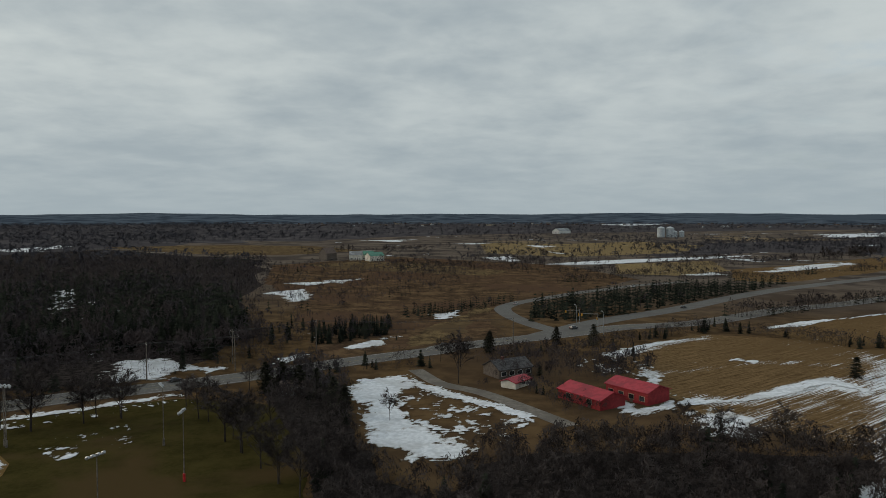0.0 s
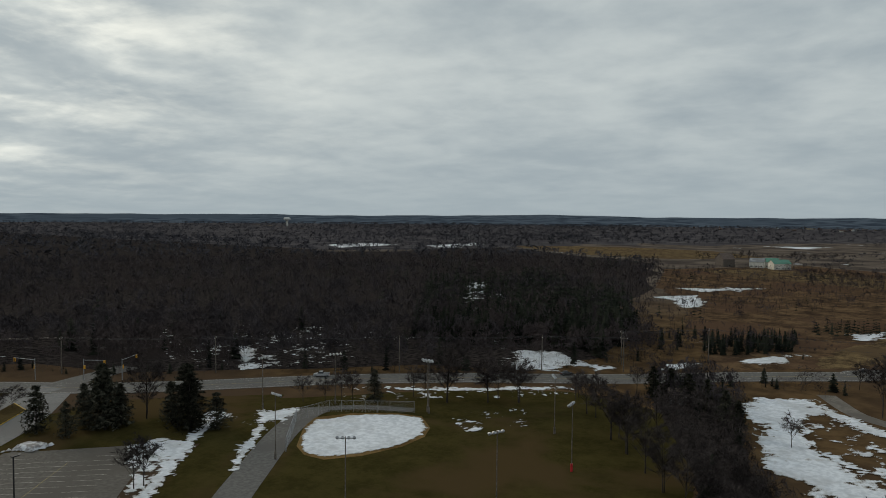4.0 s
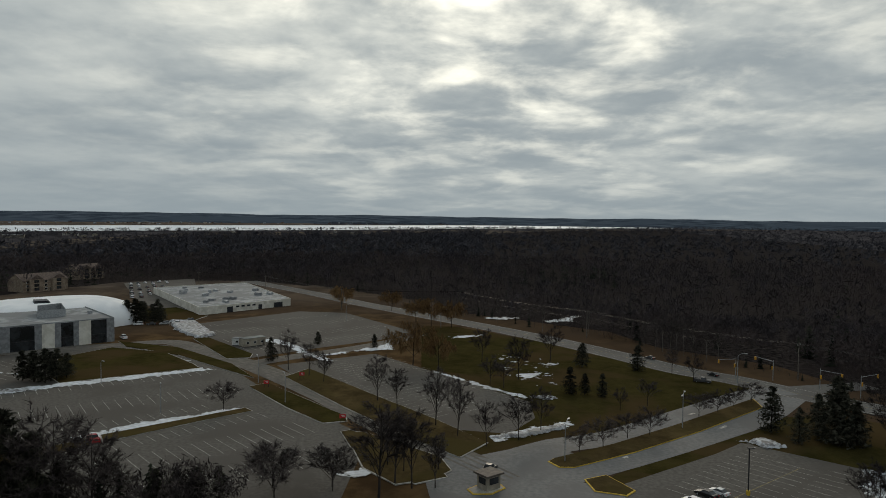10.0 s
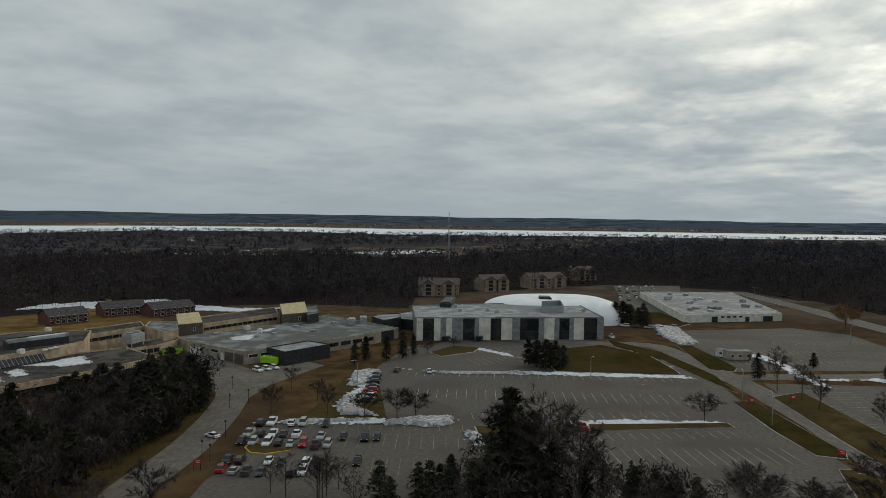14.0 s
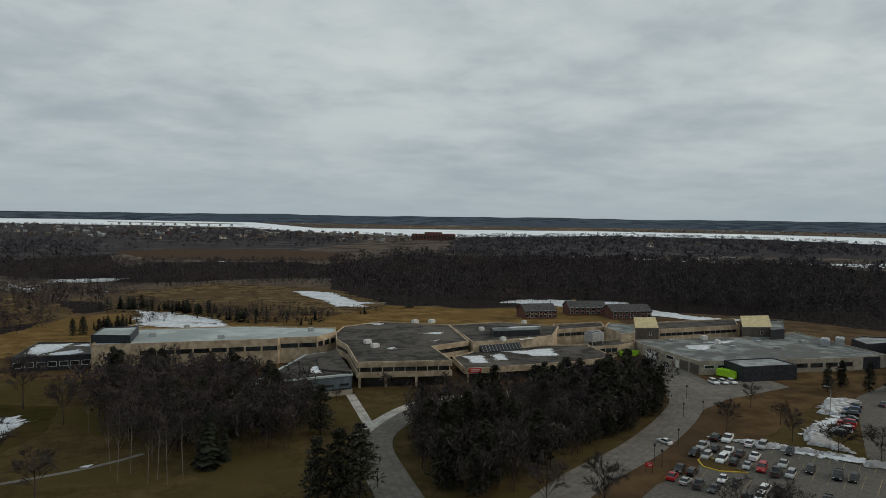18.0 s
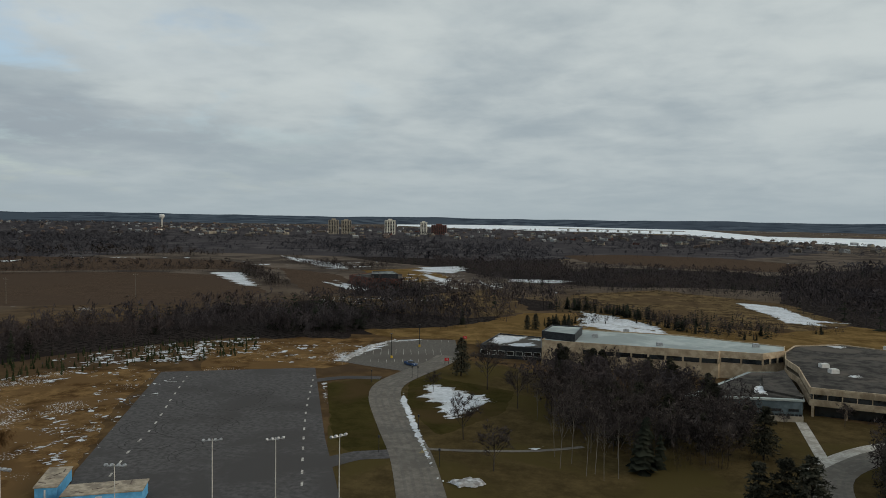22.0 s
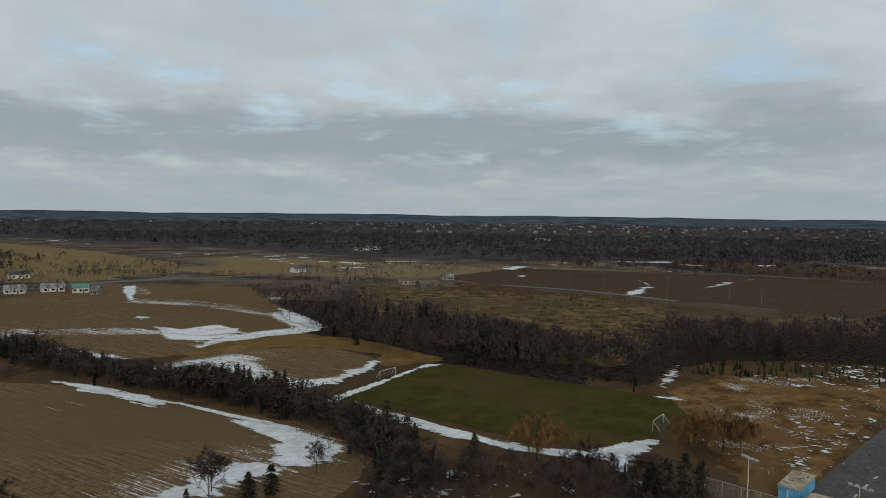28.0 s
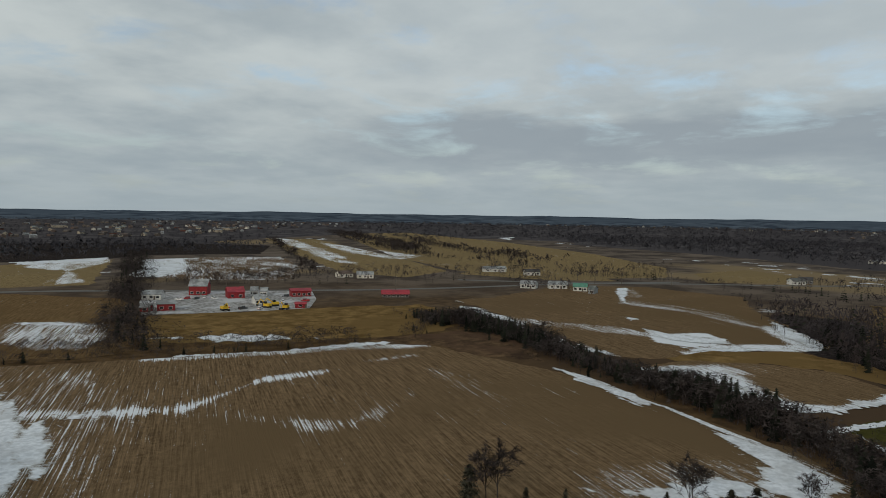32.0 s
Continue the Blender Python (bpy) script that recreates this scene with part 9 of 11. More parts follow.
part("casing", Geo().box(-3.4, 3.4, -2, 2, 5.0, 8.2).move(pose(*cp, 0, 0, 0, 20)), M_STEEL, cool)
for sx in (-3, 3):
    for sy in (-1.7, 1.7):
        part("leg", Geo().box(sx - 0.15, sx + 0.15, sy - 0.15, sy + 0.15, 0, 5.0).move(pose(*cp, 0, 0, 0, 20)), M_STEEL, cool)
for sx in (-1.7, 1.7):
    part("fan_ring", Geo().tube((sx, 0, 8.2), (sx, 0, 8.7), 1.4, 1.3, 16).move(pose(*cp, 0, 0, 0, 20)), M_GREY_CLAD, cool)

# ---------------------------------------------------------------- sports hall, dome, low white building
hall = thing("sports_hall", "sports hall clad in off-white, grey and black panels", "sports hall")
HALL = [(-229.1, -167.9), (-280.4, -108.6), (-323.4, -141.3), (-260, -192.4)]
walls(hall, HALL, 0, 9.4, M_GREY_CLAD, M_ROOF_WHITE, M_ROOF_WHITE)
edges = (535, 546, 565, 576, 586, 596, 615, 635, 643, 663, 682, 701, 715, 748, 758, 776, 785, 803, 811, 829, 853, 865)
tones = "wbwgwgbgwbwgbgwgbgwbg"
for e0, e1, tone in zip(edges, edges[1:], tones):
    f0, f1 = (e0 - 533) / 332, (e1 - 533) / 332
    if tone == "b":
        panel(hall, "glazed_bay", HALL[0], HALL[1], f0, f1, 0.0, 8.9, M_GLASS, 0.06)
        panel(hall, "bay_rail", HALL[0], HALL[1], f0, f1, 3.4, 3.6, M_BLACK, 0.10)
    else:
        panel(hall, "cladding_panel", HALL[0], HALL[1], f0, f1, 0.0, 9.0, M_WHITE_WALL if tone == "w" else M_GREY_CLAD, 0.16 if tone == "w" else 0.12)
roof_unit(hall, (-311, -150.7), 9.0, 6.0, 3.2, 9.0, M_DARKWALL, 32)
screen = [(-278.2, -136.1), (-284.8, -128.8), (-302.7, -138.6), (-294.3, -144)]
for a, b in zip(screen, screen[1:] + screen[:1]):
    panel(hall, "plant_screen", a, b, 0, 1, 9.0, 12.0, M_STEEL, 0.1)
roof_unit(hall, (-275.1, -182.9), 24, 5.0, 2.4, 9.0, M_DARKWALL, 28)
for p in [(-270.1, -175.3), (-258.2, -165.2), (-267.6, -157), (-264.9, -150.7), (-293, -123), (-316.6, -137.5)]:
    roof_unit(hall, p, 2.2, 1.6, 1.3, 9.0, M_STEEL, 30)
for p in ((-237.4, -158.2), (-246.4, -147.9)):
    bin_ = thing("waste_container", "dark steel waste container beside the hall", "waste container", "hall containers")
    part("tub", Geo().prism([(-3, -1.1), (3, -1.1), (3, 1.1), (-3, 1.1)], 0.15, 1.7, [(-3.3, -1.2), (3.3, -1.2), (3.3, 1.2), (-3.3, 1.2)]), M_DARKWALL, bin_)
    part("lid", Geo().box(-3.35, 3.35, -1.25, 1.25, 1.7, 1.8), M_BLACK, bin_)
    bin_.matrix_basis = pose(*p, 0.07, 0, 0, 20)

dome = thing("air_dome", "white inflated fabric dome behind the sports hall", "dome")
da, db = Vector((-314.7, -192.5)), Vector((-360.8, -138.7))
dm, dl = oriented(db, da)
g = Geo()
nu, nv = 48, 14
for j in range(nv + 1):
    e = math.pi / 2 * j / nv
    for i in range(nu):
        a = 2 * math.pi * i / nu
        c, s = math.cos(a), math.sin(a)
        r = (abs(c) ** 3.2 + abs(s) ** 3.2) ** (-1 / 3.2)
        k = math.cos(e) ** 0.55
        g.v.append((dl / 2 + (dl / 2 + 1) * r * c * k, -22 + 24 * r * s * k, 11.8 * math.sin(e) ** 0.85))
for j in range(nv):
    for i in range(nu):
        q = (i + 1) % nu
        g.f.append((j * nu + i, j * nu + q, (j + 1) * nu + q, (j + 1) * nu + i))
g.move(dm)
part("membrane", g, M_DOME, dome, smooth=True)

low = thing("low_white_building", "low off-white industrial building with a cluttered white roof", "industrial building")
LOW = [(-351.5, -95.6), (-391.1, -57.5), (-482.2, -100.9), (-445.9, -149)]
walls(low, LOW, 0, 4.0, M_WHITE_WALL, M_ROOF_WHITE)
for f0, f1, z1 in ((0.28, 0.34, 2.8), (0.8, 0.9, 2.6), (0.62, 0.66, 2.4)):
    panel(low, "loading_door", LOW[0], LOW[1], f0, f1, 0, z1, M_DARKWALL)
window_row(low, LOW[0], LOW[1], 2.1, 3.0, 4, 0.6, M_GREY_CLAD, 0.36, 0.6)
rnd = random.Random(8)
for i in range(22):
    u, v = rnd.uniform(0.08, 0.92), rnd.uniform(0.1, 0.9)
    p = Vector(LOW[0]).lerp(Vector(LOW[1]), u).lerp(Vector(LOW[3]).lerp(Vector(LOW[2]), u), v)
    roof_unit(low, p, rnd.uniform(2, 4.5), rnd.uniform(1.5, 3), rnd.uniform(0.9, 1.8), 3.6, M_STEEL if i % 3 else M_GREY_CLAD, rnd.uniform(0, 90))


# ---------------------------------------------------------------- houses, barns, far buildings
def house(name, label, a, b, depth, eave, ridge, wall, roof, category="house", group="", windows=3, storeys=1, chimney=False, overhang=0.4, frame_mat=None):
    """Gabled building: front wall from a to b, its body behind it (left of a-b)."""
    m, w = oriented(a, b)
    root = thing(name, label, category, group, m=m)
    o = overhang
    part("wall", Geo().box(0, w, -depth, 0, 0, eave), wall, root)
    for x0, x1 in ((0, 0.25), (w - 0.25, w)):
        gab = Geo()
        gab.v += [(x0, 0, eave), (x0, -depth, eave), (x0, -depth / 2, ridge), (x1, 0, eave), (x1, -depth, eave), (x1, -depth / 2, ridge)]
        gab.f += [(0, 2, 1), (3, 4, 5), (0, 3, 5, 2), (1, 2, 5, 4)]
        part("gable", gab, wall, root)
    slope = (ridge - eave) / (depth / 2)
    for s in (0, 1):
        y0, y1 = (o, -depth / 2) if s == 0 else (-depth - o, -depth / 2)
        z0 = eave - slope * o
        r = Geo()
        n = 0
        r.v += [(-o, y0, z0), (w + o, y0, z0), (w + o, y1, ridge), (-o, y1, ridge), (-o, y0, z0 + 0.2), (w + o, y0, z0 + 0.2), (w + o, y1, ridge + 0.2), (-o, y1, ridge + 0.2)]
        r.f += [(0, 1, 2, 3), (4, 7, 6, 5), (0, 4, 5, 1), (1, 5, 6, 2), (2, 6, 7, 3), (3, 7, 4, 0)]
        part("roof_slope", r, roof, root)
    for k in range(storeys):
        z0 = 0.9 + k * (eave / storeys)
        for i in range(windows):
            c = w * (i + 0.5) / windows
            hw = min(0.8, w / windows * 0.3)
            fr = part("window", Geo().box(c - hw - 0.1, c + hw + 0.1, 0, 0.06, z0 - 0.1, z0 + 1.3), frame_mat or M_WHITE, root)
            part("pane", Geo().box(c - hw, c + hw, 0.05, 0.09, z0, z0 + 1.2), M_GLASS, fr)
    if windows:
        part("door", Geo().box(w * 0.5 - 0.5 + w / max(windows, 1) * 0.5, w * 0.5 + 0.5 + w / max(windows, 1) * 0.5, 0, 0.07, 0, 2.05), M_BROWN_CLAD, root)
    if chimney:
        part("chimney", Geo().box(w * 0.3, w * 0.3 + 0.8, -depth / 2 - 0.4, -depth / 2 + 0.4, eave, ridge + 0.9), M_BRICK, root)
    return root


A0, A1 = (31.5, 191.8), (40, 178.4)
B0, B1 = (45.2, 194.8), (53.4, 183.2)
house("red_barn", "long red barn with a red metal roof and tan shutters", B0, B1, 9, 3.3, 4.8, M_RED_WALL, M_RED_ROOF, "barn", "red barns", 4, frame_mat=M_PLY)
house("red_barn", "long low red barn with a red metal roof", A0, A1, 9, 2.6, 4.2, M_RED_WALL, M_RED_ROOF, "barn", "red barns", 2, frame_mat=M_PLY)
house("farmhouse", "dark-roofed brick farmhouse beside bare trees", (17.1, 213.1), (27.8, 219.1), 9, 2.8, 5.0, M_BROWN_CLAD, M_SHINGLE, chimney=True, windows=4)
house("shed", "small red-roofed shed beside the farmhouse", (20.7, 200.6), (26, 207.3), 5, 1.8, 2.6, M_WHITE_WALL, M_RED_ROOF, "shed", windows=1)
house("hut", "pale wooden hut among dark cedars", (-44.6, 193.1), (-38.5, 194.3), 5, 2.6, 3.6, M_GREY_CLAD, M_SHINGLE_B, "hut", windows=2)
house("hut", "old grey barn on the scrubland", (-125.8, 765.3), (-116.2, 774.7), 14, 8, 14, M_BROWN_CLAD, M_SHINGLE_B, "barn", windows=1)
for x0, lab, rf in (([(-102.6, 774.7), (-89, 774.6)], "white farmhouse with a pale roof", M_ROOF_WHITE), ([(-89.5, 784.3), (-77.6, 784.3)], "white farm shed with a green roof", M_GREEN_TIN), ([(-77.8, 755.9), (-63.5, 765.1)], "long low farm shed with a green roof", M_GREEN_TIN)):
    house("farm_building", lab, x0[0], x0[1], 12, 6, 9.5, M_WHITE_WALL, rf, "farm building", "scrubland farm", 3)
# farm by the country road
house("red_barn", "tall red barn with a white roof", (348.8, 275.5), (353.3, 266.2), 11, 5.5, 9.0, M_RED_WALL, M_ROOF_WHITE, "barn", "roadside farm", 3)
house("red_barn", "red barn with a white gable door", (344.8, 245.2), (351.1, 238.5), 12, 3.6, 6.0, M_RED_WALL, M_RED_ROOF, "barn", "roadside farm", 2)
house("red_barn", "long red machine shed", (367.7, 217.5), (375.3, 208.6), 8, 3.4, 4.6, M_RED_WALL, M_RED_ROOF, "barn", "roadside farm", 4)
house("red_shed", "red shed with a white roof", (287, 245.6), (292.3, 239.1), 9, 3.4, 4.6, M_RED_WALL, M_ROOF_WHITE, "shed", "roadside farm", 2)
house("red_shed", "small red shed with a pale roof", (280.3, 250.3), (282.2, 246.2), 6, 2.4, 3.4, M_RED_WALL, M_ROOF_WHITE, "shed", "roadside farm", 1)
house("red_shed", "low red implement shed in the yard", (324.9, 190.1), (327.2, 185.1), 5, 2.2, 3.0, M_RED_WALL, M_RED_ROOF, "shed", "roadside farm", 1)
house("bungalow", "long bungalow with a red roof", (386, 167.3), (393, 152.8), 9, 2.4, 4.4, M_BROWN_CLAD, M_RED_ROOF, "house", "roadside farm", 6)
for pts, lab, wl, rf in (
        ([(481.9, 105.1), (482.3, 94)], "long white mobile home beside bare trees", M_WHITE, M_ROOF_WHITE), ([(486.7, 85.8), (490.4, 73.8)], "white mobile home beside the road", M_WHITE, M_ROOF_WHITE),
        ([(479.2, 68.1), (480.3, 59)], "white house with a green roof", M_WHITE, M_GREEN_TIN), ([(467.1, 56.8), (466.2, 53)], "grey shed beside the road", M_GREY_CLAD, M_ROOF_PATCH),
        ([(603, 163.8), (612.9, 146.3)], "white barn with an arched roof", M_WHITE, M_ROOF_WHITE), ([(586.3, 122.9), (592.3, 112)], "small white house with a dark roof", M_WHITE, M_SHINGLE),
        ([(493.6, 249.8), (503, 242.8)], "pale house behind trees", M_WHITE_WALL, M_SHINGLE_B), ([(495.6, 235.9), (501.6, 224.8)], "pale house with a snowy yard", M_WHITE_WALL, M_ROOF_WHITE),
        ([(319.8, 284.4), (324.4, 274.9)], "long white trailer in the farmyard", M_WHITE, M_ROOF_WHITE), ([(362, 242), (363.8, 238.5)], "white trailer in the farmyard", M_WHITE, M_ROOF_WHITE),
        ([(327.9, 216), (332.5, 211.9)], "white box trailer among the machines", M_WHITE, M_ROOF_WHITE), ([(362.1, 235.4), (363.8, 231.9)], "small white cabin beside the yard", M_WHITE, M_ROOF_WHITE),
        ([(602.1, -82.5), (607.1, -91.9)], "white house behind bare trees", M_WHITE, M_ROOF_PATCH), ([(619.7, -88.9), (618.6, -98.7)], "grey house behind bare trees", M_GREY_CLAD, M_SHINGLE),
        ([(482.2, -141.7), (484.7, -153)], "tan house beside the lane", M_TAN, M_SHINGLE_B), ([(458.3, -146.7), (459.9, -161.5)], "brown bungalow beside the lane", M_BROWN_CLAD, M_SHINGLE_B),
        ([(511.4, -181.8), (510.3, -190.5)], "tan house with a pale roof", M_TAN, M_ROOF_PATCH), ([(948.2, -213.5), (962.3, -249.2)], "low white building in a field", M_WHITE_WALL, M_ROOF_WHITE),
        ([(1305.6, -667.8), (1307.1, -700.1)], "long pale shed in a field", M_WHITE_WALL, M_PLY)):
    house("house", lab, pts[0], pts[1], 8, 3.0, 5.0, wl, rf, "house", "farmland houses", 3)
sheet("yard", [(309.5, 276.7), (349.4, 308.1), (366.9, 287.3), (389.4, 257.4), (399.8, 221.8), (364.3, 199.1), (328.1, 183.3), (312.3, 196.4), (284.9, 226.4), (273.1, 242.9)], 0.07, M_GRAVEL_YARD, "snowy gravel farmyard")
# residences
for pts, lab in (([(-360.4, -262.1), (-374.2, -240.5)], "cream apartment house with brown gabled roofs"), ([(-408.5, -243.4), (-424.2, -232.6)], "cream apartment house with brown gabled roofs"),
                 ([(-446.6, -226.7), (-471.5, -211.6)], "cream apartment house with brown gabled roofs"), ([(-532.3, -231.4), (-552.6, -221.1)], "cream apartment house with brown gabled roofs")):
    h = house("apartment_house", lab, pts[0], pts[1], 16, 7.0, 10.8, M_BUFF, M_SHINGLE_B, "apartment house", "cream apartment houses", 5, 3)
    m, w = oriented(*pts)
    for f in (0.25, 0.75):
        bay = part("gable_bay", Geo().prism([(w * f - 4, 0), (w * f + 4, 0), (w * f + 4, 2), (w * f - 4, 2)], 0, 8.0), M_BUFF, h)
        part("bay_roof", Geo().prism([(w * f - 4.4, -0.5), (w * f + 4.4, -0.5), (w * f + 4.4, 2.4), (w * f - 4.4, 2.4)], 8.0, 10.6, [(w * f - 0.1, -0.5), (w * f + 0.1, -0.5), (w * f + 0.1, 2.4), (w * f - 0.1, 2.4)]), M_SHINGLE_B, bay)
        for z in (0.9, 3.3, 5.7):
            part("balcony_door", Geo().box(w * f - 1.6, w * f + 1.6, 2.0, 2.06, z, z + 1.9), M_GLASS, bay)
for pts in ([(-157.4, -311.7), (-174, -310.1)], [(-186, -318.3), (-205.2, -313.8)], [(-199.5, -299.8), (-220.4, -296.6)]):
    house("brick_residence", "dark-roofed red brick residence with white porches", pts[0], pts[1], 12, 3.9, 6.8, M_BRICK, M_SHINGLE, "residence", "brick residences", 7, 2)
# low school far off
far_school = thing("far_school", "low red brick school with a dark roof beyond the fields", "school building")
FS = [(194, -481.1), (169.9, -461.9), (148.4, -465.1), (161.2, -505), (186.7, -507.2)]
walls(far_school, FS, 0, 7, M_BRICK, M_ROOF_DARK)
walls(far_school, [(170.3, -462.8), (152.3, -467.6), (164.7, -492.9), (176.6, -481.9)], 6, 10, M_DARKWALL, M_ROOF_PATCH, name="upper_block")
window_row(far_school, FS[1], FS[2], 1.5, 3.5, 10, 0.7, M_DARKWALL)


def slab_tower(label, p, w, d, h, turn, wall, cols=6, floors=10):
    ob = thing("apartment_tower", label, "apartment tower", "far towers", m=pose(*p, 0, 0, 0, turn))
    part("wall", Geo().box(-w / 2, w / 2, -d / 2, d / 2, 0, h), wall, ob)
    part("roof", Geo().box(-w / 5, w / 5, -d / 4, d / 4, h, h + 3.5), wall, ob)
    for s in (-1, 1):
        for c in range(cols):
            x = w * ((c + 0.5) / cols - 0.5)
            part("window_column", Geo().box(x - w / cols * 0.28, x + w / cols * 0.28, s * d / 2 - 0.05, s * d / 2 + 0.05, 2, h - 1.5), M_GLASS, ob)
    for k in range(1, floors):
        part("balcony_band", Geo().box(-w / 2 - 0.1, w / 2 + 0.1, -d / 2 - 0.25, d / 2 + 0.25, h * k / floors - 0.35, h * k / floors + 0.35), wall, ob)


slab_tower("grey concrete apartment tower block far off", (753.3, -1754.5), 26, 16, 38, 20, M_TAN)
slab_tower("grey concrete apartment tower block far off", (726.2, -1776.2), 26, 16, 37, 20, M_TAN)
slab_tower("dark and white apartment tower far off", (629, -1853.5), 28, 18, 39, 15, M_WHITE_WALL, 4)
slab_tower("pale apartment tower block far off", (550.6, -1915.8), 18, 16, 34, 10, M_WHITE_WALL, 4)
slab_tower("red-brown apartment block far off", (513.8, -1945.2), 42, 16, 27, 10, M_BRICK, 8, 7)
slab_tower("long red brick building near the lake", (-485.8, -1388.4), 90, 18, 13, 5, M_BRICK, 14, 4)


def water_tower(label, p, h, r):
    ob = thing("water_tower", label, "water tower", m=pose(*p, 0))
    part("stem", Geo().tube((0, 0, 0), (0, 0, h * 0.65), r * 0.35, r * 0.3, 14), M_CONC_POLE, ob)
    g = Geo()
    prof = [(0.3, 0.62), (0.85, 0.72), (1.0, 0.8), (1.0, 0.92), (0.85, 0.98), (0.3, 1.0)]
    n = 18
    for q, z in prof:
        for i in range(n):
            g.v.append((r * q * math.cos(2 * math.pi * i / n), r * q * math.sin(2 * math.pi * i / n), h * z))
    for k in range(len(prof) - 1):
        for i in range(n):
            g.f.append((k * n + i, k * n + (i + 1) % n, (k + 1) * n + (i + 1) % n, (k + 1) * n + i))
    g.f.append(tuple(range((len(prof) - 1) * n, len(prof) * n)))
    part("tank", g, M_WHITE, ob, smooth=True)


water_tower("white water tower over the far town", (1501.8, -2060.3), 46, 9)
water_tower("white water tower over the far woods", (-2060.4, 2183.5), 36, 14)
for i, p in enumerate(([(481.2, 1565.4), (501.1, 1565.2), (511.1, 1565.1), (526, 1565)])):
    ob = thing("silo", "grey corrugated steel grain silo with a conical roof", "silo", "grain silos", m=pose(*p, 0))
    r, h = (8.5, 20) if i < 2 else (6, 12)
    part("drum", Geo().tube((0, 0, 0), (0, 0, h), r, r, 20), M_SILO, ob)
    part("roof", Geo().tube((0, 0, h), (0, 0, h + r * 0.45), r * 1.03, 0.5, 20), M_SILO, ob)
house("white_barn", "white roofed barn far across the fields", (302.4, 1843.5), (341.7, 1898.9), 20, 7, 14, M_WHITE, M_ROOF_WHITE, "barn", "", 2)

mast = thing("radio_mast", "slender steel lattice radio mast", "mast", m=pose(*(-591.3, -393.4), 0))
for k in range(3):
    a = 2 * math.pi * k / 3
    part("mast_leg", Geo().tube((1.1 * math.cos(a), 1.1 * math.sin(a), 0), (0.5 * math.cos(a), 0.5 * math.sin(a), 55), 0.16, 0.12, 5), M_STEEL, mast)
g = Geo()
for i in range(27):
    z0, z1 = i * 2.0, i * 2.0 + 2.0
    for k in range(3):
        a, b = 2 * math.pi * (k + i) / 3, 2 * math.pi * (k + i + 1) / 3
        r0, r1 = 1.1 - 0.6 * z0 / 55, 1.1 - 0.6 * z1 / 55
        g.tube((r0 * math.cos(a), r0 * math.sin(a), z0), (r1 * math.cos(b), r1 * math.sin(b), z1), 0.07, 0.07, 3)
part("lattice", g, M_STEEL, mast)


def town(label, poly, count, seed, group):
    """Far houses and sheds, each with its walls and roof."""
    rnd = random.Random(seed)
    xs, ys = [p[0] for p in poly], [p[1] for p in poly]
    made = 0
    models = []
    # tan and grey in place of white: haze put into the house colours
    for wl, rf, w, d, e, r in ((M_TAN, M_ROOF_PATCH, 13, 8, 4, 6.5), (M_TAN, M_SHINGLE, 12, 8, 4, 6.5), (M_WHITE_WALL, M_SHINGLE_B, 13, 8, 4, 7), (M_BRICK, M_SHINGLE, 13, 8, 4, 6.5), (M_TAN, M_ROOF_WHITE, 34, 20, 6, 6.6)):
        models.append(house("town_house", label, (-w / 2, 0), (w / 2, 0), d, e, r, wl, rf, "house", group, 0))
    used = set()
    while made < count:
        x, y = rnd.uniform(min(xs), max(xs)), rnd.uniform(min(ys), max(ys))
        if not inside(np.array([x]), np.array([y]), poly)[0]:
            continue
        k = rnd.choices(range(5), (4, 3, 3, 2, 1))[0]
        m = pose(x, y, 0, 0, 0, rnd.uniform(0, 360))
        if k in used:
            copy_thing(models[k], m)
        else:
            used.add(k)
            models[k].matrix_basis = m
        made += 1
    for k in set(range(5)) - used:
        for o in (*models[k].children_recursive, models[k]):
            bpy.data.objects.remove(o)


town("small far house in the town", [(1659.2, -2159.2), (1219.1, -2429.7), (356.2, -2152.2), (-311.4, -2069.1), (-673.1, -1793.2), (-656.5, -1464.5), (-370.2, -1226.2), (-98.6, -1339.8), (508.1, -1535.5), (1151.3, -1497.9)], 70, 1, "town houses by the lake")
town("small far house on the lake shore", [(-671.1, -1031.6), (-1034.7, -930.6), (-1494.1, -534.4), (-1779.5, 36.6), (-2100.2, 42.9), (-1673.1, -753.1), (-1208, -1252.8), (-875.2, -1344.9)], 30, 2, "lake shore houses")
town("small far house across the lake", [(-1545.2, -2373.8), (-2244.3, -1735.3), (-3193.1, -868.6), (-4043.7, 333.2), (-4684.2, 385.1), (-4535, -1234.3), (-1824.3, -2802.3)], 26, 3, "far shore houses")
town("small far house in the town", [(3217.5, 360.3), (3078.3, -590.1), (2292.9, -1489.2), (1709.3, -1878.5), (2881.8, -3165.1), (3985.6, -1810.2), (4201.9, 170)], 60, 4, "far town houses")
town("small far house on the ridge", [(-191, 2855.9), (597.2, 3474.5), (1902, 3880.1), (2068.3, 4220.4), (431.9, 4680.1), (-279.9, 4187.8)], 30, 5, "ridge houses")
town("small far house in the town", [(636.9, 820.8), (880.5, 949.7), (1272.7, 981.8), (1864.6, 1173.9), (1911.2, 1584.4), (1279.8, 1555.8)], 40, 6, "edge of town houses")


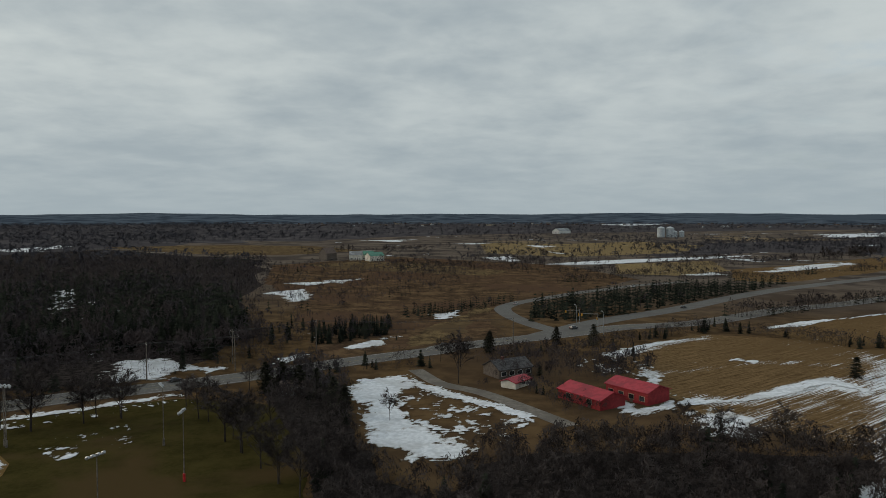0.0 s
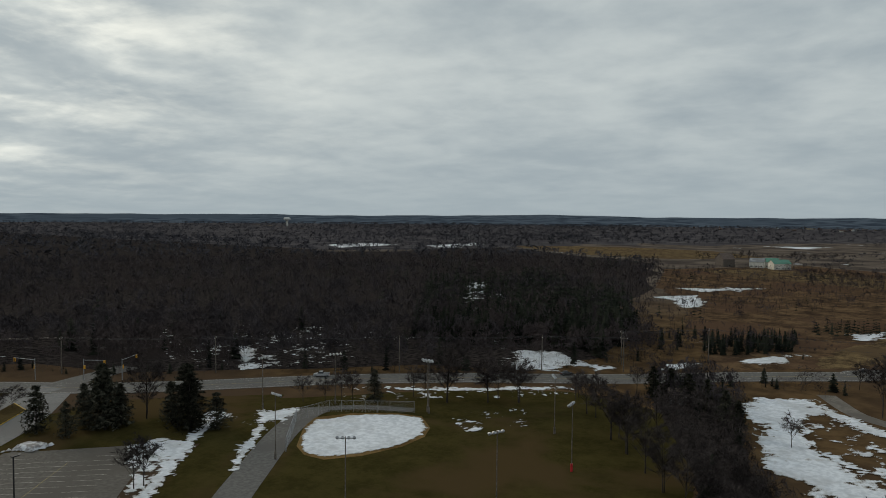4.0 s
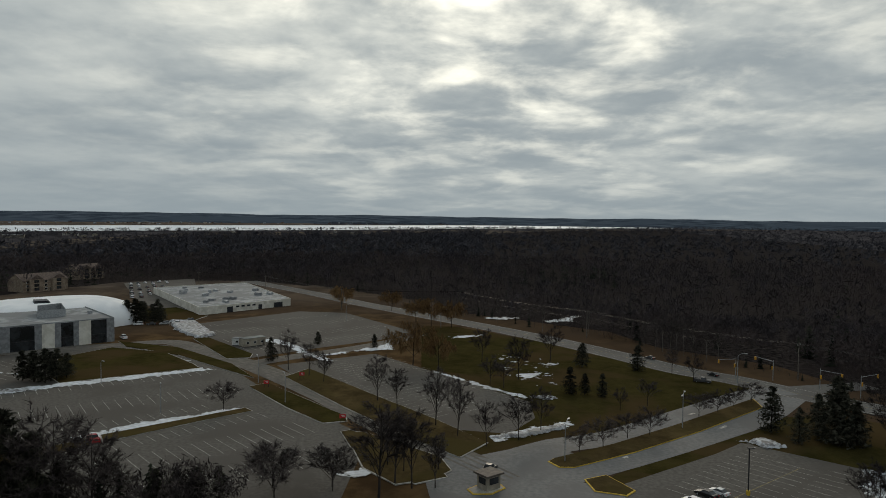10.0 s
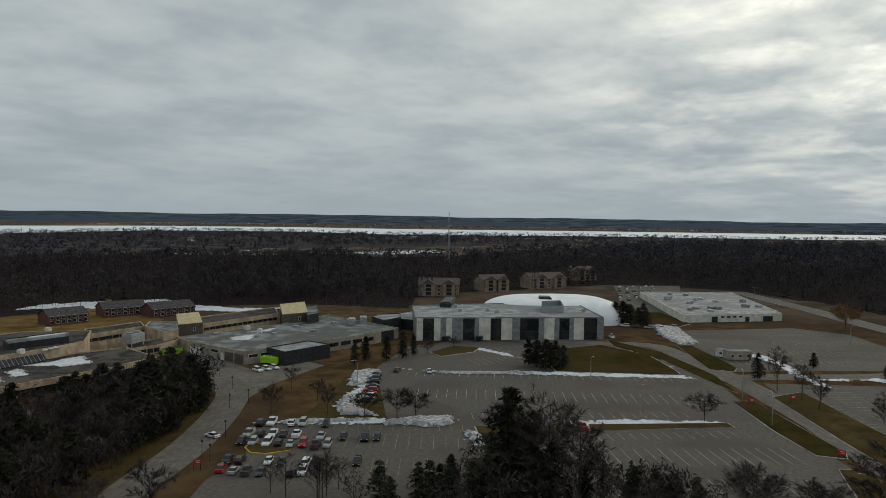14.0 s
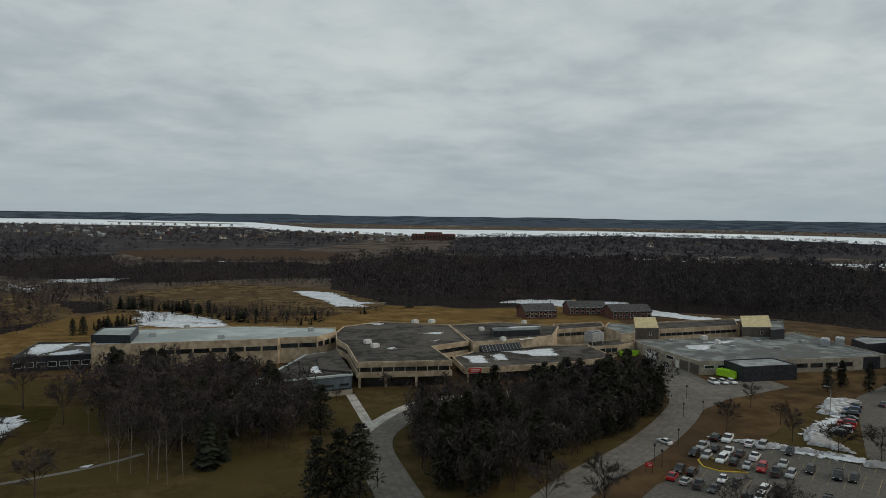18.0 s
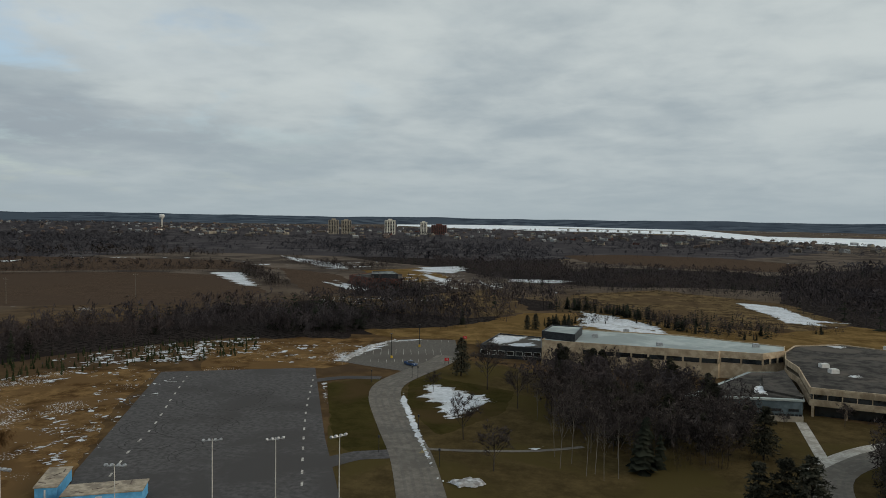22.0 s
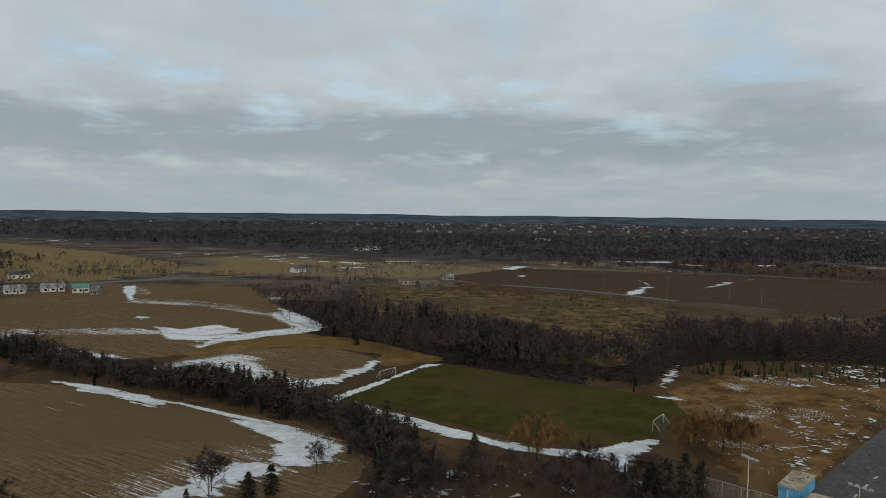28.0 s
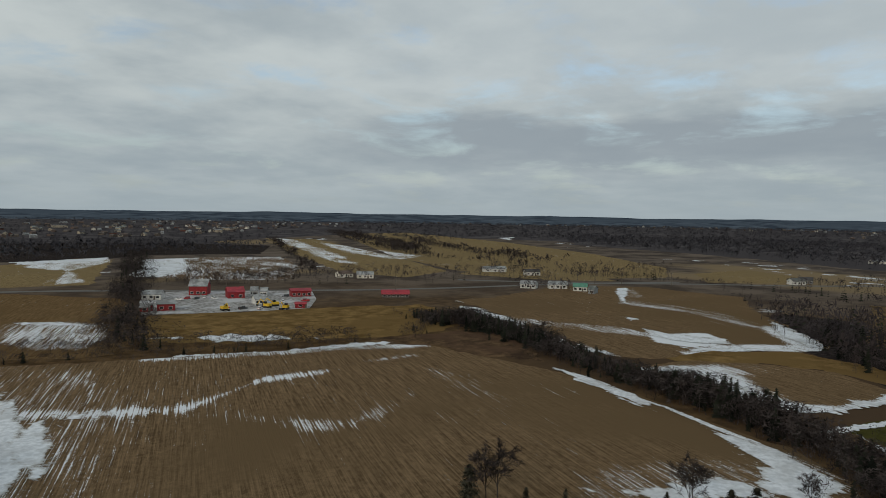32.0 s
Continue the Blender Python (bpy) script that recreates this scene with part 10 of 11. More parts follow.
def far_roofs(name, poly, count, seed, wall, label):
    """Countless far roofs and sheds of the town."""
    rnd = np.random.default_rng(seed)
    xs, ys = [p[0] for p in poly], [p[1] for p in poly]
    x, y = rnd.uniform(min(xs), max(xs), count * 3), rnd.uniform(min(ys), max(ys), count * 3)
    ok = inside(x, y, poly)
    g = Geo()
    for px, py in list(zip(x[ok], y[ok]))[:count]:
        w, d, h, a = rnd.uniform(3, 9), rnd.uniform(2.5, 5), rnd.uniform(2.5, 5), rnd.uniform(0, 3.14)
        c, s = math.cos(a), math.sin(a)
        base = [(px + c * u - s * v, py + s * u + c * v) for u, v in ((-w, -d), (w, -d), (w, d), (-w, d))]
        ridge = [(px + c * u - s * v, py + s * u + c * v) for u, v in ((-w, -0.2), (w, -0.2), (w, 0.2), (-w, 0.2))]
        g.prism(base, 0, h).prism(base, h, h + 2, ridge)
    solo(name, g, wall, label, "town", "stuff")


for i, (poly, n) in enumerate((([(1945.2, -2531.5), (1453.8, -2897.5), (493, -2977.4), (-169.7, -2317.3), (-648.1, -1573.1), (-557.7, -1243.4), (-189.6, -1256.5), (245.3, -1483.5), (1069.4, -1391.3)], 150), ([(3259.8, -643.7), (3107.2, -1822.5), (2486, -3285.1), (1530.6, -3353), (843.1, -1848.8), (1009.8, -971.1), (1770.5, -717.6), (2059, -406.4)], 160), ([(3456, 1401.5), (3548, 176.7), (2942.3, -1050.1), (2215.1, -1984.8), (3501.4, -3135.3), (4619.7, -865.2), (4355.6, 1765.9)], 160), ([(664.8, 906.4), (1099.7, 911.7), (1895.5, 1153.7), (2780.4, 1147), (3039.5, 2175), (1694.9, 2060.1)], 90), ([(-712, 3150), (241.2, 2612), (1617.8, 2592.4), (2487.3, 3987.9), (431.9, 4680.1), (-1035.8, 4584.4)], 70), ([(-1435.4, -2205.2), (-2539.4, -1396), (-3874.3, 457.6), (-4667.7, 550.1), (-4118.5, -2264.5), (-2005.3, -3080.3)], 90))):
    for k, (m, f) in enumerate(((M_ROOF_WHITE, 0.55), (M_BROWN_CLAD, 0.6), (M_SHINGLE_B, 0.6))):
        far_roofs("town_roofs", poly, int(n * f), 40 + 3 * i + k, m, "countless small roofs and walls of the far town")
# ---------------------------------------------------------------- painted stall lines
def stalls(name, label, rows, mat, spacing=2.75, depth=5.2, width=0.10):
    """Stall lines beside a row line; side -1, 1, or 0 for both."""
    g = Geo()
    for a, b, side in rows:
        a, b = Vector(a), Vector(b)
        d = (b - a).normalized()
        s = Vector((d.y, -d.x))
        n = int((b - a).length / spacing)
        for i in range(n + 1):
            p = a + d * spacing * i
            for k in ((-1, 1) if side == 0 else (side,)):
                q = p + s * depth * k
                w = d * width / 2
                g.poly([(*(p - w), 0.098), (*(p + w), 0.098), (*(q + w), 0.098), (*(q - w), 0.098)] if k < 0 else [(*(p + w), 0.098), (*(p - w), 0.098), (*(q - w), 0.098), (*(q + w), 0.098)])
    return solo(name, g, mat, label, "road marking", "stuff")


stalls("stall_lines", "worn yellow and white parking stall lines on asphalt", (
    ((-180.5, -134.9), (-227.9, -59), 1), ((-159.4, -119.1), (-204, -46), 0), ((-148.4, -90.5), (-183.4, -45.7), -1),
    ((-155.1, -61.7), (-178.7, -34.4), 1), ((-137.2, -58.3), (-167.2, -19.4), 0), ((-124.3, -48.1), (-148.7, -12.7), 0),
    ((-207, -126.4), (-229.1, -111.4), 0), ((-219.6, -141.4), (-243.1, -123.1), 0)), M_LINE_W)
stalls("stall_lines", "worn yellow parking stall lines between parked cars", (
    ((-115, -131.2), (-144.2, -87.9), 1), ((-105, -122.6), (-133.1, -81), 0), ((-90.8, -114.3), (-119.1, -72.4), 0)), M_LINE_Y)
stalls("stall_lines", "worn white stall lines on an empty lot", (
    ((-247, -7), (-189.1, 32.6), -1), ((-236, -19.8), (-178.7, 22.1), 0), ((-226, -30.3), (-172.4, 10.3), 0)), M_LINE_W)
stalls("stall_lines", "worn white stall lines on a far lot", (
    ((-321.7, -83.8), (-357.8, -32.7), 1), ((-300.8, -75.8), (-342.1, -16.7), 0), ((-281.2, -66.2), (-319.3, -4.7), 0), ((-264.2, -55.7), (-298.1, -2.2), 0)), M_LINE_W)
stalls("stall_lines", "worn white stall lines on the entrance lot", (
    ((-146.8, 76), (-125.1, 49.1), -1), ((-137.2, 80.7), (-114.2, 51.1), 0), ((-130.2, 89.9), (-107.1, 61.9), 1)), M_LINE_W)
stalls("stall_lines", "worn white stall lines on a small lot", (
    ((85.1, -231.8), (64.3, -238.3), 1), ((91.4, -243.6), (64, -252.4), 0), ((91, -265.4), (67, -272.7), -1)), M_LINE_W)


def dashes(name, label, pts, mat, z, width=0.15, on=3.0, off=6.0, side=0.0):
    line = curve(pts, 1.0)
    g = Geo()
    run, seg = 0.0, []
    for a, b in zip(line, line[1:]):
        run += (b - a).length
        if run % (on + off) < on or off == 0:
            seg.append(a)
        else:
            if len(seg) > 1:
                ribbon(g, seg, side + width / 2, side - width / 2, z)
            seg = []
    if len(seg) > 1:
        ribbon(g, seg, side + width / 2, side - width / 2, z)
    if g.f:
        solo(name, g, mat, label, "road marking", "stuff")


dashes("road_line", "faded yellow centre line of the highway", HIGHWAY[:30], M_LINE_Y, 0.1, 0.16, 5, 0)
for sd in (-5.6, 5.6):
    dashes("road_line", "faded white edge line of the highway", HIGHWAY[:30], M_LINE_W, 0.1, 0.16, 5, 0, sd)
for sd in (-2.8, 2.8):
    dashes("road_line", "white lane dashes of the highway", HIGHWAY[5:22], M_LINE_W, 0.1, 0.14, 3, 6, sd)
dashes("road_line", "white dashes across the practice lot", [(93.2, -202.8), (80, -169.8), (68.3, -143.2), (54.5, -113.6)], M_LINE_W, 0.1, 0.45, 3, 4)
dashes("road_line", "white dashes across the practice lot", [(129.2, -189.3), (117.5, -165.2), (105.7, -141.4), (99.7, -125.9), (92.4, -110.3)], M_LINE_W, 0.1, 0.45, 3, 4)
dashes("road_line", "yellow line between two rows of stalls", [(-135.7, 81.6), (-113.9, 50.2)], M_LINE_Y, 0.1, 0.16, 5, 0)
dashes("crossing", "faded yellow ladder crossing on the drive", [(48.2, -144.1), (39.1, -143.3)], M_LINE_Y, 0.125, 2.6, 0.5, 0.6)
for px in ([(-174.5, 74.8), (-176.5, 78.1)], [(-152.5, 58.6), (-154.5, 61.8)], [(-142.9, 47.5), (-144.2, 50.1)], [(-162.5, 77.4), (-165.3, 80.8)], [(-141.9, 27.5), (-142.5, 28.9)]):
    dashes("turn_arrow", "white turn arrow painted on the drive", px, M_LINE_W, 0.12, 0.8, 50, 0)

# ---------------------------------------------------------------- vehicles
M_TYRE = material("black_rubber", (0.012, 0.012, 0.012), (0.025, 0.025, 0.025), 4.0, 3, 0.9)
PAINT = {}
for nm, c in (("black", 0.012), ("dark grey", 0.05), ("silver", 0.36), ("white", 0.72)):
    PAINT[nm] = material(nm.replace(" ", "_") + "_car_paint", (c * 0.92,) * 3, (c,) * 3, 1.0, 3, 0.3, local=True)
PAINT["red"] = material("red_car_paint", (0.30, 0.012, 0.016), (0.38, 0.018, 0.022), 1.0, 3, 0.3, local=True)
PAINT["blue"] = material("blue_car_paint", (0.02, 0.05, 0.12), (0.03, 0.065, 0.15), 1.0, 3, 0.3, local=True)


def car(kind, colour, group="parked cars"):
    """Sedan, suv or pickup, nose towards +y, wheels on z = 0."""
    paint = PAINT[colour]
    names = {"sedan": ("car", "%s sedan parked on asphalt" % colour, "car"), "suv": ("car", "tall %s estate car parked on asphalt" % colour, "car"), "pickup": ("pickup_truck", "%s pickup truck parked on asphalt" % colour, "pickup truck")}
    n, lab, cat = names[kind]
    ob = thing(n, lab, cat, group)
    L, W = {"sedan": (4.6, 1.8), "suv": (4.7, 1.88), "pickup": (5.5, 1.95)}[kind]
    hood, roof = {"sedan": (0.92, 1.45), "suv": (1.02, 1.72), "pickup": (1.08, 1.82)}[kind]
    y0, y1 = -L / 2, L / 2
    prof = [(y0, 0.32), (y0 + 0.06, hood - 0.05), (y0 + 0.3, hood + 0.02), (y1 - 1.25, hood), (y1 - 0.2, hood - 0.16), (y1, hood - 0.35), (y1, 0.32)]
    g = Geo()
    k = len(prof)
    for s in (-1, 1):
        for (y, z) in prof:
            inset = 0.06 if z > hood - 0.1 else 0.0
            g.v.append((s * (W / 2 - inset), y, z))
    g.f += [tuple(range(k)), tuple(range(2 * k - 1, k - 1, -1))]
    for i in range(k):
        j = (i + 1) % k
        g.f.append((i, i + k, j + k, j))
    part("body", g, paint, ob)
    c0, c1 = {"sedan": (-1.75, 1.05), "suv": (-2.2, 1.1), "pickup": (-0.65, 1.35)}[kind]
    t0, t1 = {"sedan": (-1.0, 0.35), "suv": (-1.95, 0.45), "pickup": (-0.5, 0.75)}[kind]
    hw, tw = W / 2 - 0.06, W / 2 - 0.24
    part("roof", Geo().prism([(-tw, t0), (tw, t0), (tw, t1), (-tw, t1)], roof - 0.07, roof, [(-tw + 0.05, t0 + 0.05), (tw - 0.05, t0 + 0.05), (tw - 0.05, t1 - 0.05), (-tw + 0.05, t1 - 0.05)]), paint, ob)
    zb, zt = hood - 0.02, roof - 0.07
    base = [(-hw, c0), (hw, c0), (hw, c1), (-hw, c1)]
    top = [(-tw, t0), (tw, t0), (tw, t1), (-tw, t1)]
    for i, nm in enumerate(("rear_window", "side_window", "windscreen", "side_window")):
        j = (i + 1) % 4
        part(nm, Geo().poly([(*base[i], zb), (*base[j], zb), (*top[j], zt), (*top[i], zt)]), M_GLASS, ob)
    for s in (-1, 1):
        for y in (y0 + 0.85, y1 - 0.85):
            wh = part("wheel", Geo().tube((s * (W / 2 - 0.2), y, 0.34), (s * (W / 2 + 0.01), y, 0.34), 0.34, 0.33, 12), M_TYRE, ob)
            part("rim", Geo().tube((s * (W / 2 + 0.005), y, 0.34), (s * (W / 2 + 0.025), y, 0.34), 0.2, 0.19, 10), M_STEEL, wh)
        part("headlight", Geo().box(s * (W / 2 - 0.3) - 0.2, s * (W / 2 - 0.3) + 0.2, y1 - 0.05, y1 + 0.02, hood - 0.42, hood - 0.27), M_LAMP, ob)
        part("tail_light", Geo().box(s * (W / 2 - 0.22) - 0.16, s * (W / 2 - 0.22) + 0.16, y0 - 0.02, y0 + 0.05, hood - 0.3, hood - 0.12), M_SIGN_RED, ob)
    if kind == "pickup":
        for s in (-1, 1):
            part("bed_side", Geo().box(s * (W / 2 - 0.12) - 0.05, s * (W / 2 - 0.12) + 0.05, y0 + 0.1, -0.7, hood - 0.05, hood + 0.22), paint, ob)
        part("tailgate", Geo().box(-W / 2 + 0.12, W / 2 - 0.12, y0 + 0.05, y0 + 0.12, hood - 0.05, hood + 0.22), paint, ob)
    return ob


MODELS = {}


def park(kind, colour, p, turn, z=0.08, group="parked cars"):
    key = (kind, colour, group)
    m = pose(p[0], p[1], z, 0, 0, turn) @ Matrix.Scale(0.9, 4)
    if key in MODELS:
        return copy_thing(MODELS[key], m)
    MODELS[key] = car(kind, colour, group)
    MODELS[key].matrix_basis = m
    return MODELS[key]


def heading(a, b):
    return math.degrees(math.atan2(b[1] - a[1], b[0] - a[0]))


ROW = 124.5
KIND = {"b": "black", "g": "dark grey", "s": "silver", "w": "white", "r": "red", "u": "blue"}
rnd = random.Random(3)
for codes, pts in (
        ("bwwsb", [(-113.7, -128.3), (-115.9, -126.9), (-118.1, -122.6), (-119.7, -120.5), (-122.3, -115.5)]),
        ("sbwgw", [(-106.6, -124.2), (-108.1, -122), (-109.7, -119.8), (-111.1, -117.9), (-112.5, -115.2)]),
        ("sbbb", [(-114.9, -110), (-117.5, -105.7), (-120.1, -101.6), (-121.7, -99.4)]),
        ("bswbsrgs", [(-102, -121.3), (-103.3, -119), (-104.7, -116.1), (-105.9, -113.9), (-107.1, -111.6), (-108.9, -109.5), (-109.7, -106.6), (-111.7, -105)]),
        ("bbwgwbb", [(-92.7, -114.3), (-93.9, -112), (-97.1, -107.2), (-98.3, -104.9), (-101.1, -100.7), (-102.4, -98.3), (-107.3, -92.7)]),
        ("rsgwbg", [(-88.6, -111.3), (-89.4, -108.5), (-90.6, -106.2), (-96.9, -97.6), (-95, -98.7), (-91.9, -103.7)])):
    for c, p in zip(codes, pts):
        park(rnd.choice(("sedan", "suv", "sedan", "suv", "pickup")), KIND[c], p, ROW + rnd.choice((0, 180)) + rnd.uniform(-3, 3))
COL = heading((-144, -121.9), (-170.6, -140.1))
for c, p in zip("bubgrrwb", [(-169.9, -139.8), (-165.7, -136.7), (-161.7, -133.9), (-158, -131), (-153.8, -128.2), (-150.8, -126.1), (-147.8, -124.2), (-144.3, -122.5)]):
    park(rnd.choice(("sedan", "suv")), KIND[c], p, COL + rnd.uniform(-3, 3), group="cars beside the snow bank")
for kind, c, p, t in (("sedan", "dark grey", (-179.4, -138.5), ROW - 10), ("sedan", "white", (-184.4, -129.4), ROW + 5), ("pickup", "red", (-156.8, -65.3), ROW), ("pickup", "white", (-286.1, -107.2), ROW),
                      ("suv", "white", (-152.3, -173.4), -11), ("suv", "white", (-155.3, -172.7), -11), ("suv", "white", (-158.2, -172.2), -11),
                      ("suv", "white", (-119, 52.2), 122.7), ("sedan", "black", (-122.2, 56.1), 122.7), ("sedan", "white", (-123.2, 58.9), 122.7), ("sedan", "white", (-115.7, 46.9), 122.7),
                      ("pickup", "dark grey", (-135.6, 18.4), 60), ("sedan", "white", (-100.9, -129.7), ROW + 60), ("pickup", "blue", (68.9, -226.2), 60)):
    park(kind, c, p, t, group="single cars")
for kind, c, p, q in (("pickup", "dark grey", (-209.3, 93.8), (-205.2, 102.1)), ("pickup", "silver", (-143.3, 166.9), (-152.7, 161)), ("suv", "dark grey", (56.9, 307.5), (70.8, 320.2)),
                      ("sedan", "black", (128.3, 376.4), (152.6, 400.6)), ("sedan", "silver", (40.3, 393.3), (45.5, 403.5)), ("sedan", "dark grey", (-80.2, 210.3), (-73.7, 216.2)), ("sedan", "black", (0.4, 267.7), (10.1, 273.6)),
                      ("sedan", "dark grey", (-244.8, 90.3), (-255.2, 83.4)), ("sedan", "white", (131.3, 488.8), (146.4, 500.6)), ("sedan", "black", (-218, 101.1), (-226.3, 96.9))):
    park(kind, c, p, heading(p, q) - 90, 0.11, "cars on the road")
YL = [Vector((-415, -153.3)), Vector((-440.7, -124.4)), Vector((-531.8, -161.7)), Vector((-508.4, -188))]
for i in range(7):
    for j in range(9):
        u, v = (i + 0.5) / 7, (j + 0.5) / 9
        p = YL[0].lerp(YL[1], u).lerp(YL[3].lerp(YL[2], u), v)
        if rnd.random() < 0.8 and u < 0.55 + 0.4 * v:
            park(rnd.choice(("sedan", "suv")), rnd.choice(("white", "silver", "dark grey", "black", "white")), p, ROW + rnd.uniform(-8, 8), group="cars in the far yard")
for i, p in enumerate([(-323.1, -123.5), (-320.2, -113.7), (-321.3, -108.4), (-322.3, -103.1), (-325.1, -98.4), (-331.5, -94.7)]):
    park("suv" if i % 2 else "sedan", ("silver", "white", "dark grey")[i % 3], p, ROW + 80, group="cars by the low building")
for i, p in enumerate([(326.7, 264.2), (332.5, 264.2), (334.8, 259.5), (341.3, 258.7), (339.3, 250.3), (310, 221.8), (310, 211.6), (313.6, 203.9), (344.6, 209.5), (352.2, 199.6), (366.1, 220.7)]):
    park(("pickup", "suv", "sedan")[i % 3], ("white", "red", "dark grey", "white")[i % 4], p, 40 * i, 0.1, "farmyard vehicles")


def digger(p, turn):
    ob = thing("excavator", "yellow excavator parked in the farmyard", "excavator", "farmyard machines", m=pose(*p, 0.08, 0, 0, turn))
    for s in (-1, 1):
        part("track", Geo().prism([(s * 1.2 - 0.3, -2), (s * 1.2 + 0.3, -2), (s * 1.2 + 0.3, 2), (s * 1.2 - 0.3, 2)], 0, 0.9), M_BLACK, ob)
    part("body", Geo().prism([(-1.3, -2.2), (1.3, -2.2), (1.3, 1.2), (-1.3, 1.2)], 0.9, 2.2), M_YELLOW, ob)
    part("cab", Geo().prism([(-1.2, -0.2), (0.1, -0.2), (0.1, 1.2), (-1.2, 1.2)], 2.2, 3.3), M_GLASS, ob)
    part("boom", Geo().tube((0.5, 1, 2), (0.5, 4, 4.2), 0.3, 0.22, 6), M_YELLOW, ob)
    part("stick", Geo().tube((0.5, 4, 4.2), (0.5, 6, 1.4), 0.22, 0.16, 6), M_YELLOW, ob)
    part("bucket", Geo().prism([(0, 5.6), (1, 5.6), (1, 6.4), (0, 6.4)], 0.5, 1.4), M_BLACK, ob)


for i, p in enumerate([(320.6, 204.4), (328.2, 204.4), (319, 192.3), (302.5, 217.4)]):
    digger(p, 50 * i)

# ---------------------------------------------------------------- poles, lamps, signals, wires
POLES = {}


def again(key, m, build):
    if key in POLES:
        return copy_thing(POLES[key], m)
    POLES[key] = build()
    POLES[key].matrix_basis = m
    return POLES[key]


def sports_pole(p, h, turn, red=False):
    def build():
        ob = thing("floodlight_pole", "tall %s pole with floodlights on a crossbar" % ("red-based steel" if red else "pale concrete"), "floodlight", "sports floodlights")
        part("pole", Geo().tube((0, 0, 0), (0, 0, h), 0.12, 0.07, 8), M_POLE if h > 13 else M_CONC_POLE, ob)
        part("crossbar", Geo().box(-1.5, 1.5, -0.06, 0.06, h - 0.35, h - 0.2), M_STEEL, ob)
        for x in (-1.4, -0.5, 0.5, 1.4):
            lamp = part("floodlight", Geo().tube((x, 0.0, h - 0.1), (x, 0.45, h - 0.35), 0.2, 0.30, 10), M_STEEL, ob)
            part("lens", Geo().tube((x, 0.45, h - 0.35), (x, 0.48, h - 0.37), 0.27, 0.27, 10), M_LAMP, lamp)
        part("base", Geo().tube((0, 0, 0), (0, 0, 1.6), 0.26, 0.24, 8), M_SIGN_RED if red else M_POLE, ob)
        return ob
    return again(("sport", round(h), red), pose(p[0], p[1], 0, 0, 0, turn), build)


for p, h, red in (((-102.2, 104.8), 13.6, False), ((-93.8, 150.2), 13.6, False), ((-119.3, 144.4), 13.6, False), ((-72.6, 90.5), 13.6, False), ((-131.7, 130.6), 13.6, False),
                  ((-60.5, 151.5), 13.6, False), ((-48.5, 130.7), 13.6, True), ((-52.8, 106.5), 13.6, False), ((-94.8, 151.2), 13.6, False)):
    sports_pole(p, h, heading(p, field) - 90, red)
for p in [(87.5, -82.6), (72.9, -88.7), (65.9, -103.5), (56.2, -107.2), (46.6, -111.8)]:
    sports_pole(p, 12.5, heading(p, (86.7, -140.4)) - 90)


def lot_pole(p, h, base=True):
    def build():
        ob = thing("lot_lamp", "black lot lamp post on a yellow concrete base", "lamp post", "lot lamps")
        part("pole", Geo().box(-0.09, 0.09, -0.09, 0.09, 0.8, h), M_BLACK, ob)
        part("base", Geo().tube((0, 0, 0), (0, 0, 0.8), 0.38, 0.36, 12), M_KERB_Y, ob)
        part("lamp_head", Geo().box(-0.3, 0.3, -0.3, 0.9, h, h + 0.18), M_BLACK, ob)
        return ob
    return again(("lot", round(h)), pose(*p, 0.08), build)


for p, h in (((-122.7, 64.1), 8.5), ((79, -236), 8.5), ((75.8, -260), 8.5)):
    lot_pole(p, h)


def street_lamp(p, h, turn, arms=1):
    def build():
        ob = thing("street_lamp", "grey street lamp with %s curved arm" % ("one" if arms == 1 else "a double"), "street lamp", "street lamps")
        part("pole", Geo().tube((0, 0, 0), (0, 0, h * 0.86), 0.12, 0.08, 8), M_STEEL, ob)
        for s in ((1,) if arms == 1 else (-1, 1)):
            g = Geo()
            prev = (0, 0, h * 0.86)
            for k in range(1, 6):
                a = k / 5 * math.pi / 2
                q = (s * 1.9 * (1 - math.cos(a)), 0, h * 0.86 + h * 0.14 * math.sin(a))
                g.tube(prev, q, 0.06, 0.055, 6, False)
                prev = q
            arm = part("arm", g, M_STEEL, ob)
            part("lamp_head", Geo().prism([(prev[0] - 0.1, -0.16), (prev[0] + s * 0.75, -0.16), (prev[0] + s * 0.75, 0.16), (prev[0] - 0.1, 0.16)], h - 0.16, h + 0.04), M_STEEL, arm)
        return ob
    return again(("street", round(h), arms), pose(*p, 0.05, 0, 0, turn), build)


for p, h, t, n in (((-140.8, 34.7), 8.5, 150, 2), ((-162.9, 68.4), 8.5, 150, 2), ((-207.4, 103.8), 9.5, 60, 1), ((-156.4, -135.4), 8, 0, 1), ((-150.6, -90.5), 8, 30, 1), ((-210.5, -85.4), 7, 40, 1),
                   ((-210.9, -40.4), 7.5, 200, 1), ((-188, -29), 7.5, 200, 1), ((-179.2, -58.4), 7.5, 20, 1), ((67, 294.3), 10, 100, 1), ((60.5, 320.2), 9, 100, 1), ((-334.7, -23.3), 8, 90, 1), ((-315.4, 20.2), 8, 90, 1)):
    street_lamp(p, h, t, n)


def path_lamp(p):
    def build():
        ob = thing("path_lamp", "short black path lamp with a round cap", "path lamp", "path lamps")
        part("pole", Geo().tube((0, 0, 0), (0, 0, 3.3), 0.07, 0.06, 6), M_BLACK, ob)
        part("cap", Geo().tube((0, 0, 3.3), (0, 0, 3.75), 0.26, 0.2, 10), M_BLACK, ob)
        return ob
    return again("path", pose(*p, 0.05), build)


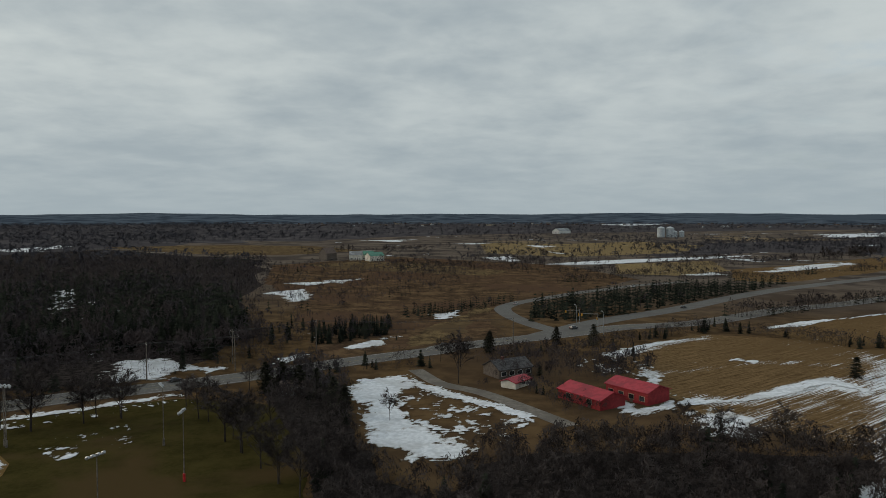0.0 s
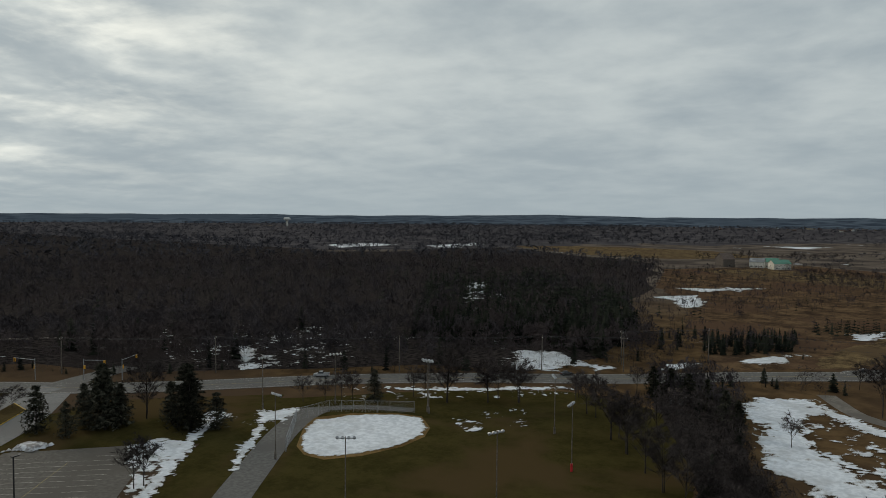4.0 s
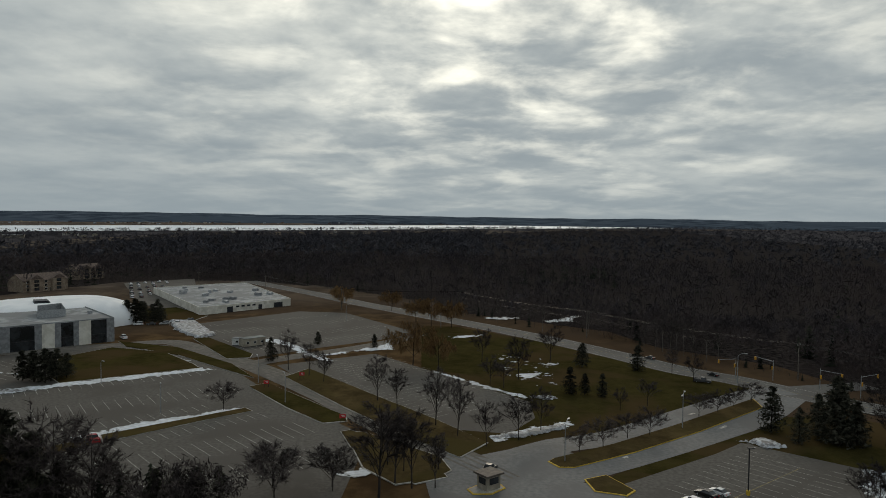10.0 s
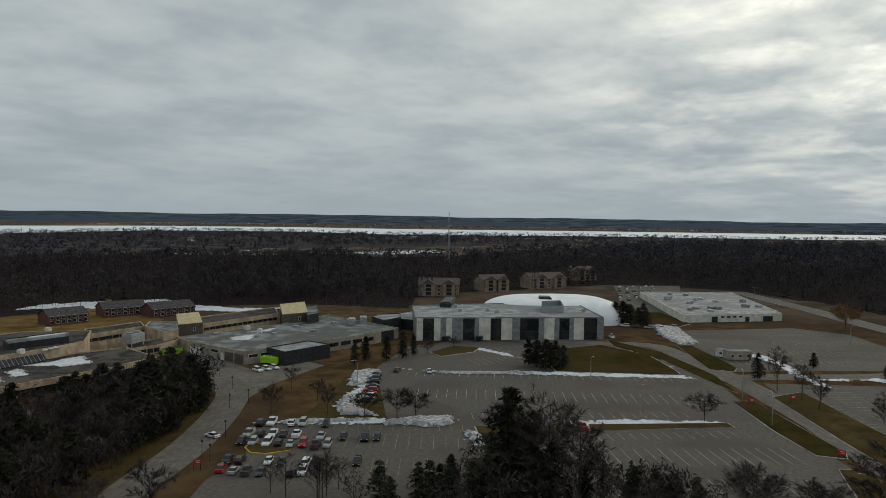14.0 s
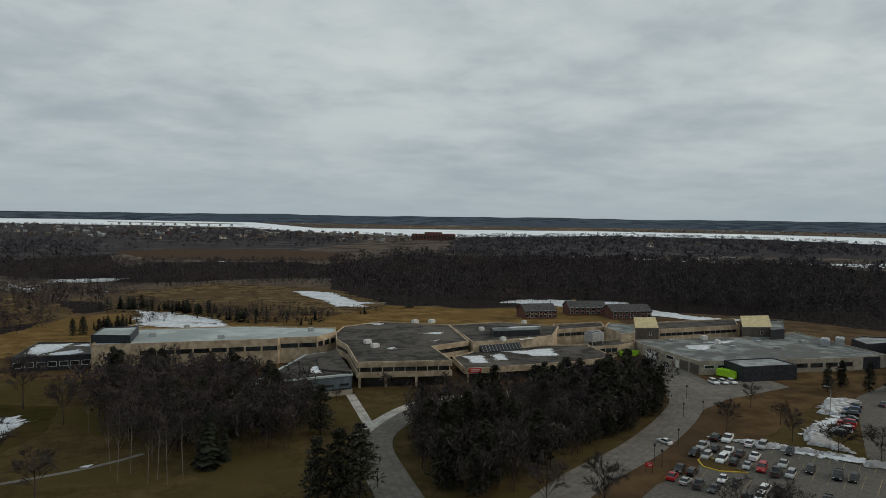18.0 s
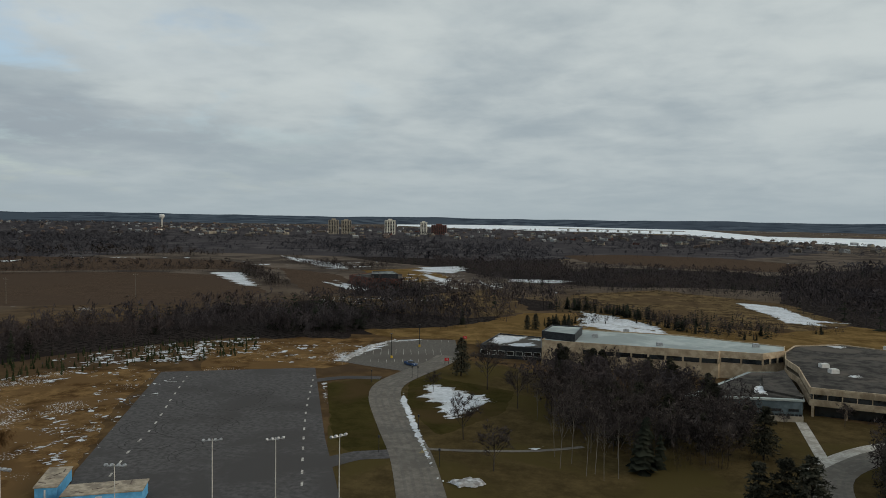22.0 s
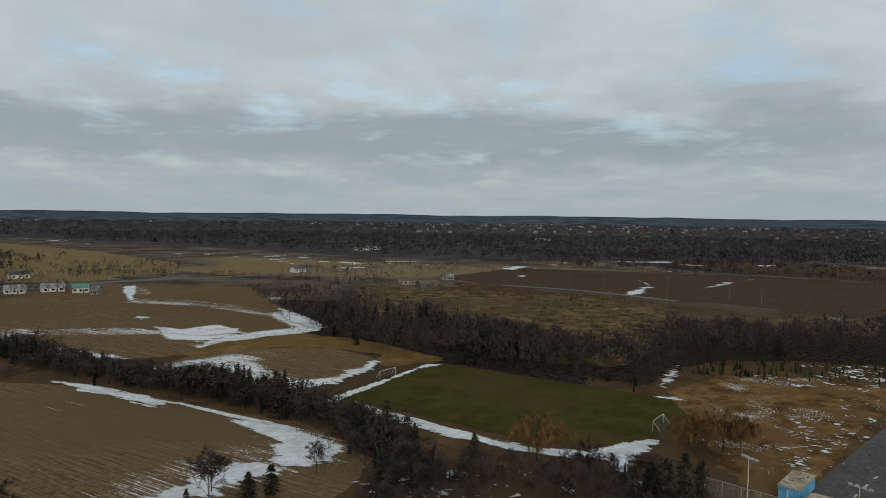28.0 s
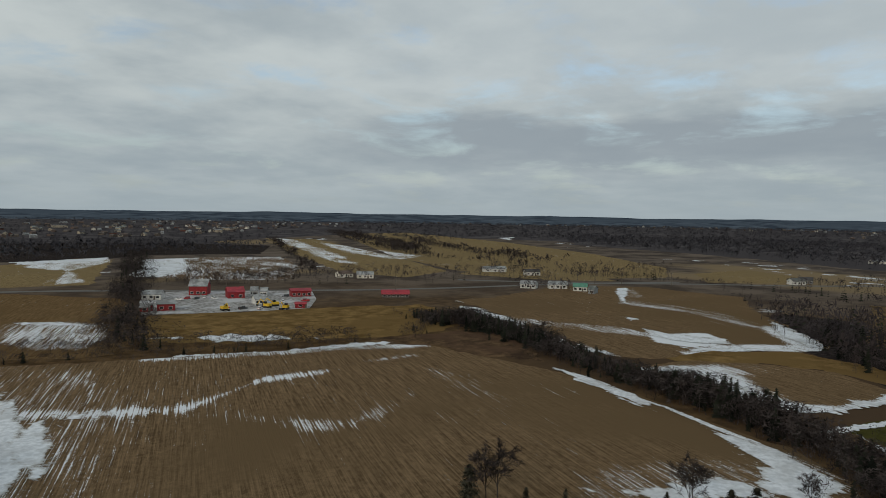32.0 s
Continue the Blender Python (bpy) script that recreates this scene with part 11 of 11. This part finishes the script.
for p in [(45.8, -157.2), (35, -135.4), (72.9, -199.3), (61.2, -208.7), (49.4, -139.9), (63, -208.5), (-33.3, -124.2), (-58.9, -148.9), (-118.9, -145.9), (-132.2, -161.1), (-90.4, -116.9), (-103, -127.8), (-91, -120.2), (-125.1, -146)]:
    path_lamp(p)


def utility_pole(p, h, turn):
    def build():
        ob = thing("utility_pole", "weathered wooden utility pole with a crossarm", "utility pole", "utility poles")
        part("pole", Geo().tube((0, 0, 0), (0, 0, h), 0.18, 0.12, 7), M_POLE, ob)
        part("crossarm", Geo().box(-1.2, 1.2, -0.06, 0.06, h - 0.9, h - 0.75), M_POLE, ob)
        for x in (-1.1, 0.0, 1.1):
            part("insulator", Geo().tube((x, 0, h - 0.75), (x, 0, h - 0.5), 0.06, 0.04, 6), M_WHITE, ob)
        return ob
    return again(("util", round(h)), pose(*p, 0, 0, 0, turn), build)


LINE_A = [(-474, -129.2), (-449.1, -81.5), (-373.2, -28.5), (-361.7, 32.4), (-289.2, 79.4), (-213, 126.2), (-174.6, 153), (-126.8, 185.2), (-89.5, 212.3), (-66.5, 224.9), (-70.6, 236.1), (-46.4, 257.7), (26.2, 263.1)]
prev = None
wire = thing("power_lines", "thin dark power lines strung between the utility poles", "cable", kind="stuff")
for i, p in enumerate(LINE_A):
    q = LINE_A[min(i + 1, len(LINE_A) - 1)] if i < len(LINE_A) - 1 else LINE_A[i - 1]
    utility_pole(p, 11.7, heading(p, q) + 90)
    if prev:
        for k, (off, z) in enumerate(((-1.1, 11.25), (0, 11.3), (1.1, 11.25), (0.1, 8.5))):
            a, b = Vector((*prev, z)), Vector((*p, z))
            s = Vector((-(b - a).y, (b - a).x, 0)).normalized() * off
            sag = (b - a).length * 0.012
            g = Geo()
            pts = [a.lerp(b, f) + s - Vector((0, 0, 4 * sag * f * (1 - f))) for f in np.linspace(0, 1, 9)]
            for u, v in zip(pts, pts[1:]):
                g.tube(u, v, 0.025, 0.025, 3, False)
            part("wire", g, M_BLACK, wire)
    prev = p
for p in [(410.1, -259.7), (342.7, -305), (279.7, -359.1), (230.5, -439.4), (416.5, -238.2), (364.6, -276.4), (321, -308.4)]:
    utility_pole(p, 14.0, 30)
for p in [(522.5, 119.4), (534.7, 60.1), (549.8, 6.1), (584.7, -83.9), (365.7, 261.6), (426.9, 175.6), (547.3, 41.7)]:
    utility_pole(p, 10.0, 60)


def signal(p, turn, reach=7.0):
    def build():
        ob = thing("traffic_signal", "traffic signal on a steel mast arm", "traffic signal", "junction signals")
        part("pole", Geo().tube((0, 0, 0), (0, 0, 6.4), 0.12, 0.09, 8), M_STEEL, ob)
        part("mast_arm", Geo().tube((0, 0, 6.0), (reach, 0, 6.3), 0.08, 0.05, 6), M_STEEL, ob)
        for x in (reach, 0.3):
            hd = part("signal_head", Geo().box(x - 0.25, x + 0.25, -0.2, 0.1, 5.2 if x > 1 else 3.4, 6.3 if x > 1 else 4.5), M_ORANGE, ob)
            for k in range(3):
                part("lens", Geo().tube((x, 0.1, (5.4 if x > 1 else 3.6) + 0.35 * k), (x, 0.16, (5.4 if x > 1 else 3.6) + 0.35 * k), 0.13, 0.13, 10), M_BLACK, hd)
        return ob
    return again("signal", pose(*p, 0, 0, 0, turn), build)


for p, t in (((-211.6, 117.3), 200), ((-199.2, 124.8), 20), ((-190, 131.1), 110), ((-215.7, 107.3), 290), ((68.5, 312.1), 180), ((62.8, 325.2), 200)):
    signal(p, t)


def red_sign(p, turn):
    def build():
        ob = thing("lot_sign", "small red direction sign on two posts", "sign", "red lot signs")
        for x in (-0.6, 0.6):
            part("post", Geo().box(x - 0.06, x + 0.06, -0.05, 0.05, 0, 2.2), M_BLACK, ob)
        pl = part("board", Geo().box(-0.75, 0.75, 0.05, 0.12, 1.2, 2.2), M_SIGN_RED, ob)
        for k in range(2):
            part("lettering", Geo().box(-0.5, 0.35 - 0.2 * k, 0.12, 0.13, 1.82 - 0.32 * k, 1.94 - 0.32 * k), M_WHITE, pl)
        return ob
    return again("sign", pose(*p, 0.05, 0, 0, turn), build)


for p in [(-204.5, -36.9), (-215.2, -28.2), (-169.4, -12.5), (-86, -115.1), (57.8, -231.6), (-53.1, -105.4), (61.7, -276.6)]:
    red_sign(p, heading(p, (0, 0)) - 90)

# ---------------------------------------------------------------- small buildings and equipment on the campus
booth = thing("gate_booth", "small brick gate booth with a flat dark roof", "booth", m=pose(*(-127.2, 17.3), 0.25, 0, 0, 35))
part("wall", Geo().box(-1.4, 1.4, -1.6, 1.6, 0, 2.7), M_TAN, booth)
part("roof", Geo().box(-1.9, 1.9, -2.1, 2.1, 2.7, 3.05), M_BROWN_CLAD, booth)
for s in (-1, 1):
    fr = part("window", Geo().box(s * 1.4 - 0.03, s * 1.4 + 0.03, -1.1, 1.1, 1.1, 2.3), M_GLASS, booth)
part("window", Geo().box(-0.9, 0.9, -1.64, -1.58, 1.1, 2.3), M_GLASS, booth)
part("door", Geo().box(-0.45, 0.45, 1.58, 1.64, 0, 2.1), M_BROWN_CLAD, booth)


def cabin(label, a, b, depth, h, mat, roof, name="cabin", n=3):
    m, w = oriented(a, b)
    ob = thing(name, label, name.replace("_", " "), m=m)
    part("wall", Geo().box(0, w, -depth, 0, 0.3, h), mat, ob)
    part("roof", Geo().box(-0.15, w + 0.15, -depth - 0.15, 0.15, h, h + 0.15), roof, ob)
    part("skid", Geo().box(0.3, w - 0.3, -depth + 0.2, -0.2, 0, 0.3), M_BLACK, ob)
    for i in range(n):
        c = w * (i + 0.5) / n
        fr = part("window", Geo().box(c - 0.55, c + 0.55, 0, 0.05, 1.2, 2.1), M_WHITE, ob)
        part("pane", Geo().box(c - 0.45, c + 0.45, 0.05, 0.08, 1.3, 2.0), M_GLASS, fr)
    part("door", Geo().box(w * 0.85, w * 0.85 + 0.8, 0, 0.06, 0.3, 2.3), M_BROWN_CLAD, ob)


cabin("tan portable site office beside the lot", (-266.5, -56.2), (-272.3, -49.4), 4, 3.2, M_TAN, M_ROOF_PATCH)
cabin("white storage trailer beside the site office", (-271.1, -61.8), (-270, -57.8), 3, 2.8, M_WHITE, M_ROOF_WHITE, n=1)


def blue_shed(label, base, h):
    ob = thing("blue_shed", label, "shed", "blue sheds")
    part("wall", Geo().prism(base, 0.07, h), M_BLUE, ob)
    part("roof", Geo().prism(shift(base, -0.2), h, h + 0.18), M_PLY, ob)
    for k in range(4):
        p = Vector(base[0]).lerp(Vector(base[2]), 0.2 + 0.2 * k)
        part("roof_board", Geo().box(-0.8, 0.8, -0.1, 0.1, h + 0.18, h + 0.24).move(pose(p.x, p.y, 0, 0, 0, 40 * k)), M_SHINGLE_B, ob)
    panel(ob, "door", base[0], base[1], 0.42, 0.5, 0.07, 2.0, M_WHITE, 0.06)
    for f in (0.2, 0.4, 0.6, 0.8):
        panel(ob, "wall_batten", base[0], base[1], f - 0.004, f + 0.004, 0.1, h - 0.05, M_BLUE, 0.05)


blue_shed("long sky-blue shed with a weathered tan roof", [(90.2, -96.9), (79.1, -102.9), (81.4, -107.6), (92.3, -101.4)], 2.4)
blue_shed("sky-blue storage shed with a weathered tan roof", [(97.3, -98.7), (94.1, -100.2), (98.7, -108.8), (102.1, -107.3)], 2.4)

for i, p in enumerate([(-150.1, -217.2), (-154.6, -217.7)]):
    ob = thing("dumpster", "lime green steel dumpster beside the court block", "dumpster", "lime dumpsters", m=pose(*p, 0.08, 0, 0, 20))
    part("tub", Geo().prism([(-1.4, -0.9), (1.4, -0.9), (1.4, 0.9), (-1.4, 0.9)], 0.15, 2.4, [(-1.6, -1.1), (1.6, -1.1), (1.6, 1.1), (-1.6, 1.1)]), M_LIME, ob)
    for s in (-1, 1):
        part("side_pocket", Geo().box(s * 1.5 - 0.12, s * 1.5 + 0.12, -0.7, 0.7, 0.8, 1.1), M_LIME, ob)
    part("lid", Geo().box(-1.65, 1.65, -1.15, 1.15, 2.4, 2.5), M_BLACK, ob)
roll = thing("roll_off_container", "lime green roll-off container with rounded ribs", "waste container", m=pose(*(-162.9, -179.2), 0.08, 0, 0, ROW - 20))
part("tub", Geo().box(-3.4, 3.4, -1.2, 1.2, 0.3, 2.0), M_LIME, roll)
for k in range(6):
    part("rib", Geo().tube((-2.9 + 1.15 * k, -1.35, 2.0), (-2.9 + 1.15 * k, 1.35, 2.0), 0.5, 0.5, 8), M_LIME, roll)
for s in (-2.6, 2.6):
    part("skid", Geo().box(s - 0.3, s + 0.3, -1.0, 1.0, 0, 0.3), M_BLACK, roll)


def goal(p, turn):
    def build():
        ob = thing("soccer_goal", "white framed soccer goal on the grass", "goal", "soccer goals")
        for x in (-3.66, 3.66):
            part("post", Geo().tube((x, 0, 0), (x, 0, 2.44), 0.07, 0.07, 8), M_WHITE, ob)
            part("back_stay", Geo().tube((x, 0, 2.4), (x, -1.8, 0), 0.04, 0.04, 6), M_WHITE, ob)
        part("crossbar", Geo().tube((-3.66, 0, 2.44), (3.66, 0, 2.44), 0.07, 0.07, 8), M_WHITE, ob)
        g = Geo()
        for k in range(25):
            x = -3.66 + 7.32 * k / 24
            g.tube((x, 0, 2.42), (x, -1.8, 0.02), 0.008, 0.008, 3, False)
        for k in range(9):
            f = k / 8
            g.tube((-3.66, -1.8 * f, 2.42 * (1 - f)), (3.66, -1.8 * f, 2.42 * (1 - f)), 0.008, 0.008, 3, False)
        part("net", g, M_STEEL, ob)
        return ob
    return again("goal", pose(*p, 0.05, 0, 0, turn), build)


GA, GB = (139.9, -104.6), (208.9, -56.7)
goal(GA, heading(GA, GB) - 90)
goal(GB, heading(GB, GA) - 90)


def mesh_fence(label, pts, h):
    """Chain-link fence: posts, rails and a coarse wire mesh."""
    ob = thing("chain_fence", label, "fence")
    line = []
    for a, b in zip(pts, pts[1:]):
        a, b = Vector(a), Vector(b)
        n = max(1, int((b - a).length / 3))
        line += [a.lerp(b, i / n) for i in range(n)]
    line.append(Vector(pts[-1]))
    for p in line:
        part("post", Geo().tube((p.x, p.y, 0), (p.x, p.y, h), 0.05, 0.05, 6), M_STEEL, ob)
    for a, b in zip(line, line[1:]):
        part("rail", Geo().tube((*a, h), (*b, h), 0.03, 0.03, 5), M_STEEL, ob)
        g = Geo()
        L = (b - a).length
        for k in range(-int(h / 0.45), int(L / 0.45) + 1):
            for s in (0, 1):
                x0, x1 = k * 0.45, k * 0.45 + h
                u0, u1 = max(x0, 0), min(x1, L)
                if u1 > u0:
                    z0, z1 = u0 - x0, u1 - x0
                    if s:
                        z0, z1 = h - z0, h - z1
                    g.tube((*a.lerp(b, u0 / L), z0), (*a.lerp(b, u1 / L), z1), 0.008, 0.008, 3, False)
        if g.f:
            part("wire_mesh", g, M_STEEL, ob)


mesh_fence("grey chain-link backstop round the ball field", [(-103.7, 109.4), (-117.2, 127.3), (-115.8, 137.9), (-97, 148.4)], 3.0)
mesh_fence("grey chain-link fence beside the sports court", [(98.6, -73.9), (103.6, -87.8), (88.4, -94.9), (77.7, -98.1)], 3.0)

# snow banks ploughed to the lot edges
banks = thing("snow_banks", "dirty ploughed snow banks along the lot edges", "snow", kind="stuff")
for i, (rag, h, poly) in enumerate((
        (1.2, 0.9, [(-133.3, -107.8), (-140.8, -101.8), (-145.8, -95.3), (-140.3, -90.8), (-134.8, -97.4), (-131.1, -104.4)]), (1.0, 0.7, [(-165.8, -145.8), (-175, -148.2), (-176.3, -142.6), (-158, -133.8), (-155.7, -138)]), (1.0, 0.7, [(-138.2, -127), (-148.5, -131.6), (-139.2, -119.6), (-135.9, -109.9), (-131.5, -118.2)]),
        (1.0, 0.6, [(-114.6, -131.1), (-123, -122.5), (-132.1, -110.1), (-120.2, -119.6)]), (1.0, 0.8, [(-138.1, -86.4), (-138.5, -82.9), (-131.5, -77.3), (-131.7, -80.2)]), (1.0, 0.8, [(-334, -104.4), (-330.7, -92), (-293.9, -73.8), (-285.9, -78.4), (-306.6, -93.5)]),
        (1.0, 0.7, [(-152.7, 77.9), (-154.7, 82.9), (-148.3, 85.7), (-148, 80.8)]), (1.0, 0.6, [(-193.9, 36.5), (-191.5, 44.3), (-188.9, 42.3)]), (0.8, 0.5, [(-156.4, 20.8), (-161.5, 30.3), (-166.9, 41), (-163.6, 41.5), (-157.6, 29.5)]), (0.8, 0.5, [(32.3, -127.7), (25.7, -131.5), (24, -128.2), (28.6, -125.3)]),
        (1.0, 0.5, [(95.1, -226.4), (95.2, -253.6), (88.7, -271.7), (91.9, -247.6), (91.8, -225)]), (0.8, 0.5, [(-185.2, -129.7), (-204.4, -103.4), (-202.6, -101.4), (-186.6, -122.1)]))):
    ob = ragged("snow_bank", poly, 0.2, M_DIRTY_SNOW, rag, 0.3, 700 + i, 0.2, h)
    if ob:
        ob.parent = banks
